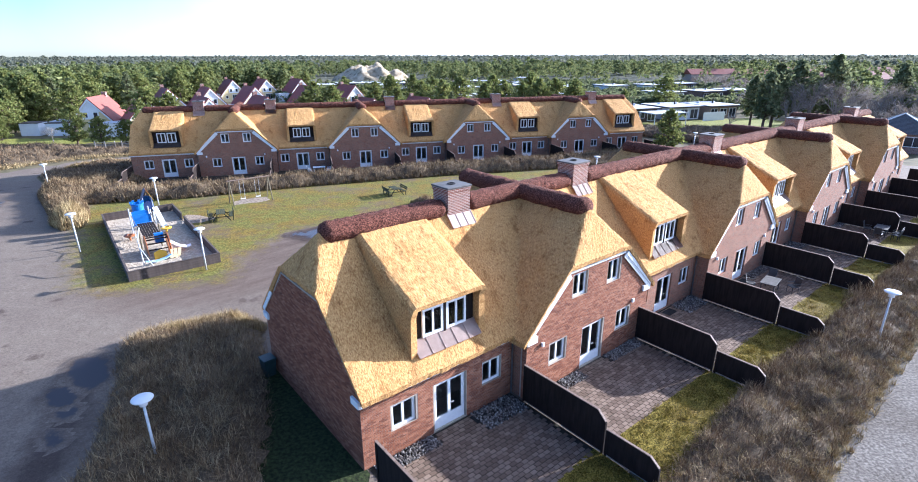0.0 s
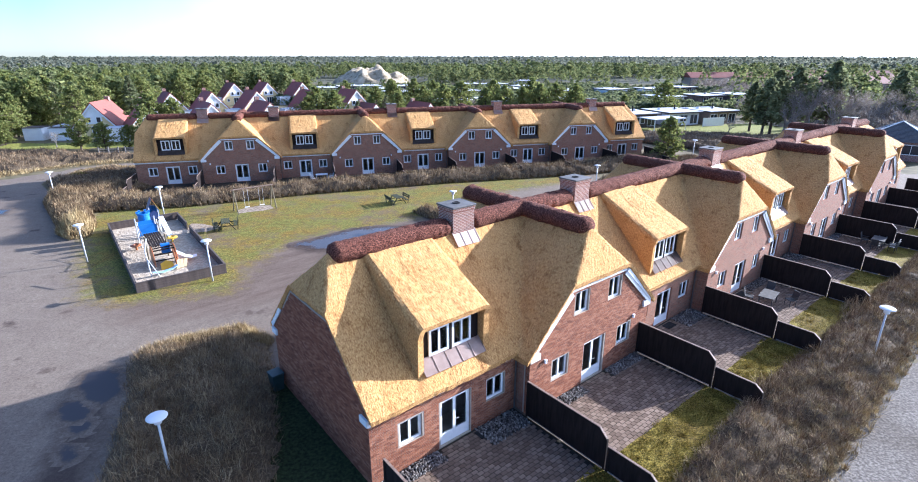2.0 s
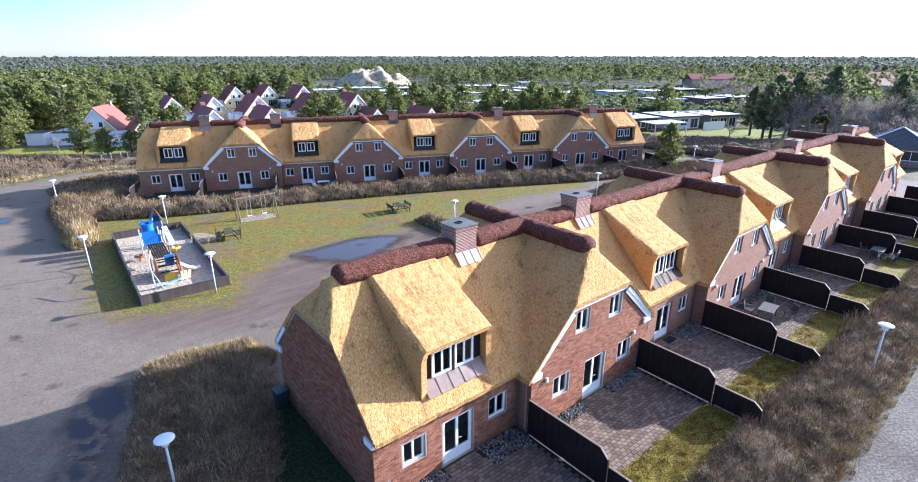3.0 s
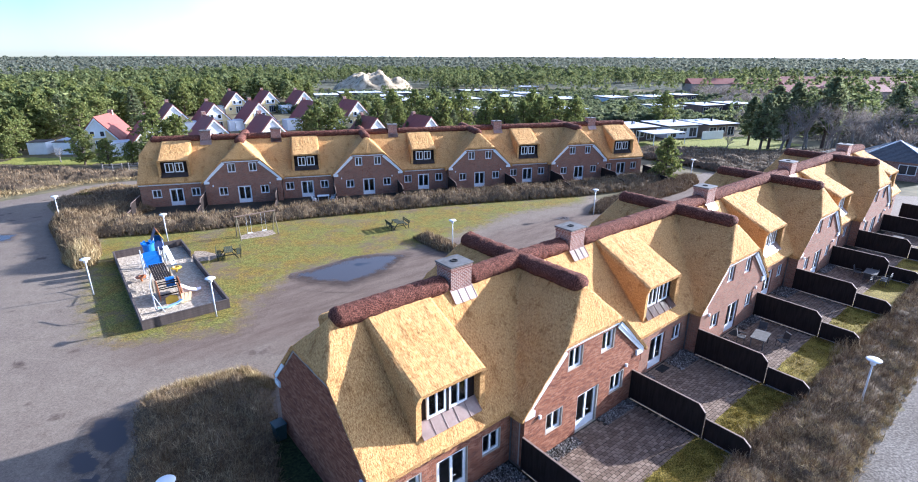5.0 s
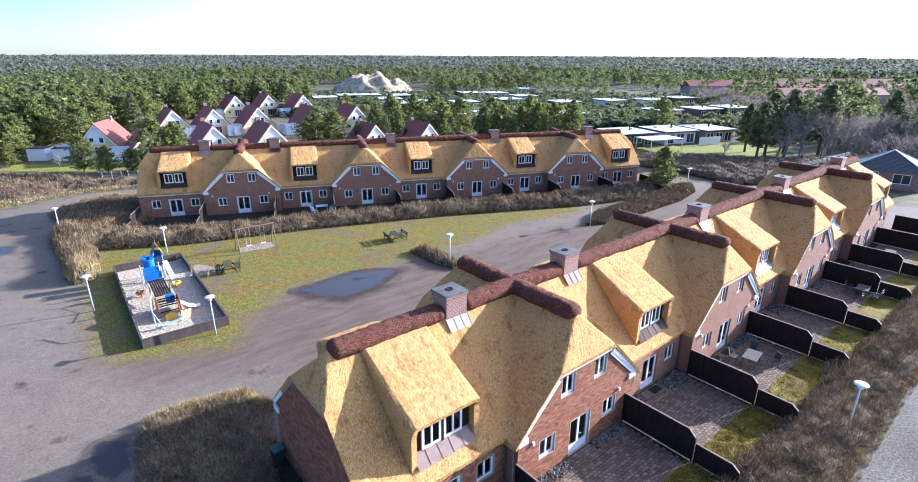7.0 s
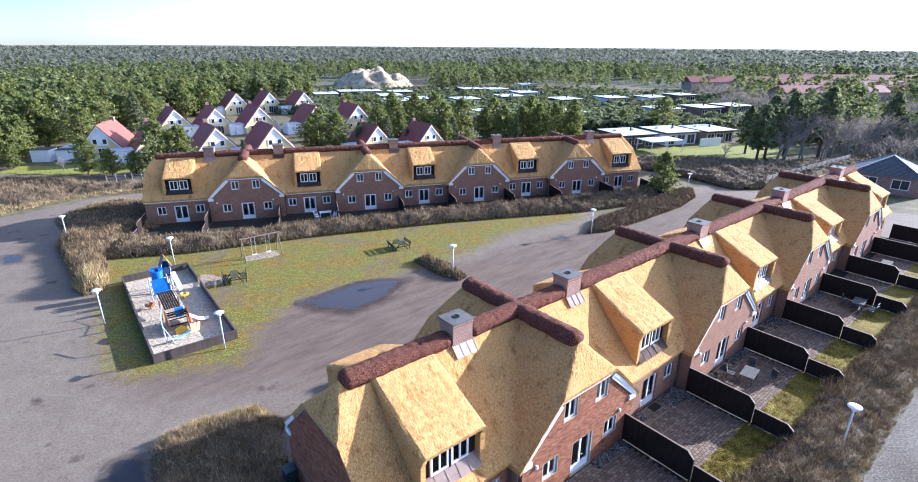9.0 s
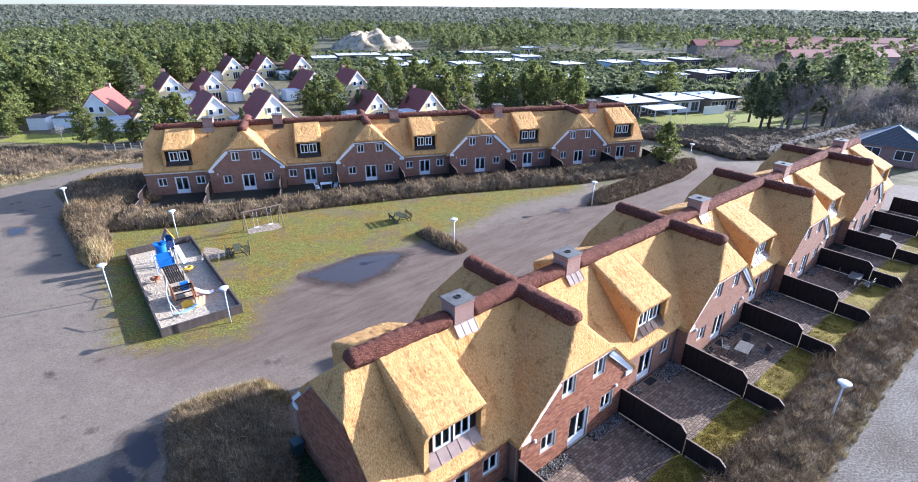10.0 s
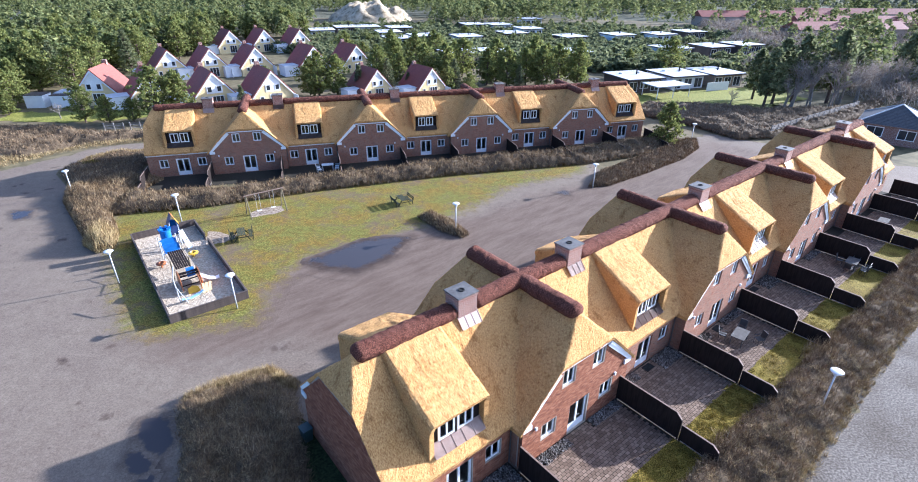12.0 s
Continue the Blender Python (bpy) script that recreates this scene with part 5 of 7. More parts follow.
for k in range(6):
    bit("hold", DARKWOOD, lambda bm: lathe(bm, [(0.06, 0), (0.06, 0.06)], 10, (3.98 - 0.05 * k + 0.10 * (-1) ** k, 11.7 + 0.13 * k, 0.36 + 0.2 * k)))
# round blue turret
bit("turret", PLAYBLUE, lambda bm: lathe(bm, [(0.42, 1.25), (0.45, 1.30), (0.45, 2.1), (0.50, 2.15), (0.50, 2.3), (0.40, 2.3), (0.40, 1.4)], 20, (2.4, 12.0, 0)), "round blue turret with battlements")
for k in range(6):
    a = k * math.tau / 6
    bit("merlon", PLAYBLUE, lambda bm: box(bm, 2.4 + 0.44 * math.cos(a) - .09, 2.4 + 0.44 * math.cos(a) + .09, 12 + 0.44 * math.sin(a) - .09, 12 + 0.44 * math.sin(a) + .09, 2.28, 2.45))
bit("turret_post", METALGREY, lambda bm: tube(bm, [(2.4, 12.0, -0.05), (2.4, 12.0, 1.3)], [0.08, 0.08], 10), "grey steel post")
# blue gate with rails
for x in (1.6, 3.0):
    for y in (9.6, 10.8):
        bit("post", METALGREY, lambda bm: tube(bm, [(x, y, -0.05), (x, y, 2.2)], [0.05, 0.05], 10), "grey steel post")
for y in (9.6, 10.8):
    bit("rail_panel", PLAYBLUE, lambda bm: panel(bm, [(1.55, 1.2), (3.05, 1.2), (3.05, 1.75), (2.7, 1.9), (1.9, 1.9), (1.55, 1.75)], 'y', y, 0.03), "blue rail panel")
bit("platform", PLAYBLUE, lambda bm: box(bm, 1.6, 3.0, 9.65, 10.3, 0.95, 1.02), "blue platform")
for x, y, r in ((1.2, 9.3, 0.4), (3.9, 9.7, 0.42)):
    bit("spring_seat", PLAYORANGE if x < 2 else PLAYYELLOW, lambda bm: [lathe(bm, [(r, 0.35), (r + 0.03, 0.42), (r * 0.6, 0.48), (r * 0.5, 0.40)], 16, (x, y, 0)), tube(bm, [(x, y, -0.05), (x, y, 0.4)], [0.08, 0.08], 8)], "round seat on a spring")
# slat bridge, sloping down
for k in range(7):
    bit("slat", DARKWOOD, lambda bm: beam(bm, (1.95 + 0.17 * k, 9.5, 1.15), (1.95 + 0.17 * k, 6.5, 0.85), 0.145, 0.05))
for x in (1.62, 3.0):
    bit("rope_rail", POSTWOOD, lambda bm: tube(bm, [(x, 9.6, 1.9), (x, 8, 1.55), (x, 6.2, 1.7)], [0.025, 0.025, 0.025], 6))
    bit("post", POSTWOOD, lambda bm: tube(bm, [(x, 6.3, -0.05), (x, 6.3, 1.8)], [0.06, 0.06], 8), "timber post")
# boat of bent boards with a mast and a white slide
arc = [(3.0, 0.2), (3.1, 0.9), (3.4, 1.35), (3.9, 1.55), (4.5, 1.4), (5.0, 0.9), (5.1, 0.2)]
bit("hull_side", PLAYORANGE, lambda bm: panel(bm, [(y + 0.6, z) for y, z in arc], 'x', 1.7, 0.05), "orange curved side board")
bit("hull_side", PLAYORANGE, lambda bm: panel(bm, [(y + 0.6, z) for y, z in arc], 'x', 3.2, 0.05), "orange curved side board")
for k in range(7):
    a = k / 6
    bit("rib", DARKWOOD, lambda bm: box(bm, 1.75, 3.2, 3.75 + 1.6 * a, 3.87 + 1.6 * a, 0.55 + 0.75 * math.sin(math.pi * a), 0.60 + 0.75 * math.sin(math.pi * a)))
bit("bow_panel", PLAYYELLOW, lambda bm: panel(bm, [(2.0, 0.0), (2.9, 0.0), (2.8, 0.5), (2.4, 0.68), (2.0, 0.5)], 'y', 3.3, 0.05), "yellow bow panel")
bit("bow_arc", PLAYORANGE, lambda bm: panel(bm, [(3.1, 0.1), (3.0, 0.7), (3.3, 1.15), (3.8, 1.3), (3.85, 1.0), (3.6, 0.5)], 'x', 3.0, 0.05), "orange curved bow board")
PALEBLUE = speckled("pale_blue_plastic", [(0.3, (0.25, 0.42, 0.62)), (0.7, (0.34, 0.50, 0.68))], 3.0, 0.4)
bit("bench", PALEBLUE, lambda bm: [beam(bm, (1.3, 2.25, 0.35), (1.9, 2.3, 0.2), 0.22, 0.05), beam(bm, (1.9, 2.3, 0.2), (2.6, 2.5, 0.26), 0.3, 0.05), beam(bm, (2.6, 2.5, 0.26), (3.0, 2.65, 0.40), 0.25, 0.05)], "pale blue rocking board")
for k in range(3):
    bit("plank", PLASTER_YELLOW, lambda bm: beam(bm, (3.0 + 0.25 * k, 2.6 + 0.1 * k, 0.1), (3.2 + 0.28 * k, 3.6, 0.45), 0.2, 0.03), "pale timber board")
bit("mast", METALGREY, lambda bm: tube(bm, [(1.2, 2.4, -0.05), (1.15, 2.9, 1.8), (1.5, 4.2, 2.3)], [0.045, 0.045, 0.045], 10), "grey bent mast")
bit("mast_stay", METALGREY, lambda bm: tube(bm, [(1.7, 2.0, -0.05), (1.2, 2.7, 1.2)], [0.03, 0.03], 8))
bit("seat_panel", PLAYBLUE, lambda bm: box(bm, 2.4, 3.0, 4.7, 5.0, 0.8, 1.5), "blue inner panel")
bit("slide", PLASTER_WHITE, lambda bm: [beam(bm, (3.25, 4.6, 0.8), (3.9, 4.4, 0.35), 0.5, 0.05), beam(bm, (3.87, 4.41, 0.36), (4.35, 4.3, 0.22), 0.52, 0.05), beam(bm, (4.32, 4.3, 0.225), (4.65, 4.25, 0.30), 0.5, 0.05)], "white plastic slide")

# swing
SWING = pose(-21.1, 51.45, 0, 0, 0, 38.0)
swing = empty("swing_set", SWING, "timber swing frame with two low seats", "swing")
for sx in (-1.9, 1.9):
    for sy in (-0.85, 0.85):
        bm = bmesh.new()
        tube(bm, [(sx, sy, -0.05), (sx, sy * 0.06, 2.35)], [0.06, 0.05], 10)
        part("leg", bm, POSTWOOD, swing)
bm = bmesh.new()
tube(bm, [(-2.1, 0, 2.36), (2.1, 0, 2.36)], [0.06, 0.06], 10)
part("crossbeam", bm, RAILWOOD, swing, "weathered cross beam")
for sx in (-0.75, 0.75):
    bm = bmesh.new()
    box(bm, sx - 0.24, sx + 0.24, -0.1, 0.1, 0.40, 0.45, 0.015)
    seat = part("seat", bm, PLASTER_WHITE, swing, "white swing seat")
    for s in (-0.2, 0.2):
        bm = bmesh.new()
        tube(bm, [(sx + s, 0, 0.45), (sx + s, 0, 2.32)], [0.012, 0.012], 5)
        part("chain", bm, METALGREY, seat)
patch("sand_patch", [(-23.0, 51.2), (-22.0, 50.1), (-20.3, 50.8), (-19.2, 52.2), (-19.8, 53.3), (-21.4, 52.9)], 0.012, TRODDEN, "worn sandy patch under the swing", "sand", 0.3, 0.3)
patch("sand_patch", [(-25.2, 43.9), (-22.6, 44.2), (-22.2, 46.0), (-25.2, 46.8)], 0.010, TRODDEN, "worn sand beside the sandpit opening", "sand", 0.3, 0.3)


def picnic_table(m, group):
    t = empty("picnic_table", m, "dark stained timber picnic table with two backed benches", "table", group)
    for k in range(5):
        bm = bmesh.new()
        box(bm, -0.9, 0.9, -0.36 + 0.15 * k, -0.23 + 0.15 * k, 0.71, 0.75, 0.006)
        part("table_board", bm, TABLEWOOD, t)
    for s in (-1, 1):
        for k in range(2):
            bm = bmesh.new()
            box(bm, -0.9, 0.9, s * 0.82 - 0.14 + 0.15 * k, s * 0.82 - 0.01 + 0.15 * k, 0.43, 0.47, 0.006)
            part("bench_board", bm, TABLEWOOD, t)
            bm = bmesh.new()
            y = s * (1.02 + 0.05 * k)
            beam(bm, (-0.9, y, 0.66 + 0.17 * k), (0.9, y, 0.66 + 0.17 * k), 0.035, 0.13)
            part("back_board", bm, TABLEWOOD, t)
        for x in (-0.65, 0.65):
            bm = bmesh.new()
            beam(bm, (x, s * 0.95, 0.0), (x, s * 1.08, 0.92), 0.06)
            part("back_post", bm, TABLEWOOD, t)
            bm = bmesh.new()
            beam(bm, (x, s * 0.75, 0.0), (x, s * 0.25, 0.71), 0.07)
            part("leg", bm, TABLEWOOD, t)
    for x in (-0.65, 0.65):
        bm = bmesh.new()
        beam(bm, (x, -1.0, 0.40), (x, 1.0, 0.40), 0.06)
        part("cross_bar", bm, TABLEWOOD, t)
    return t


pt = picnic_table(pose(-21.5, 45.3, 0, 0, 0, 115), "picnic tables on the lawn")
copy_thing(pt, pose(-6.8, 54.1, 0, 0, 0, 120))


# puddles
def puddle(pts, label, z, damp=1.0, rim=-0.012, mat=WATER):
    cx, cy = sum(q[0] for q in pts) / len(pts), sum(q[1] for q in pts) / len(pts)
    wide = [(x + (x - cx) / math.hypot(x - cx, y - cy) * damp, y + (y - cy) / math.hypot(x - cx, y - cy) * damp) for x, y in pts]
    soft_sheet("puddle", pts, {"edge": pts, "damp": wide, "mud": MUDDY}, z, 0.25, mat, label, "puddle", damp + 1.2, rim)


puddle([(-14.0, 41.0), (-11.6, 40.0), (-9.2, 39.6), (-7.0, 42.0), (-5.6, 45.6), (-7.6, 45.6), (-9.8, 44.8), (-12, 42.6)], "wide shallow rain puddle on the muddy gravel", 0.016, 1.0, -0.010)
puddle([(-18.35, 21.0), (-18.7, 22.0), (-18.1, 22.5), (-17.2, 22.1), (-16.1, 20.5), (-16.4, 19.75), (-17.2, 19.9)], "dark wet hollow beside the thicket", 0.014, 0.3, -0.014, DAMP)
puddle([(-18.0, 19.05), (-18.15, 19.75), (-17.5, 19.85), (-16.7, 19.3), (-16.55, 18.55), (-17.2, 18.4)], "dark wet patch on the asphalt", 0.011, 0.25, -0.0125, DAMP)
puddle([(-16.8, 18.05), (-16.6, 18.5), (-16.05, 18.4), (-15.85, 17.85), (-16.25, 17.65)], "small dark wet patch on the asphalt", 0.0085, 0.2, -0.0112, DAMP)
puddle([(-16.5, 16.95), (-15.7, 16.9), (-15.1, 16.4), (-15.5, 16.0)], "small dark wet patch on the asphalt", 0.0075, 0.2, -0.0108, DAMP)
puddle([(-48.3, 51.0), (-46.6, 51.4), (-45.4, 49.6), (-46.6, 49.2)], "small rain puddle on the road", 0.012, 0.4)
puddle([(11.2, 57.6), (12.2, 58.4), (12.4, 57.3)], "small rain puddle on the gravel", 0.012, 0.4)

VERGE = [(-17.6, 21.5), (-15.6, 19.2), (-14.2, 15.5), (-13.0, 8), (-15.0, 8), (-15.8, 14), (-17.0, 18), (-18.4, 20.4)]
soft_sheet("damp_verge", VERGE, {"edge": [(0, -90), (1, -90), (1, -91)], "damp": VERGE, "mud": MUDDY}, 0.004, 0.25, DAMP, "dark damp asphalt along the thicket", "road", 1.0, -0.0152)


# garden furniture
def garden_table(m, mat, label, group):
    t = empty("garden_table", m, label, "table", group)
    bm = bmesh.new()
    box(bm, -0.75, 0.75, -0.45, 0.45, 0.70, 0.74, 0.01)
    part("tabletop", bm, mat, t)
    for x in (-0.65, 0.65):
        for y in (-0.36, 0.36):
            bm = bmesh.new()
            box(bm, x - 0.03, x + 0.03, y - 0.03, y + 0.03, 0, 0.70)
            part("leg", bm, mat, t)
    return t


def garden_chair(m, mat, label, group):
    c = empty("garden_chair", m, label, "chair", group)
    bm = bmesh.new()
    box(bm, -0.25, 0.25, -0.24, 0.24, 0.42, 0.46, 0.012)
    part("seat", bm, mat, c)
    bm = bmesh.new()
    beam(bm, (0, 0.25, 0.48), (0, 0.36, 0.98), 0.48, 0.035)
    part("backrest", bm, mat, c)
    for x in (-0.22, 0.22):
        for y in (-0.2, 0.22):
            bm = bmesh.new()
            tube(bm, [(x, y, 0), (x, y, 0.43)], [0.018, 0.018], 6)
            part("leg", bm, mat, c)
        bm = bmesh.new()
        beam(bm, (x * 1.12, -0.22, 0.64), (x * 1.12, 0.28, 0.64), 0.05, 0.03)
        part("armrest", bm, mat, c)
    return c


BLACKPLASTIC = speckled("black_garden_plastic", [(0.3, (0.02, 0.02, 0.022)), (0.7, (0.045, 0.045, 0.048))], 4.0, 0.5)
STONETOP = speckled("grey_table_top", [(0.3, (0.075, 0.07, 0.066)), (0.7, (0.13, 0.125, 0.12))], 4.0, 0.92)
tb = garden_table(NEAR @ pose(27.2, -2.9, 0, 0, 0, 8), STONETOP, "grey garden table on the patio", "garden tables")
ch = garden_chair(NEAR @ pose(28.4, -2.5, 0, 0, 0, -80), BLACKPLASTIC, "black garden chair by the table", "garden chairs")
copy_thing(ch, NEAR @ pose(28.1, -3.9, 0, 0, 0, -120))
copy_thing(ch, NEAR @ pose(26.6, -2.0, 0, 0, 0, 20))
copy_thing(tb, NEAR @ pose(45.6, -4.2, 0, 0, 0, 4))
for u, v, a in ((44.5, 4.3, 85), (45.5, 3.3, 5), (46.8, 4.2, -88), (45.6, 5.2, 178), (45.0, 5.3, 170)):
    copy_thing(ch, NEAR @ pose(u, -v, 0, 0, 0, a))
copy_thing(tb, NEAR @ pose(58.0, -3.2, 0, 0, 0, 4))
wt = garden_table(FAR @ pose(21.4, -2.6, 0), WHITE, "white garden table on the far patio", "white garden furniture")
wc = garden_chair(FAR @ pose(20.2, -2.6, 0, 0, 0, 90), WHITE, "white plastic garden chair", "white garden furniture")
copy_thing(wc, FAR @ pose(22.6, -2.6, 0, 0, 0, -90))
copy_thing(wc, FAR @ pose(20.3, -3.5, 0, 0, 0, 110))
copy_thing(wc, FAR @ pose(22.5, -3.4, 0, 0, 0, -100))


# ---- village of yellow houses behind ----
def small_window(parent, x, y, z, w, h, leaves=1):
    bm = bmesh.new()
    b = 0.09
    for a0, a1, c0, c1 in ((-w / 2, w / 2, 0, b), (-w / 2, w / 2, h - b, h), (-w / 2, -w / 2 + b, b, h - b), (w / 2 - b, w / 2, b, h - b)):
        box(bm, a0, a1, -0.05, 0.03, c0, c1)
    for k in range(1, leaves):
        u = -w / 2 + w * k / leaves
        box(bm, u - 0.035, u + 0.035, -0.05, 0.03, b, h - b)
    win = part("window", bm, WHITE, parent, "white-framed window", pose(x, y, z))
    bm = bmesh.new()
    box(bm, -w / 2 + b * .9, w / 2 - b * .9, -0.015, 0.01, b * .9, h - b * .9)
    part("pane", bm, DARKGLASS, win)
    return win


def village_house(m, mat=None):
    """Gable front at y = 0 facing -y, ridge along y."""
    h = empty("village_house", m, "yellow rendered house with a steep dark red tiled roof", "house", "yellow village houses")
    W, D, E, P = 3.75, 8.6, 2.2, 6.45
    bm = bmesh.new()
    pts = [(-W, -0.1), (W, -0.1), (W, E), (0, P - 0.15), (-W, E)]
    a = [bm.verts.new((x, 0, z)) for x, z in pts]
    b = [bm.verts.new((x, D, z)) for x, z in pts]
    bm.faces.new(a), bm.faces.new(b[::-1])
    for i in range(5):
        bm.faces.new((a[i], b[i], b[(i + 1) % 5], a[(i + 1) % 5]))
    bmesh.ops.recalc_face_normals(bm, faces=bm.faces[:])
    part("wall", bm, mat or PLASTER_YELLOW, h, "pale yellow rendered wall")
    for s in (-1, 1):
        bm = bmesh.new()
        nx, nz = (P - E) / math.hypot(P - E, W), W / math.hypot(P - E, W)
        e = 1.08
        q = [(0, P), (s * W * e, P - (P - E) * e)]
        o = (s * nx * 0.16, nz * 0.16)
        ring = [(q[0][0], q[0][1]), (q[1][0], q[1][1]), (q[1][0] + o[0], q[1][1] + o[1]), (q[0][0], q[0][1] + 0.22)]
        a = [bm.verts.new((x, -0.22, z)) for x, z in ring]
        b = [bm.verts.new((x, D + 0.22, z)) for x, z in ring]
        bm.faces.new(a), bm.faces.new(b[::-1])
        for i in range(4):
            bm.faces.new((a[i], b[i], b[(i + 1) % 4], a[(i + 1) % 4]))
        bmesh.ops.recalc_face_normals(bm, faces=bm.faces[:])
        part("roof", bm, ROOF_TILE, h, "dark red roof slope")
        bm = bmesh.new()
        ring = [(0, P - 0.04), (s * W * e, P - (P - E) * e - 0.04), (s * (W * e - 0.02), P - (P - E) * e - 0.32), (0, P - 0.42)]
        a = [bm.verts.new((x, -0.26, z)) for x, z in ring]
        b = [bm.verts.new((x, -0.19, z)) for x, z in ring]
        bm.faces.new(a), bm.faces.new(b[::-1])
        for i in range(4):
            bm.faces.new((a[i], b[i], b[(i + 1) % 4], a[(i + 1) % 4]))
        bmesh.ops.recalc_face_normals(bm, faces=bm.faces[:])
        part("bargeboard", bm, WHITE, h, "white verge board")
        small_window(h, s * 0.85, -0.035, 2.95, 0.85, 1.05)
    bm = bmesh.new()
    pts = [(-1.85, 4.0), (-1.42, 4.0), (-1.42, 2.7), (1.42, 2.7), (1.42, 4.0), (1.85, 4.0), (0.0, 6.0)]
    a = [bm.verts.new((x, -0.03, z)) for x, z in pts]
    b = [bm.verts.new((x, 0.02, z)) for x, z in pts]
    bm.faces.new(a), bm.faces.new(b[::-1])
    for i in range(7):
        bm.faces.new((a[i], b[i], b[(i + 1) % 7], a[(i + 1) % 7]))
    bmesh.ops.recalc_face_normals(bm, faces=bm.faces[:])
    part("gable_board", bm, WHITE, h, "white boarded gable top round the upper windows")
    bm = bmesh.new()
    box(bm, -0.4, 0.4, D - 1.2, D - 0.5, 5.6, 7.2)
    wall_uv(bm)
    part("chimney", bm, CHIMNEY_BRICK, h)
    small_window(h, 0.4, -0.01, 0.15, 2.1, 2.1, 3)
    small_window(h, -2.2, -0.01, 1.1, 0.8, 0.9)
    # flat annex at the side
    bm = bmesh.new()
    box(bm, -W - 3.6, -W, 0.8, 4.6, -0.1, 2.35)
    part("annex", bm, PLASTER_WHITE, h, "low white rendered annex")
    bm = bmesh.new()
    box(bm, -W - 3.7, -W, 0.7, 4.7, 2.35, 2.43)
    part("annex_roof", bm, FLAT_ROOF, h, "flat annex roof")
    bm = bmesh.new()
    box(bm, W, W + 0.12, -2.4, 0.3, -0.1, 2.0)
    part("screen_wall", bm, PLASTER_WHITE, h, "white screen wall of the terrace")
    return h


vh = village_house(pose(-45.8, 98.5, 0, 0, 0, 37))
for x, y in ((-35.7, 100.6), (-57.5, 98.8), (-68.8, 99.7), (-67.8, 126.2), (-59.4, 129.2), (-50.0, 132.9), (-70.4, 169.3), (-61.3, 173.1), (-50.5, 174.1), (-36.4, 134.7), (-26.4, 137.6), (-17.0, 107.9), (-6.2, 110.2)):
    size = 0.86 if x > -20 else 1.0
    copy_thing(vh, pose(x, y, 0, 0, 0, 12 if (x, y) == (-68.8, 99.7) else 37) @ Matrix.Diagonal((size, size, size, 1)))

# white sheds at the village edge
for x, y in ((-79.2, 97.5), (-74.4, 97.6)):
    sh = empty("white_shed", pose(x, y, 0, 0, 0, 8), "low white rendered shed with a flat roof", "shed", "white sheds")
    bm = bmesh.new()
    box(bm, -1.6, 1.6, 0, 3.0, -0.1, 2.2)
    part("wall", bm, PLASTER_WHITE, sh)
    bm = bmesh.new()
    box(bm, -1.7, 1.7, -0.1, 3.1, 2.2, 2.3)
    part("roof", bm, DARK_FASCIA, sh)


# ---- flat-roofed bungalows ----
def bungalow(m, w, d, wall, label="flat-roofed holiday bungalow with a pale roof"):
    b = empty("bungalow", m, label, "bungalow", "flat-roofed bungalows")
    bm = bmesh.new()
    box(bm, -w / 2, w / 2, 0, d, -0.1, 2.6)
    part("wall", bm, wall, b)
    bm = bmesh.new()
    box(bm, -w / 2 - 0.5, w / 2 + 0.5, -0.9, d + 0.4, 2.6, 2.85)
    part("fascia", bm, DARK_FASCIA, b, "dark fascia")
    bm = bmesh.new()
    box(bm, -w / 2 - 0.4, w / 2 + 0.4, -0.8, d + 0.3, 2.85, 2.92)
    part("roof", bm, FLAT_ROOF, b, "pale grey flat roof")
    for k in range(3):
        small_window(b, -w / 2 + w * (k + 0.5) / 3, -0.01, 0.7 if k % 2 else 0.1, w / 4, 1.5 if k % 2 else 2.1, 2)
    bm = bmesh.new()
    tube(bm, [(w * 0.12, d * 0.5, 2.9), (w * 0.12, d * 0.5, 4.1)], [0.14, 0.14], 10)
    part("flue", bm, SOOT, b, "black stove flue")
    for u in (-0.25, 0.3):
        bm = bmesh.new()
        lathe(bm, [(0.5, 2.92), (0.5, 3.05), (0.35, 3.22), (0.1, 3.28)], 12, (w * u, d * 0.65, 0))
        part("roof_light", bm, LAMPWHITE, b, "white domed roof light")
    return b


kinds = [bungalow(pose(39.5, 116.5, 0, 0, 0, 20), 8.5, 9, DARK_FASCIA), bungalow(pose(50.5, 120.5, 0, 0, 0, 20), 8.5, 9, PLASTER_WHITE), bungalow(pose(60.5, 123.0, 0, 0, 0, 20), 8.0, 9, BRICK)]
more = [(65.5, 166, 22, 1), (80, 171, 22, 0), (92, 176, 22, 0), (40, 195, 25, 0), (59, 202, 25, 1), (33, 156, 20, 0), (34, 268, 20, 1), (0, 152, 22, 2), (10.5, 156, 22, 1), (-45, 222, 20, 0), (-37, 224, 20, 1), (-24, 222, 20, 0), (-12, 194, 25, 0), (3, 193, 22, 1), (6, 238, 20, 0), (17, 238, 22, 1), (-26, 205, 20, 2), (-20, 186, 25, 0), (20, 205, 20, 0), (28, 222, 20, 1), (75, 205, 22, 1), (90, 215, 22, 0), (-52, 210, 20, 1)]
for x, y, a, k in more:
    copy_thing(kinds[k], pose(x, y, 0, 0, 0, a))
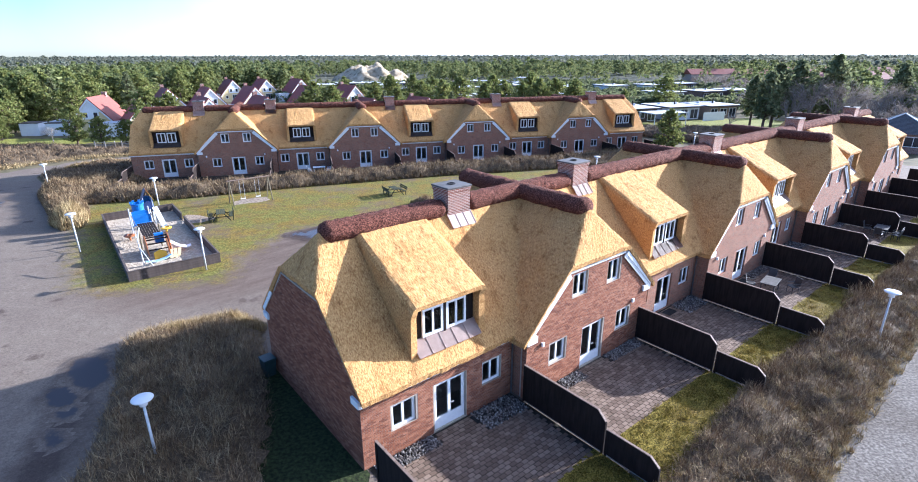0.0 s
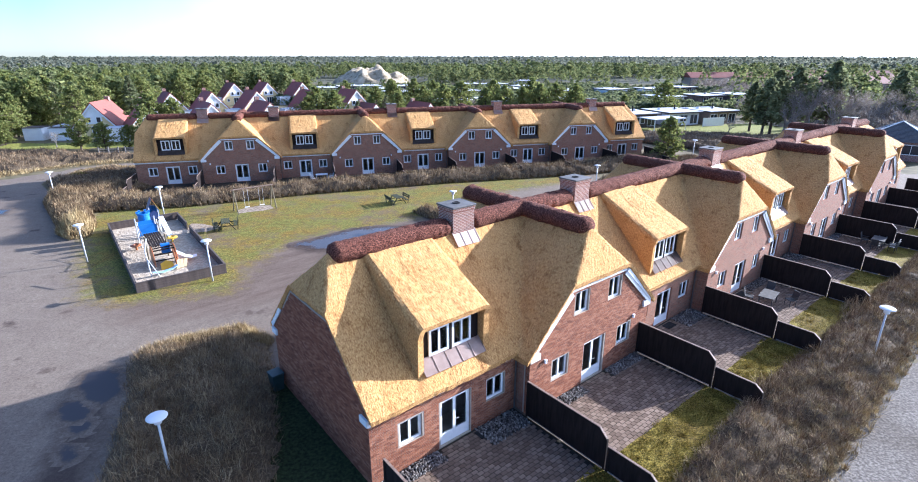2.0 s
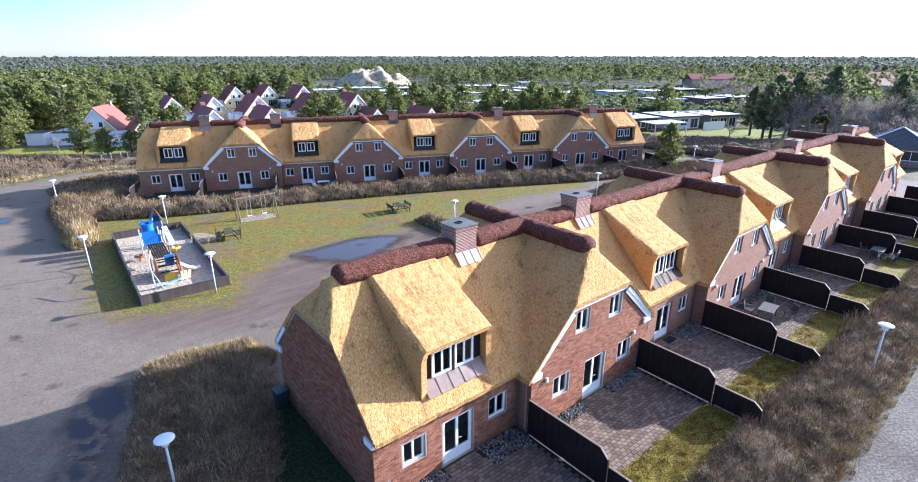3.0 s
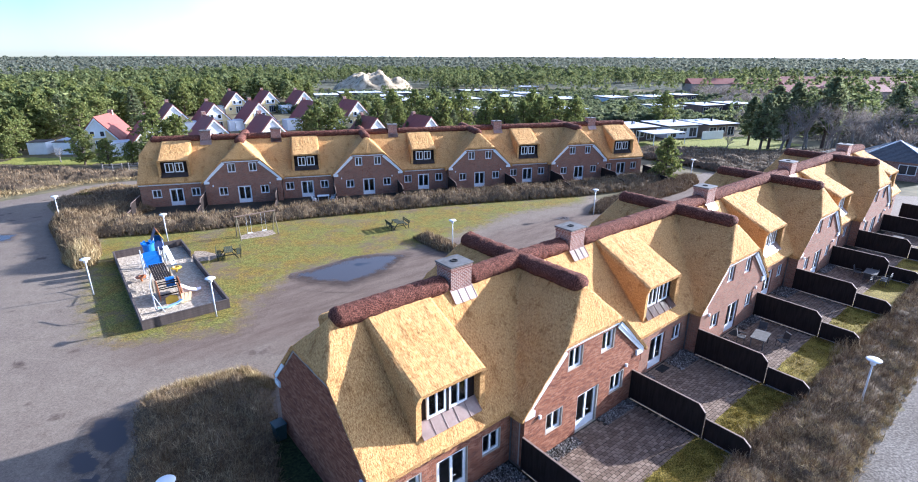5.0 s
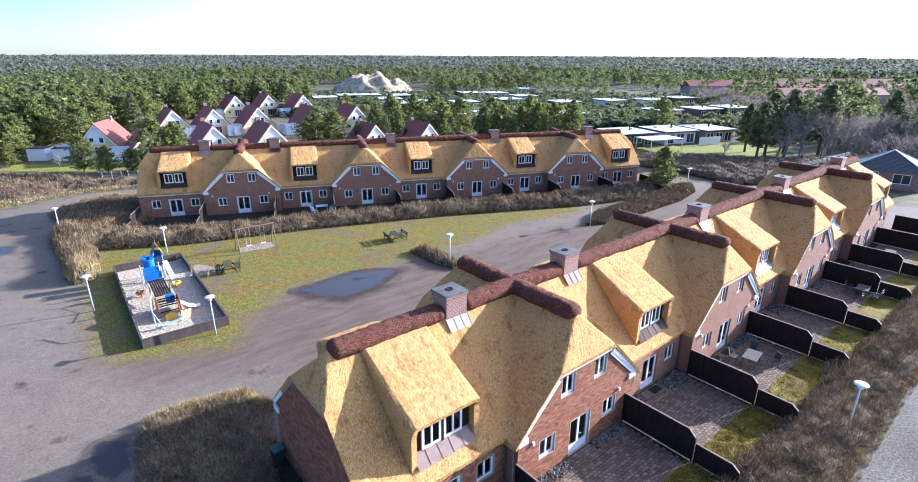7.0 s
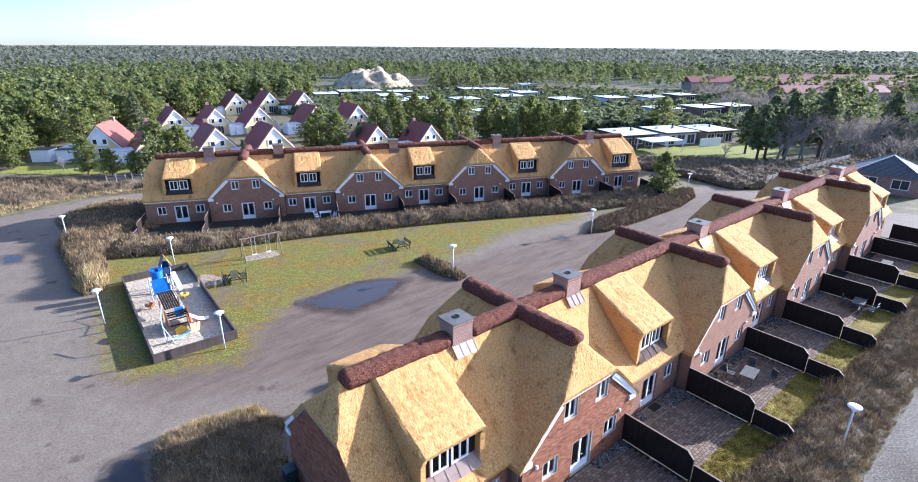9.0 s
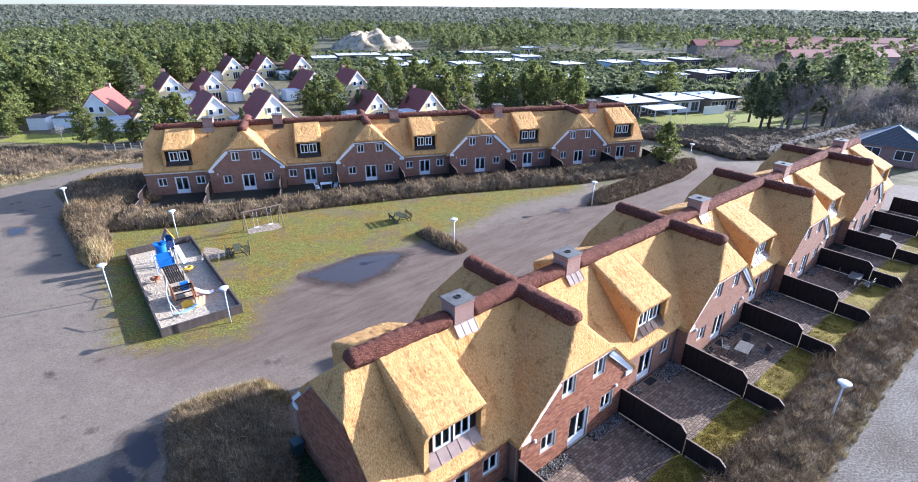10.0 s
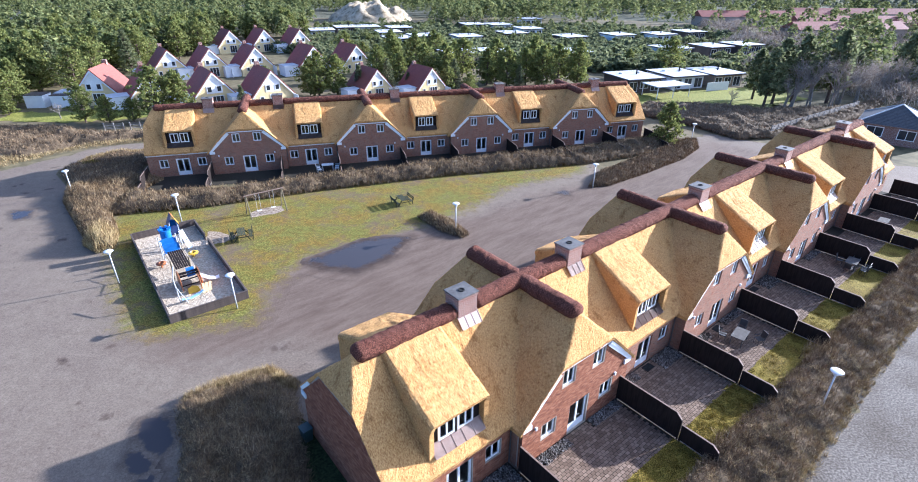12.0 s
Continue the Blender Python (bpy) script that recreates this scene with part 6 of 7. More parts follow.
carport = empty("carport", pose(43.0, 112.2, 0, 0, 0, 20), "open carport with a pale flat roof", "carport")
bm = bmesh.new()
box(bm, -4.2, 4.2, -2.2, 3.0, 2.35, 2.5)
part("roof", bm, FLAT_ROOF, carport)
for x in (-4, 0, 4):
    for y in (-2, 2.8):
        bm = bmesh.new()
        box(bm, x - .06, x + .06, y - .06, y + .06, 0, 2.35)
        part("post", bm, WHITE, carport)
screen = empty("garden_screen", pose(56.5, 118.6, 0, 0, 0, 20), "pale blue-white garden screen wall", "screen")
bm = bmesh.new()
box(bm, -3, 3, 0, 0.1, -0.05, 1.8)
part("panel", bm, PLASTER_WHITE, screen)
for outline, label in (([(35, 103), (58, 102), (72, 111), (68, 123), (52, 119), (36, 113)], "sunlit green lawn before the bungalows"), ([(-80, 88), (-66, 87.5), (-52, 92), (-54, 97), (-70, 95), (-80, 94)], "green lawn before the white sheds")):
    patch("lawn", outline, -0.012, MEADOW, label, "lawn", 0.8, 1.0)

# tiled building at the end of the near row
tb_house = empty("tiled_house", pose(68.3, 81.9, 0, 0, 0, -41), "single-storey brick house with a dark grey tiled pyramid roof", "house")
bm = bmesh.new()
box(bm, -4.3, 4.3, -4.3, 4.3, -0.1, 2.8)
wall_uv(bm)
# the darker chimney brick stands in for shade on this wall
part("wall", bm, CHIMNEY_BRICK, tb_house, "brick wall with tree shade painted in by darker brick")
for k in range(4):
    # each slope in overlapping courses
    bm = bmesh.new()
    n, last = 17, None
    for i in range(n):
        for f, lift in ((i / n, 0.06), ((i + 1) / n, 0.01)):
            w, z = 4.8 * (1 - f) + 0.01, 2.72 + 2.6 * f + lift
            row = [bm.verts.new((-w, -w, z)), bm.verts.new((w, -w, z))]
            if last:
                bm.faces.new((last[0], last[1], row[1], row[0]))
            last = row
    part("roof", bm, DARK_TILE, tb_house, "dark grey tiled roof slope", pose(0, 0, 0, 0, 0, 90 * k))
    bm = bmesh.new()
    beam(bm, (-4.8, -4.8, 2.80), (0, 0, 5.38), 0.22, 0.12)
    part("hip_cap", bm, METALGREY, tb_house, "pale hip tiles", pose(0, 0, 0, 0, 0, 90 * k))
for x in (-2.2, 1.8):
    small_window(tb_house, x, -4.31, 0.9, 2.2, 1.5, 2)

# slatted fence along the path
sf = empty("slatted_fence", pose(49.1, 82.1, 0, 0, 0, 35.2), "grey weathered slatted timber fence", "fence")
for k in range(17):
    bm = bmesh.new()
    box(bm, k * 2.0 - 0.06, k * 2.0 + 0.06, -0.06, 0.06, 0, 1.85)
    part("post", bm, GREYWOOD, sf)
    if k < 16:
        for j in range(7):
            bm = bmesh.new()
            box(bm, k * 2.0 + 0.07, k * 2.0 + 1.93, -0.02, 0.02, 0.2 + 0.24 * j, 0.33 + 0.24 * j)
            part("slat", bm, GREYWOOD, sf)
gate = empty("field_gate", pose(-57.4, 82.6, 0, 0, 0, 5), "weathered timber field gate", "gate", "field gates")
for j in range(4):
    bm = bmesh.new()
    beam(bm, (0, 0, 0.3 + 0.25 * j), (3.0, 0, 0.3 + 0.25 * j), 0.09, 0.05)
    part("rail", bm, GREYWOOD, gate)
for x in (0, 1.5, 3.0):
    bm = bmesh.new()
    box(bm, x - .06, x + .06, -.06, .06, 0, 1.25)
    part("post", bm, GREYWOOD, gate)
copy_thing(gate, pose(-53.6, 83.3, 0, 0, 0, 8))


# ---- trees ----
def tuft(verts, faces, p, r, rnd, n=5, up=0.3):
    """A clump of needle sprays round a point."""
    for _ in range(n):
        a, t = rnd.uniform(0, math.tau), rnd.uniform(-0.7, 1.2)
        d = Vector((math.cos(a) * math.cos(t), math.sin(a) * math.cos(t), math.sin(t) + up)).normalized()
        s = d.cross(Vector((rnd.uniform(-1, 1), rnd.uniform(-1, 1), rnd.uniform(-1, 1)))).normalized()
        l = r * rnd.uniform(0.6, 1.2)
        k = len(verts)
        verts += [p - d * l * 0.15, p - s * l * 0.26 + d * l * 0.5, p + d * l, p + s * l * 0.26 + d * l * 0.5]
        faces.append((k, k + 1, k + 2, k + 3))


def pine(name, seed, h, spread, base, mat, label, cone=0.0, clumps=190):
    rnd = random.Random(seed)
    t = empty(name, Matrix.Identity(4), label, "tree")
    bm = bmesh.new()
    lean = Vector((rnd.uniform(-.3, .3), rnd.uniform(-.3, .3), 0))
    pts = [Vector((0, 0, -0.1)), lean * 0.4 + Vector((0, 0, h * 0.35)), lean + Vector((0, 0, h * 0.7)), lean * 1.3 + Vector((0, 0, h * 0.95))]
    tube(bm, pts, [0.024 * h, 0.019 * h, 0.012 * h, 0.004 * h], 7)
    verts, faces = [], []
    boughs = 46 if cone < 0.5 else 60
    per = max(3, clumps // boughs)
    for i in range(boughs):
        f = (i + 0.5) / boughs
        z = h * (base + (0.96 - base) * f)
        prof = (1 - f) ** 0.8 * cone + (1 - cone) * math.sqrt(max(0.02, 1 - (1.75 * f - 0.62) ** 2)) * rnd.uniform(0.6, 1.12)
        l = spread * max(0.14, prof) * rnd.uniform(0.8, 1.1)
        a = i * 2.4 + rnd.uniform(-.4, .4)
        c = lean * (z / h) + Vector((0, 0, z - l * 0.12))
        tip = c + Vector((math.cos(a) * l, math.sin(a) * l, l * rnd.uniform(0.0, 0.45) * (1 - cone) - cone * l * 0.12))
        tube(bm, [c, (c + tip) / 2 + Vector((0, 0, 0.05 * l)), tip], [0.008 * h, 0.005 * h, 0.002 * h], 4, False)
        for k in range(per):
            u = rnd.uniform(0.35, 1.05)
            p = c.lerp(tip, u) + Vector((rnd.gauss(0, .16), rnd.gauss(0, .16), rnd.gauss(0.05, .13))) * (l * 0.75 + 0.3)
            tuft(verts, faces, p, h * 0.05 * (1.1 - 0.3 * cone) * rnd.uniform(0.8, 1.3), rnd)
    part("trunk", bm, BARK, t, "brown pine trunk with limbs")
    place("crown", grid_mesh("crown", verts, faces), mat, t, "dense crown of needle clumps")
    return t


def bare_tree(seed, h):
    rnd = random.Random(seed)
    t = empty("bare_tree", Matrix.Identity(4), "leafless grey broadleaf tree with fine twigs", "tree")
    bm = bmesh.new()
    vt, ft = [], []

    def grow(p, d, l, r, n):
        q = p + d * l
        mid = (p + q) / 2 + Vector((rnd.uniform(-.05, .05), rnd.uniform(-.05, .05), 0)) * l
        if n >= 2:
            tube(bm, [p, mid, q], [r, r * 0.85, r * 0.68], 5, False)
        else:
            s = d.cross(Vector((rnd.uniform(-1, 1), rnd.uniform(-1, 1), 0.1))).normalized() * r
            k = len(vt)
            vt.extend([p - s, p + s, q + s * 0.3, q - s * 0.3])
            ft.append((k, k + 1, k + 2, k + 3))
        if n == 0:
            return
        for _ in range(3 if n > 1 else 4):
            e = (d + Vector((rnd.gauss(0, .45), rnd.gauss(0, .45), rnd.gauss(0.05, .3)))).normalized()
            grow(p + d * l * rnd.uniform(0.6, 1.0), e, l * rnd.uniform(0.6, 0.8), r * 0.55, n - 1)
    for k in range(3):
        grow(Vector((rnd.uniform(-.4, .4), rnd.uniform(-.4, .4), -0.1)), Vector((rnd.gauss(0, .14), rnd.gauss(0, .14), 1)).normalized(), h * 0.36, 0.018 * h, 5)
    part("trunk", bm, GREYBARK, t, "grey branching trunk")
    place("crown", grid_mesh("crown", vt, ft), GREYTWIGS, t, "fine bare twigs")
    return t


PINES = [pine("pine_tree", 3 + k, 8.5, 2.9 + 0.3 * k, 0.08, NEEDLES, "bushy green mountain pine tree", 0.0, 740) for k in range(4)]
SPRUCES = [pine("spruce_tree", 20 + k, 8.0, 2.3, 0.06, NEEDLES_BLUE, "conical green spruce among the houses", 0.85, 700) for k in range(2)]
TALL = [pine("pine_tree", 30 + k, 13.0, 3.4, 0.22, NEEDLES_BLUE, "tall dark pine with a ragged crown", 0.2, 740) for k in range(2)]
BARE = [bare_tree(50 + k, 10.0) for k in range(2)]
used = set()


def plant(kind, x, y, h, rnd=random.Random(9)):
    t = kind[int(x * 7 + y * 3) % len(kind)]
    size = {id(PINES): 8.5, id(SPRUCES): 8.0, id(TALL): 13.0, id(BARE): 10.0}[id(kind)]
    s = h / size
    m = Matrix.Translation((x, y, 0)) @ Matrix.Rotation(rnd.uniform(0, 6.28), 4, 'Z') @ Matrix.Diagonal((s, s, s, 1))
    if t.name not in used:
        used.add(t.name)
        t.matrix_basis = m
        return t
    c = copy_thing(t, Matrix.Identity(4))
    c.matrix_basis = m
    return c


for x, y, h in ((-63.8, 87.8, 6.3), (-51.5, 89, 9.0), (-48.6, 90.5, 8.2), (-59.5, 87.5, 4.6), (-56, 88.5, 4), (-29, 108, 9.0), (-25.5, 109, 8.3), (-31.5, 110.5, 7), (-3, 114, 5.4), (5.7, 123, 8.0), (10, 121, 8.6), (14.5, 123, 8.2), (18, 121, 8.8), (22, 124, 9), (26, 122, 8.5), (8, 128, 9.5), (17, 130, 9.8), (-14, 122, 7), (-4, 128, 8.5), (0, 133, 9), (-9, 131, 8), (-20, 128, 8), (-17, 137, 9), (-12, 143, 9), (-34, 122, 6), (-43, 118, 4.5), (-80, 92, 4.5), (-84, 98, 7), (-89, 103, 8), (-96, 96, 8.5), (-92, 88, 6), (-82, 76, 5), (-100, 80, 8), (1.5, 111, 4.6), (-33, 156, 8), (-20, 156, 8.5), (22, 142, 7), (30, 141, 8), (-2, 146, 7), (-8, 162, 8), (30.6, 76.9, 6.6)):
    plant(PINES, x, y, h)
for x, y, h in ((-15.9, 114.8, 7.0), (-21.3, 110.6, 6.2), (-11.5, 113.5, 4.4), (-1.5, 117.5, 6.6), (-40.5, 97.5, 4.6), (12.5, 117.5, 5.5), (-6.5, 113, 4)):
    plant(SPRUCES, x, y, h)
for x, y, h in ((58.7, 103, 11.0), (62, 106, 12.4), (67, 108, 13), (73.5, 107, 14), (86, 119, 8.5), (99.5, 123, 12), (108, 122, 12), (116, 121, 13), (60, 110, 10)):
    plant(TALL, x, y, h)
for x, y, h in ((64.5, 103.5, 10), (68, 104, 11), (71.5, 102.5, 10), (75, 106, 11), (62, 101.5, 7), (80, 108, 9), (3, 141, 5), (8, 144, 5), (88, 112, 9), (94, 115, 9), (-69.5, 90, 3.0), (53, 104.5, 3.4)):
    plant(BARE, x, y, h)

# woodland: single trees in front, joined ones behind
CLEAR = [(-58, 100, 27), (-60, 130, 22), (-60, 152, 20), (-61, 174, 17), (-34, 138, 14), (-30, 110, 18), (-28, 148, 9), (-8, 118, 10), (50, 120, 20), (66, 112, 12), (80, 172, 19), (50, 198, 17), (33, 157, 9), (5, 154, 13), (-36, 222, 17), (-4, 195, 14), (11, 238, 13), (34, 268, 9), (-22, 205, 10), (24, 214, 12), (82, 210, 15), (0, 60, 88), (-52, 211, 9), (-47, 284, 34), (62, 150, 12), (44, 172, 10), (15, 172, 10)]


def clear(x, y, extra=0.0):
    return all((x - a) ** 2 + (y - b) ** 2 > (r + extra) ** 2 for a, b, r in CLEAR)


rnd = random.Random(77)
made = 0
while made < 150:
    a, d = rnd.uniform(-0.75, 0.62), rnd.uniform(105, 235)
    x, y = math.sin(a) * d, math.cos(a) * d
    belt = -60 < x < 108 and 140 < y < 250
    if not clear(x, y) or (belt and rnd.random() < 0.7) or (x > 60 and y < 330):
        continue
    made += 1
    plant(PINES if rnd.random() < 0.8 else SPRUCES, x, y, rnd.uniform(3.0, 5.5) if belt else rnd.uniform(7.0, 11.0))


HOMES = [(39.5, 116.5), (50.5, 120.5), (60.5, 123.0)] + [q[:2] for q in more]


def beside(x, y):
    """Free of bungalows, the village and the sunny lawn."""
    if inside([(33, 100), (60, 99), (76, 111), (70, 126), (33, 126)], x, y):
        return False
    return all((x - a + 1.5) ** 2 + (y - b - 4) ** 2 > 49 for a, b in HOMES) and all((x - a) ** 2 + (y - b) ** 2 > r * r for a, b, r in CLEAR if r > 17 and b < 160)


def woodland(name, count, d0, d1, a0, a1, mat, label, pieces, seed, low=0.0):
    """Many joined conifers: each a ragged heap of sprays."""
    r = random.Random(seed)
    verts, faces = [], []
    n = 0
    while n < count:
        d = d0 * (d1 / d0) ** r.random()
        a = r.uniform(a0, a1)
        x, y = math.sin(a) * d, math.cos(a) * d
        belt = -60 < x < 108 and 140 < y < 255
        if not (clear(x, y, 3) if not low or mat is GREYTWIGS else beside(x, y)) or (belt and not low and r.random() < 0.6) or (low and not belt and mat is not GREYTWIGS) or (mat is GREYTWIGS and (x < 74 or math.hypot(x - 72, y - 85) < 22)) or (mat is not GREYTWIGS and x > 70 and y < 330 and r.random() < 0.75):
            continue
        n += 1
        h = (low or (0.5 if belt else 1.0)) * r.uniform(5.5, 10.0) * (1.0 + 0.25 * noise.noise((x * 0.01, y * 0.01, 0)))
        w = h * r.uniform(0.26, 0.42) * (3 if low else 1) * (1 + d / 1500)
        for k in range(pieces):
            f = r.random() ** 0.7
            z = h * ((0.05 if low else 0.3) + (0.9 if low else 0.67) * f)
            rr = w * (1.05 - f) ** 0.6
            b = r.uniform(0, math.tau)
            p = Vector((x + math.cos(b) * rr * 0.75, y + math.sin(b) * rr * 0.75, z))
            s = w * r.uniform(0.6, 1.1) / math.sqrt(pieces) * 1.7
            q = Euler((r.uniform(-.9, .9), r.uniform(-.9, .9), r.uniform(0, 6.3))).to_matrix()
            i = len(verts)
            if mat is GREYTWIGS:
                verts += [p + q @ Vector((-s * .1, 0, -s)), p + q @ Vector((s * .1, 0, -s)), p + q @ Vector((s * .05, s * .1, s)), p + q @ Vector((-s * .03, s * .1, s))]
                faces.append((i, i + 1, i + 2, i + 3))
                continue
            verts += [p + q @ Vector((-s, -s * .5, 0)), p + q @ Vector((s, -s * .4, 0)), p + q @ Vector((s * .6, s * .6, s * .25)), p + q @ Vector((-s * .1, s, -s * .2))]
            faces.append((i, i + 1, i + 2, i + 3))
    tagged(place(name, grid_mesh(name, verts, faces), mat), label, "woodland", kind="stuff")


woodland("woodland", 3000, 150, 520, -0.85, 0.85, WOODNEEDLES, "dense green conifer woodland", 70, 5)
woodland("woodland", 5200, 420, 2200, -0.85, 0.85, HAZYNEEDLES, "distant conifer woodland reaching the horizon, haze painted into its colour", 24, 6)
woodland("shrubs", 2600, 118, 300, -0.45, 0.60, NEEDLES_BLUE, "low dark heath shrubs between the bungalows", 40, 7, 0.28)
# the pale grey twigs of the bare wood also stand in for haze
woodland("bare_wood", 700, 120, 360, 0.40, 0.85, GREYTWIGS, "grey-brown leafless wood by the town, haze included in the grey", 120, 8, 0.5)
bm = bmesh.new()
bmesh.ops.create_grid(bm, x_segments=150, y_segments=120, size=1.0, matrix=Matrix.Diagonal((1500, 1150, 1, 1)))
for v in bm.verts:
    x, y = v.co.x, v.co.y + 1330
    v.co.z = (3.4 + 1.6 * noise.noise((x * 0.02, y * 0.02, 0))) * min(1, max(0, (math.hypot(x, y) - 300) / 60)) - 0.8
part_floor = part("woodland_floor", bm, HAZYNEEDLES, None, m=pose(0, 1330, 0))
tagged(part_floor, "woodland undergrowth with haze painted into its colour", "woodland", kind="stuff")

# sand dune
bm = bmesh.new()
bmesh.ops.create_grid(bm, x_segments=64, y_segments=48, size=34)
for v in bm.verts:
    x, y = v.co.x, v.co.y
    f = max(0, 1 - math.hypot(x / 21, y / 18) ** 1.7)
    v.co.z = 9.5 * f ** 0.5 * (0.85 + 0.45 * noise.noise((x * 0.16, y * 0.16, 0))) + 2.2 * noise.noise((x * 0.5, y * 0.5, 1)) * f - 0.3
DUNE = speckled("dune_sand", [(0.35, (0.20, 0.16, 0.095)), (0.5, (0.44, 0.35, 0.235)), (0.7, (0.60, 0.50, 0.36))], 0.5, 0.95, 0.12, (0.45, 0.42, 0.3))
tagged(part("sand_dune", bm, DUNE, None, m=pose(-47, 292, 0), smooth=True), "bare pale sand dune above the trees", "dune", kind="structure")

# long brick buildings of the town in the distance
for x, y, a, l in ((150, 215, 8, 46), (175, 245, 5, 60), (205, 225, 12, 40), (150, 275, 4, 70), (215, 300, 0, 80)):
    b = empty("long_brick_building", pose(x, y, 0, 0, 0, a), "long low brick building with a grey roof in the distance", "building", "distant town buildings")
    bm = bmesh.new()
    box(bm, -l / 2, l / 2, 0, 10, -0.1, 4.2)
    part("wall", bm, CHIMNEY_BRICK, b)
    bm = bmesh.new()
    vs = [bm.verts.new(v) for v in ((-l / 2 - .4, -.5, 4.1), (l / 2 + .4, -.5, 4.1), (l / 2 + .4, 10.5, 4.1), (-l / 2 - .4, 10.5, 4.1), (-l / 2 - .4, 5, 6.6), (l / 2 + .4, 5, 6.6))]
    for f in ((0, 1, 5, 4), (2, 3, 4, 5), (0, 4, 3), (1, 2, 5), (3, 2, 1, 0)):
        bm.faces.new([vs[i] for i in f])
    part("roof", bm, ROOF_TILE, b)
    for k in range(int(l / 6)):
        small_window(b, -l / 2 + 3 + k * 6, -0.01, 1.2, 2.4, 1.6, 2)


# ---- patio pavers, one by one near the camera ----
bm = bmesh.new()
box(bm, -0.129, 0.129, -0.081, 0.081, -0.03, 0.0, 0.008)
PAVER_MESH = bpy.data.meshes.new("paver")
bm.to_mesh(PAVER_MESH)
bm.free()
PAVER_MESH.materials.append(PAVER)
pv = [tuple(v.co) for v in PAVER_MESH.vertices]
pf = [tuple(p.vertices) for p in PAVER_MESH.polygons]
rnd = random.Random(4)
for i in range(9):
    d = i % 2 == 0
    v0 = 0.0 if d else VG
    a, b = max(bounds[i] + 0.12, 0.3), bounds[i + 1] - 0.12
    c = DORMERS[i // 2] if d else GABLES[i // 2]
    pav = empty("paving", NEAR, "brownish concrete block paving of the patio", "paving", kind="structure")
    verts, faces = [], []
    n = single = 0
    row = 0
    v = 4.66
    while v > v0 + 0.1:
        u = a + 0.14 + (0.14 if row % 2 else 0)
        while u < b - 0.1:
            # cobble strips along the wall stay unpaved
            if not (v < v0 + (1.25 if d and u > c else 0.72) and abs(u - c) > 1.0):
                m = pose(u + rnd.uniform(-.006, .006), -v + rnd.uniform(-.006, .006), 0.016 + rnd.uniform(-.005, .005), rnd.uniform(-.8, .8), rnd.uniform(-.8, .8), rnd.uniform(-1, 1))
                if i in (0, 1) and single < 300:
                    single += 1
                    place("paver", PAVER_MESH, None, pav, "", m)
                else:
                    k = len(verts)
                    verts += [m @ Vector(q) for q in pv]
                    faces += [tuple(t + k for t in f) for f in pf]
            u += 0.28
        v -= 0.186
        row += 1
    if verts:
        ob = place("pavers", grid_mesh("pavers", verts, faces), PAVER, pav)
        ob["kind"] = "stuff"


# ---- bricks of the nearest walls, one by one at the corner ----
def piece_material(name, stops):
    """Each brick takes its own tone, fired darker here and there."""
    m, nt, b = material(name, 0.9)
    o = nt.nodes.new("ShaderNodeObjectInfo")
    g = nt.nodes.new("ShaderNodeNewGeometry")
    add = nt.nodes.new("ShaderNodeMath")
    add.operation = 'ADD'
    nt.links.new(o.outputs["Random"], add.inputs[0]), nt.links.new(g.outputs["Random Per Island"], add.inputs[1])
    fr = nt.nodes.new("ShaderNodeMath")
    fr.operation = 'FRACT'
    nt.links.new(add.outputs[0], fr.inputs[0])
    col = ramp(nt, fr.outputs[0], stops)
    n = noise_of(nt, coords(nt), 30.0)
    nt.links.new(mix(nt, ramp(nt, n, [(0.35, (0, 0, 0)), (0.7, (0.6,) * 3)]), col, mix(nt, 1.0, col, (0.68, 0.62, 0.62), 'MULTIPLY')), b.inputs["Base Color"])
    bump(nt, b, n, 0.5, 0.003)
    return m


FACING_BRICK = piece_material("facing_brick", [(0.0, (0.155, 0.059, 0.035)), (0.25, (0.225, 0.087, 0.047)), (0.7, (0.29, 0.122, 0.065)), (1.0, (0.36, 0.168, 0.095))])
MORTAR = speckled("lime_mortar", [(0.3, (0.30, 0.25, 0.20)), (0.7, (0.42, 0.36, 0.29))], 14.0, 0.95, 0.8, (0.6, 0.58, 0.56))


def brick_mesh(length):
    bm = bmesh.new()
    box(bm, -length / 2, length / 2, -0.012, 0.003, -0.0255, 0.0255)
    bmesh.ops.delete(bm, geom=[f for f in bm.faces if f.calc_center_median().y > 0.002], context='FACES')
    me = bpy.data.meshes.new("brick")
    bm.to_mesh(me)
    bm.free()
    me.materials.append(FACING_BRICK)
    return me


WHOLE, HALF = brick_mesh(0.222), brick_mesh(0.102)


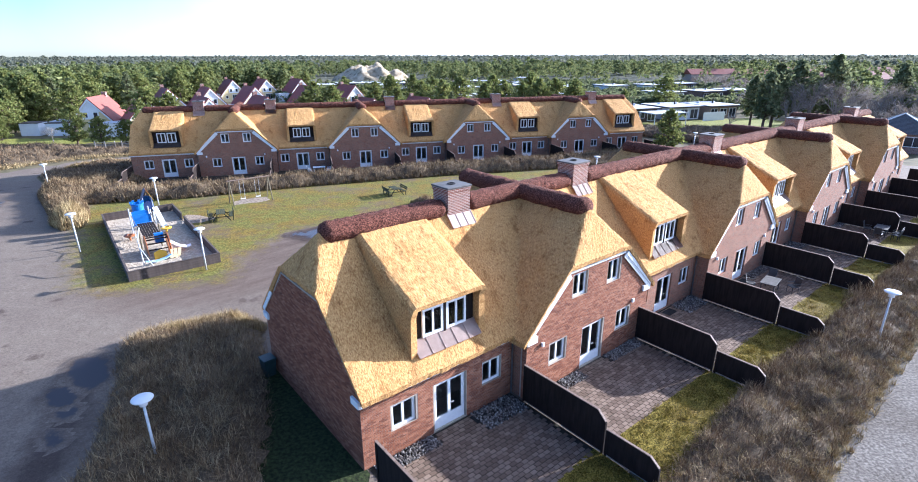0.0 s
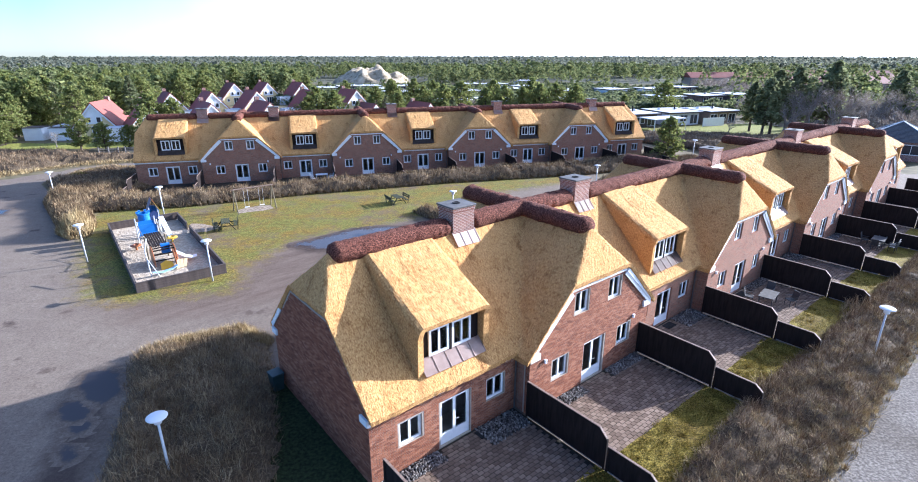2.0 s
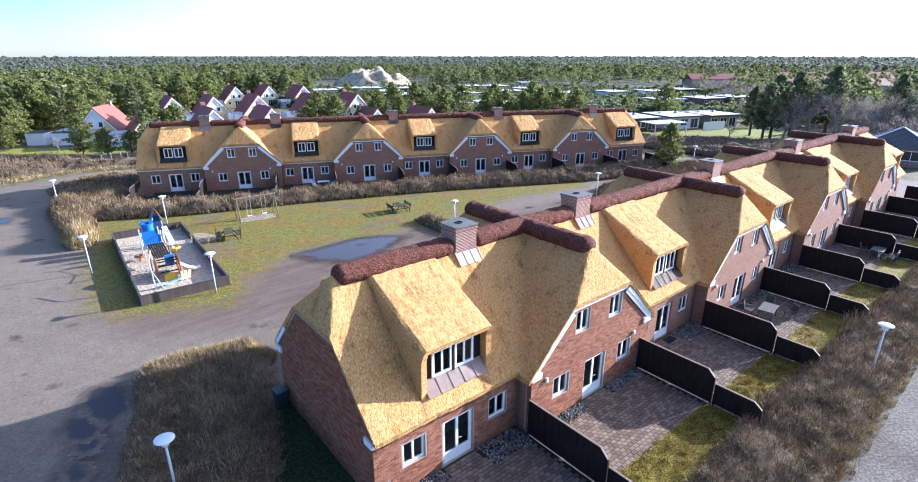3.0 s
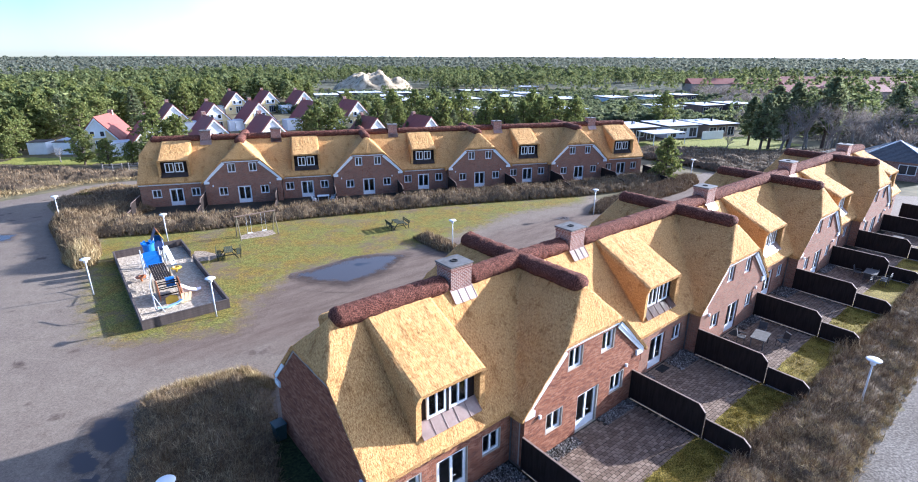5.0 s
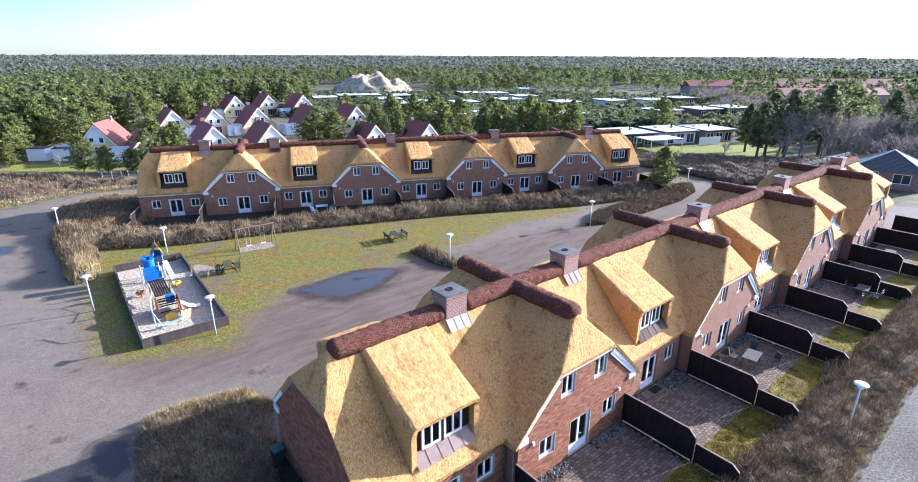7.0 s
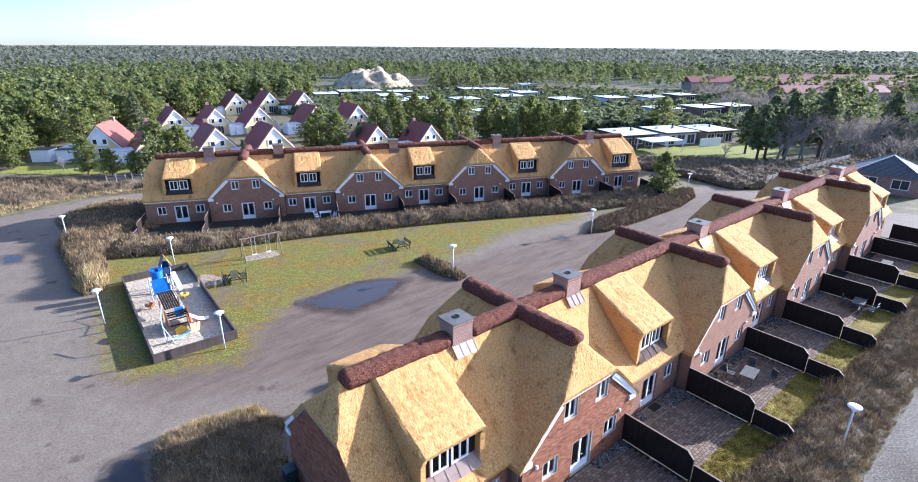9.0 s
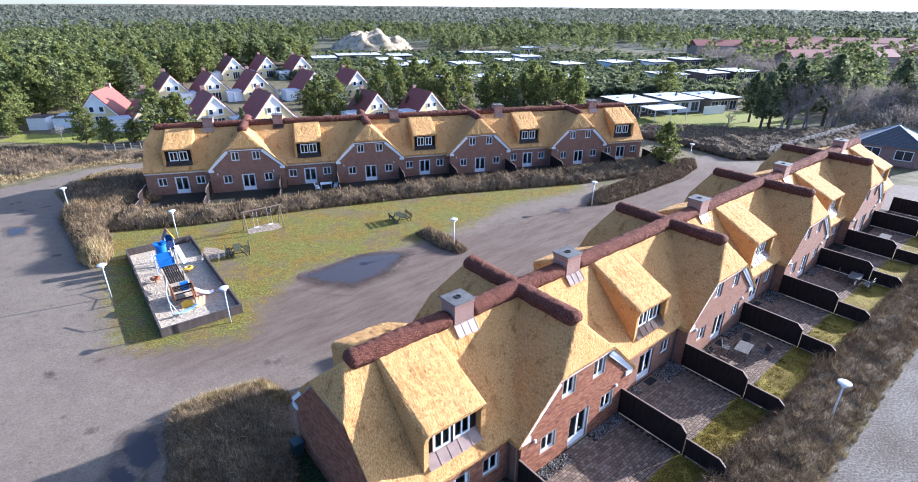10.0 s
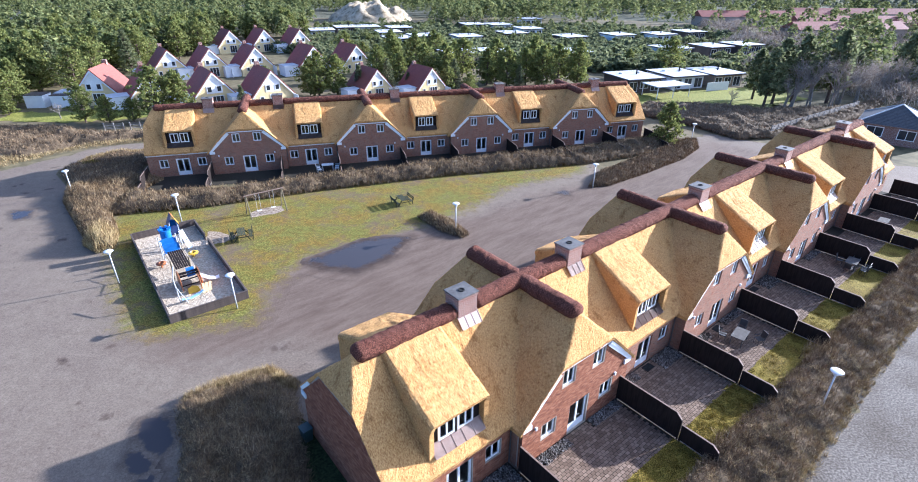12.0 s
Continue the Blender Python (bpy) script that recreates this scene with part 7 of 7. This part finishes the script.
def lay_bricks(key, u0, u1, top, spot, near):
    """Running bond on one wall; top(u) bounds it, spot(u, z) places a brick, near(u) picks those laid as single objects."""
    wall, holes = NEAR_WALLS[key]
    slot = wall.material_slots[0]
    slot.link, slot.material = 'OBJECT', MORTAR
    rnd = random.Random(len(key))
    verts, faces, single = [], [], 0

    def fits(a, b, z):
        if a < u0 - 0.001 or b > u1 + 0.001 or z + 0.03 > min(top(a), top(b)):
            return False
        return not any(a < h[1] and b > h[0] and z - 0.03 < h[3] and z + 0.03 > h[2] for h in holes)
    row, z = 0, 0.03
    while z < 6:
        u = u0 - (0.12 if row % 2 else 0.0)
        while u < u1:
            if fits(u, u + 0.228, z):
                todo = [(WHOLE, u + 0.114)]
            else:
                todo = [(HALF, c) for c in (u + 0.054, u + 0.174) if fits(c - 0.054, c + 0.054, z)]
            for me, c in todo:
                m = spot(c, z) @ pose(0, rnd.uniform(-0.002, 0.002), 0, rnd.uniform(-.5, .5), rnd.uniform(-.4, .4), rnd.uniform(-.5, .5))
                if single < 300 and near(c):
                    single += 1
                    place("brick", me, None, wall, "", m)
                else:
                    k = len(verts)
                    verts += [m @ v.co for v in me.vertices]
                    faces += [tuple(i + k for i in p.vertices) for p in me.polygons]
            u += 0.24
        z += 0.067
        row += 1
    rest = place("bricks", grid_mesh("bricks", verts, faces), FACING_BRICK, wall)
    rest["kind"] = "stuff"


lay_bricks("end", 0.0, 2 * RIDGE, lambda y: min(3.08 + min(y, 2 * RIDGE - y), END_Z - 0.18), lambda y, z: pose(0, y, z, 0, 0, -90), lambda y: y < 2.2)
lay_bricks("garden", 0.0, GABLES[0] - HALF_G, lambda x: 2.64, lambda x, z: pose(x, 0, z), lambda x: x < 2.4)
lay_bricks("gable", GABLES[0] - HALF_G, GABLES[0] + HALF_G, lambda x: min(2.9 + HALF_G - abs(x - GABLES[0]), KNEE_Z - 0.28), lambda x, z: pose(x, -VG, z), lambda x: x < GABLES[0] - 2.6)
lay_bricks("gable", 0.0, 0.32, lambda u: 2.95, lambda u, z: pose(GABLES[0] - HALF_G, u - VG, z, 0, 0, -90), lambda u: False)
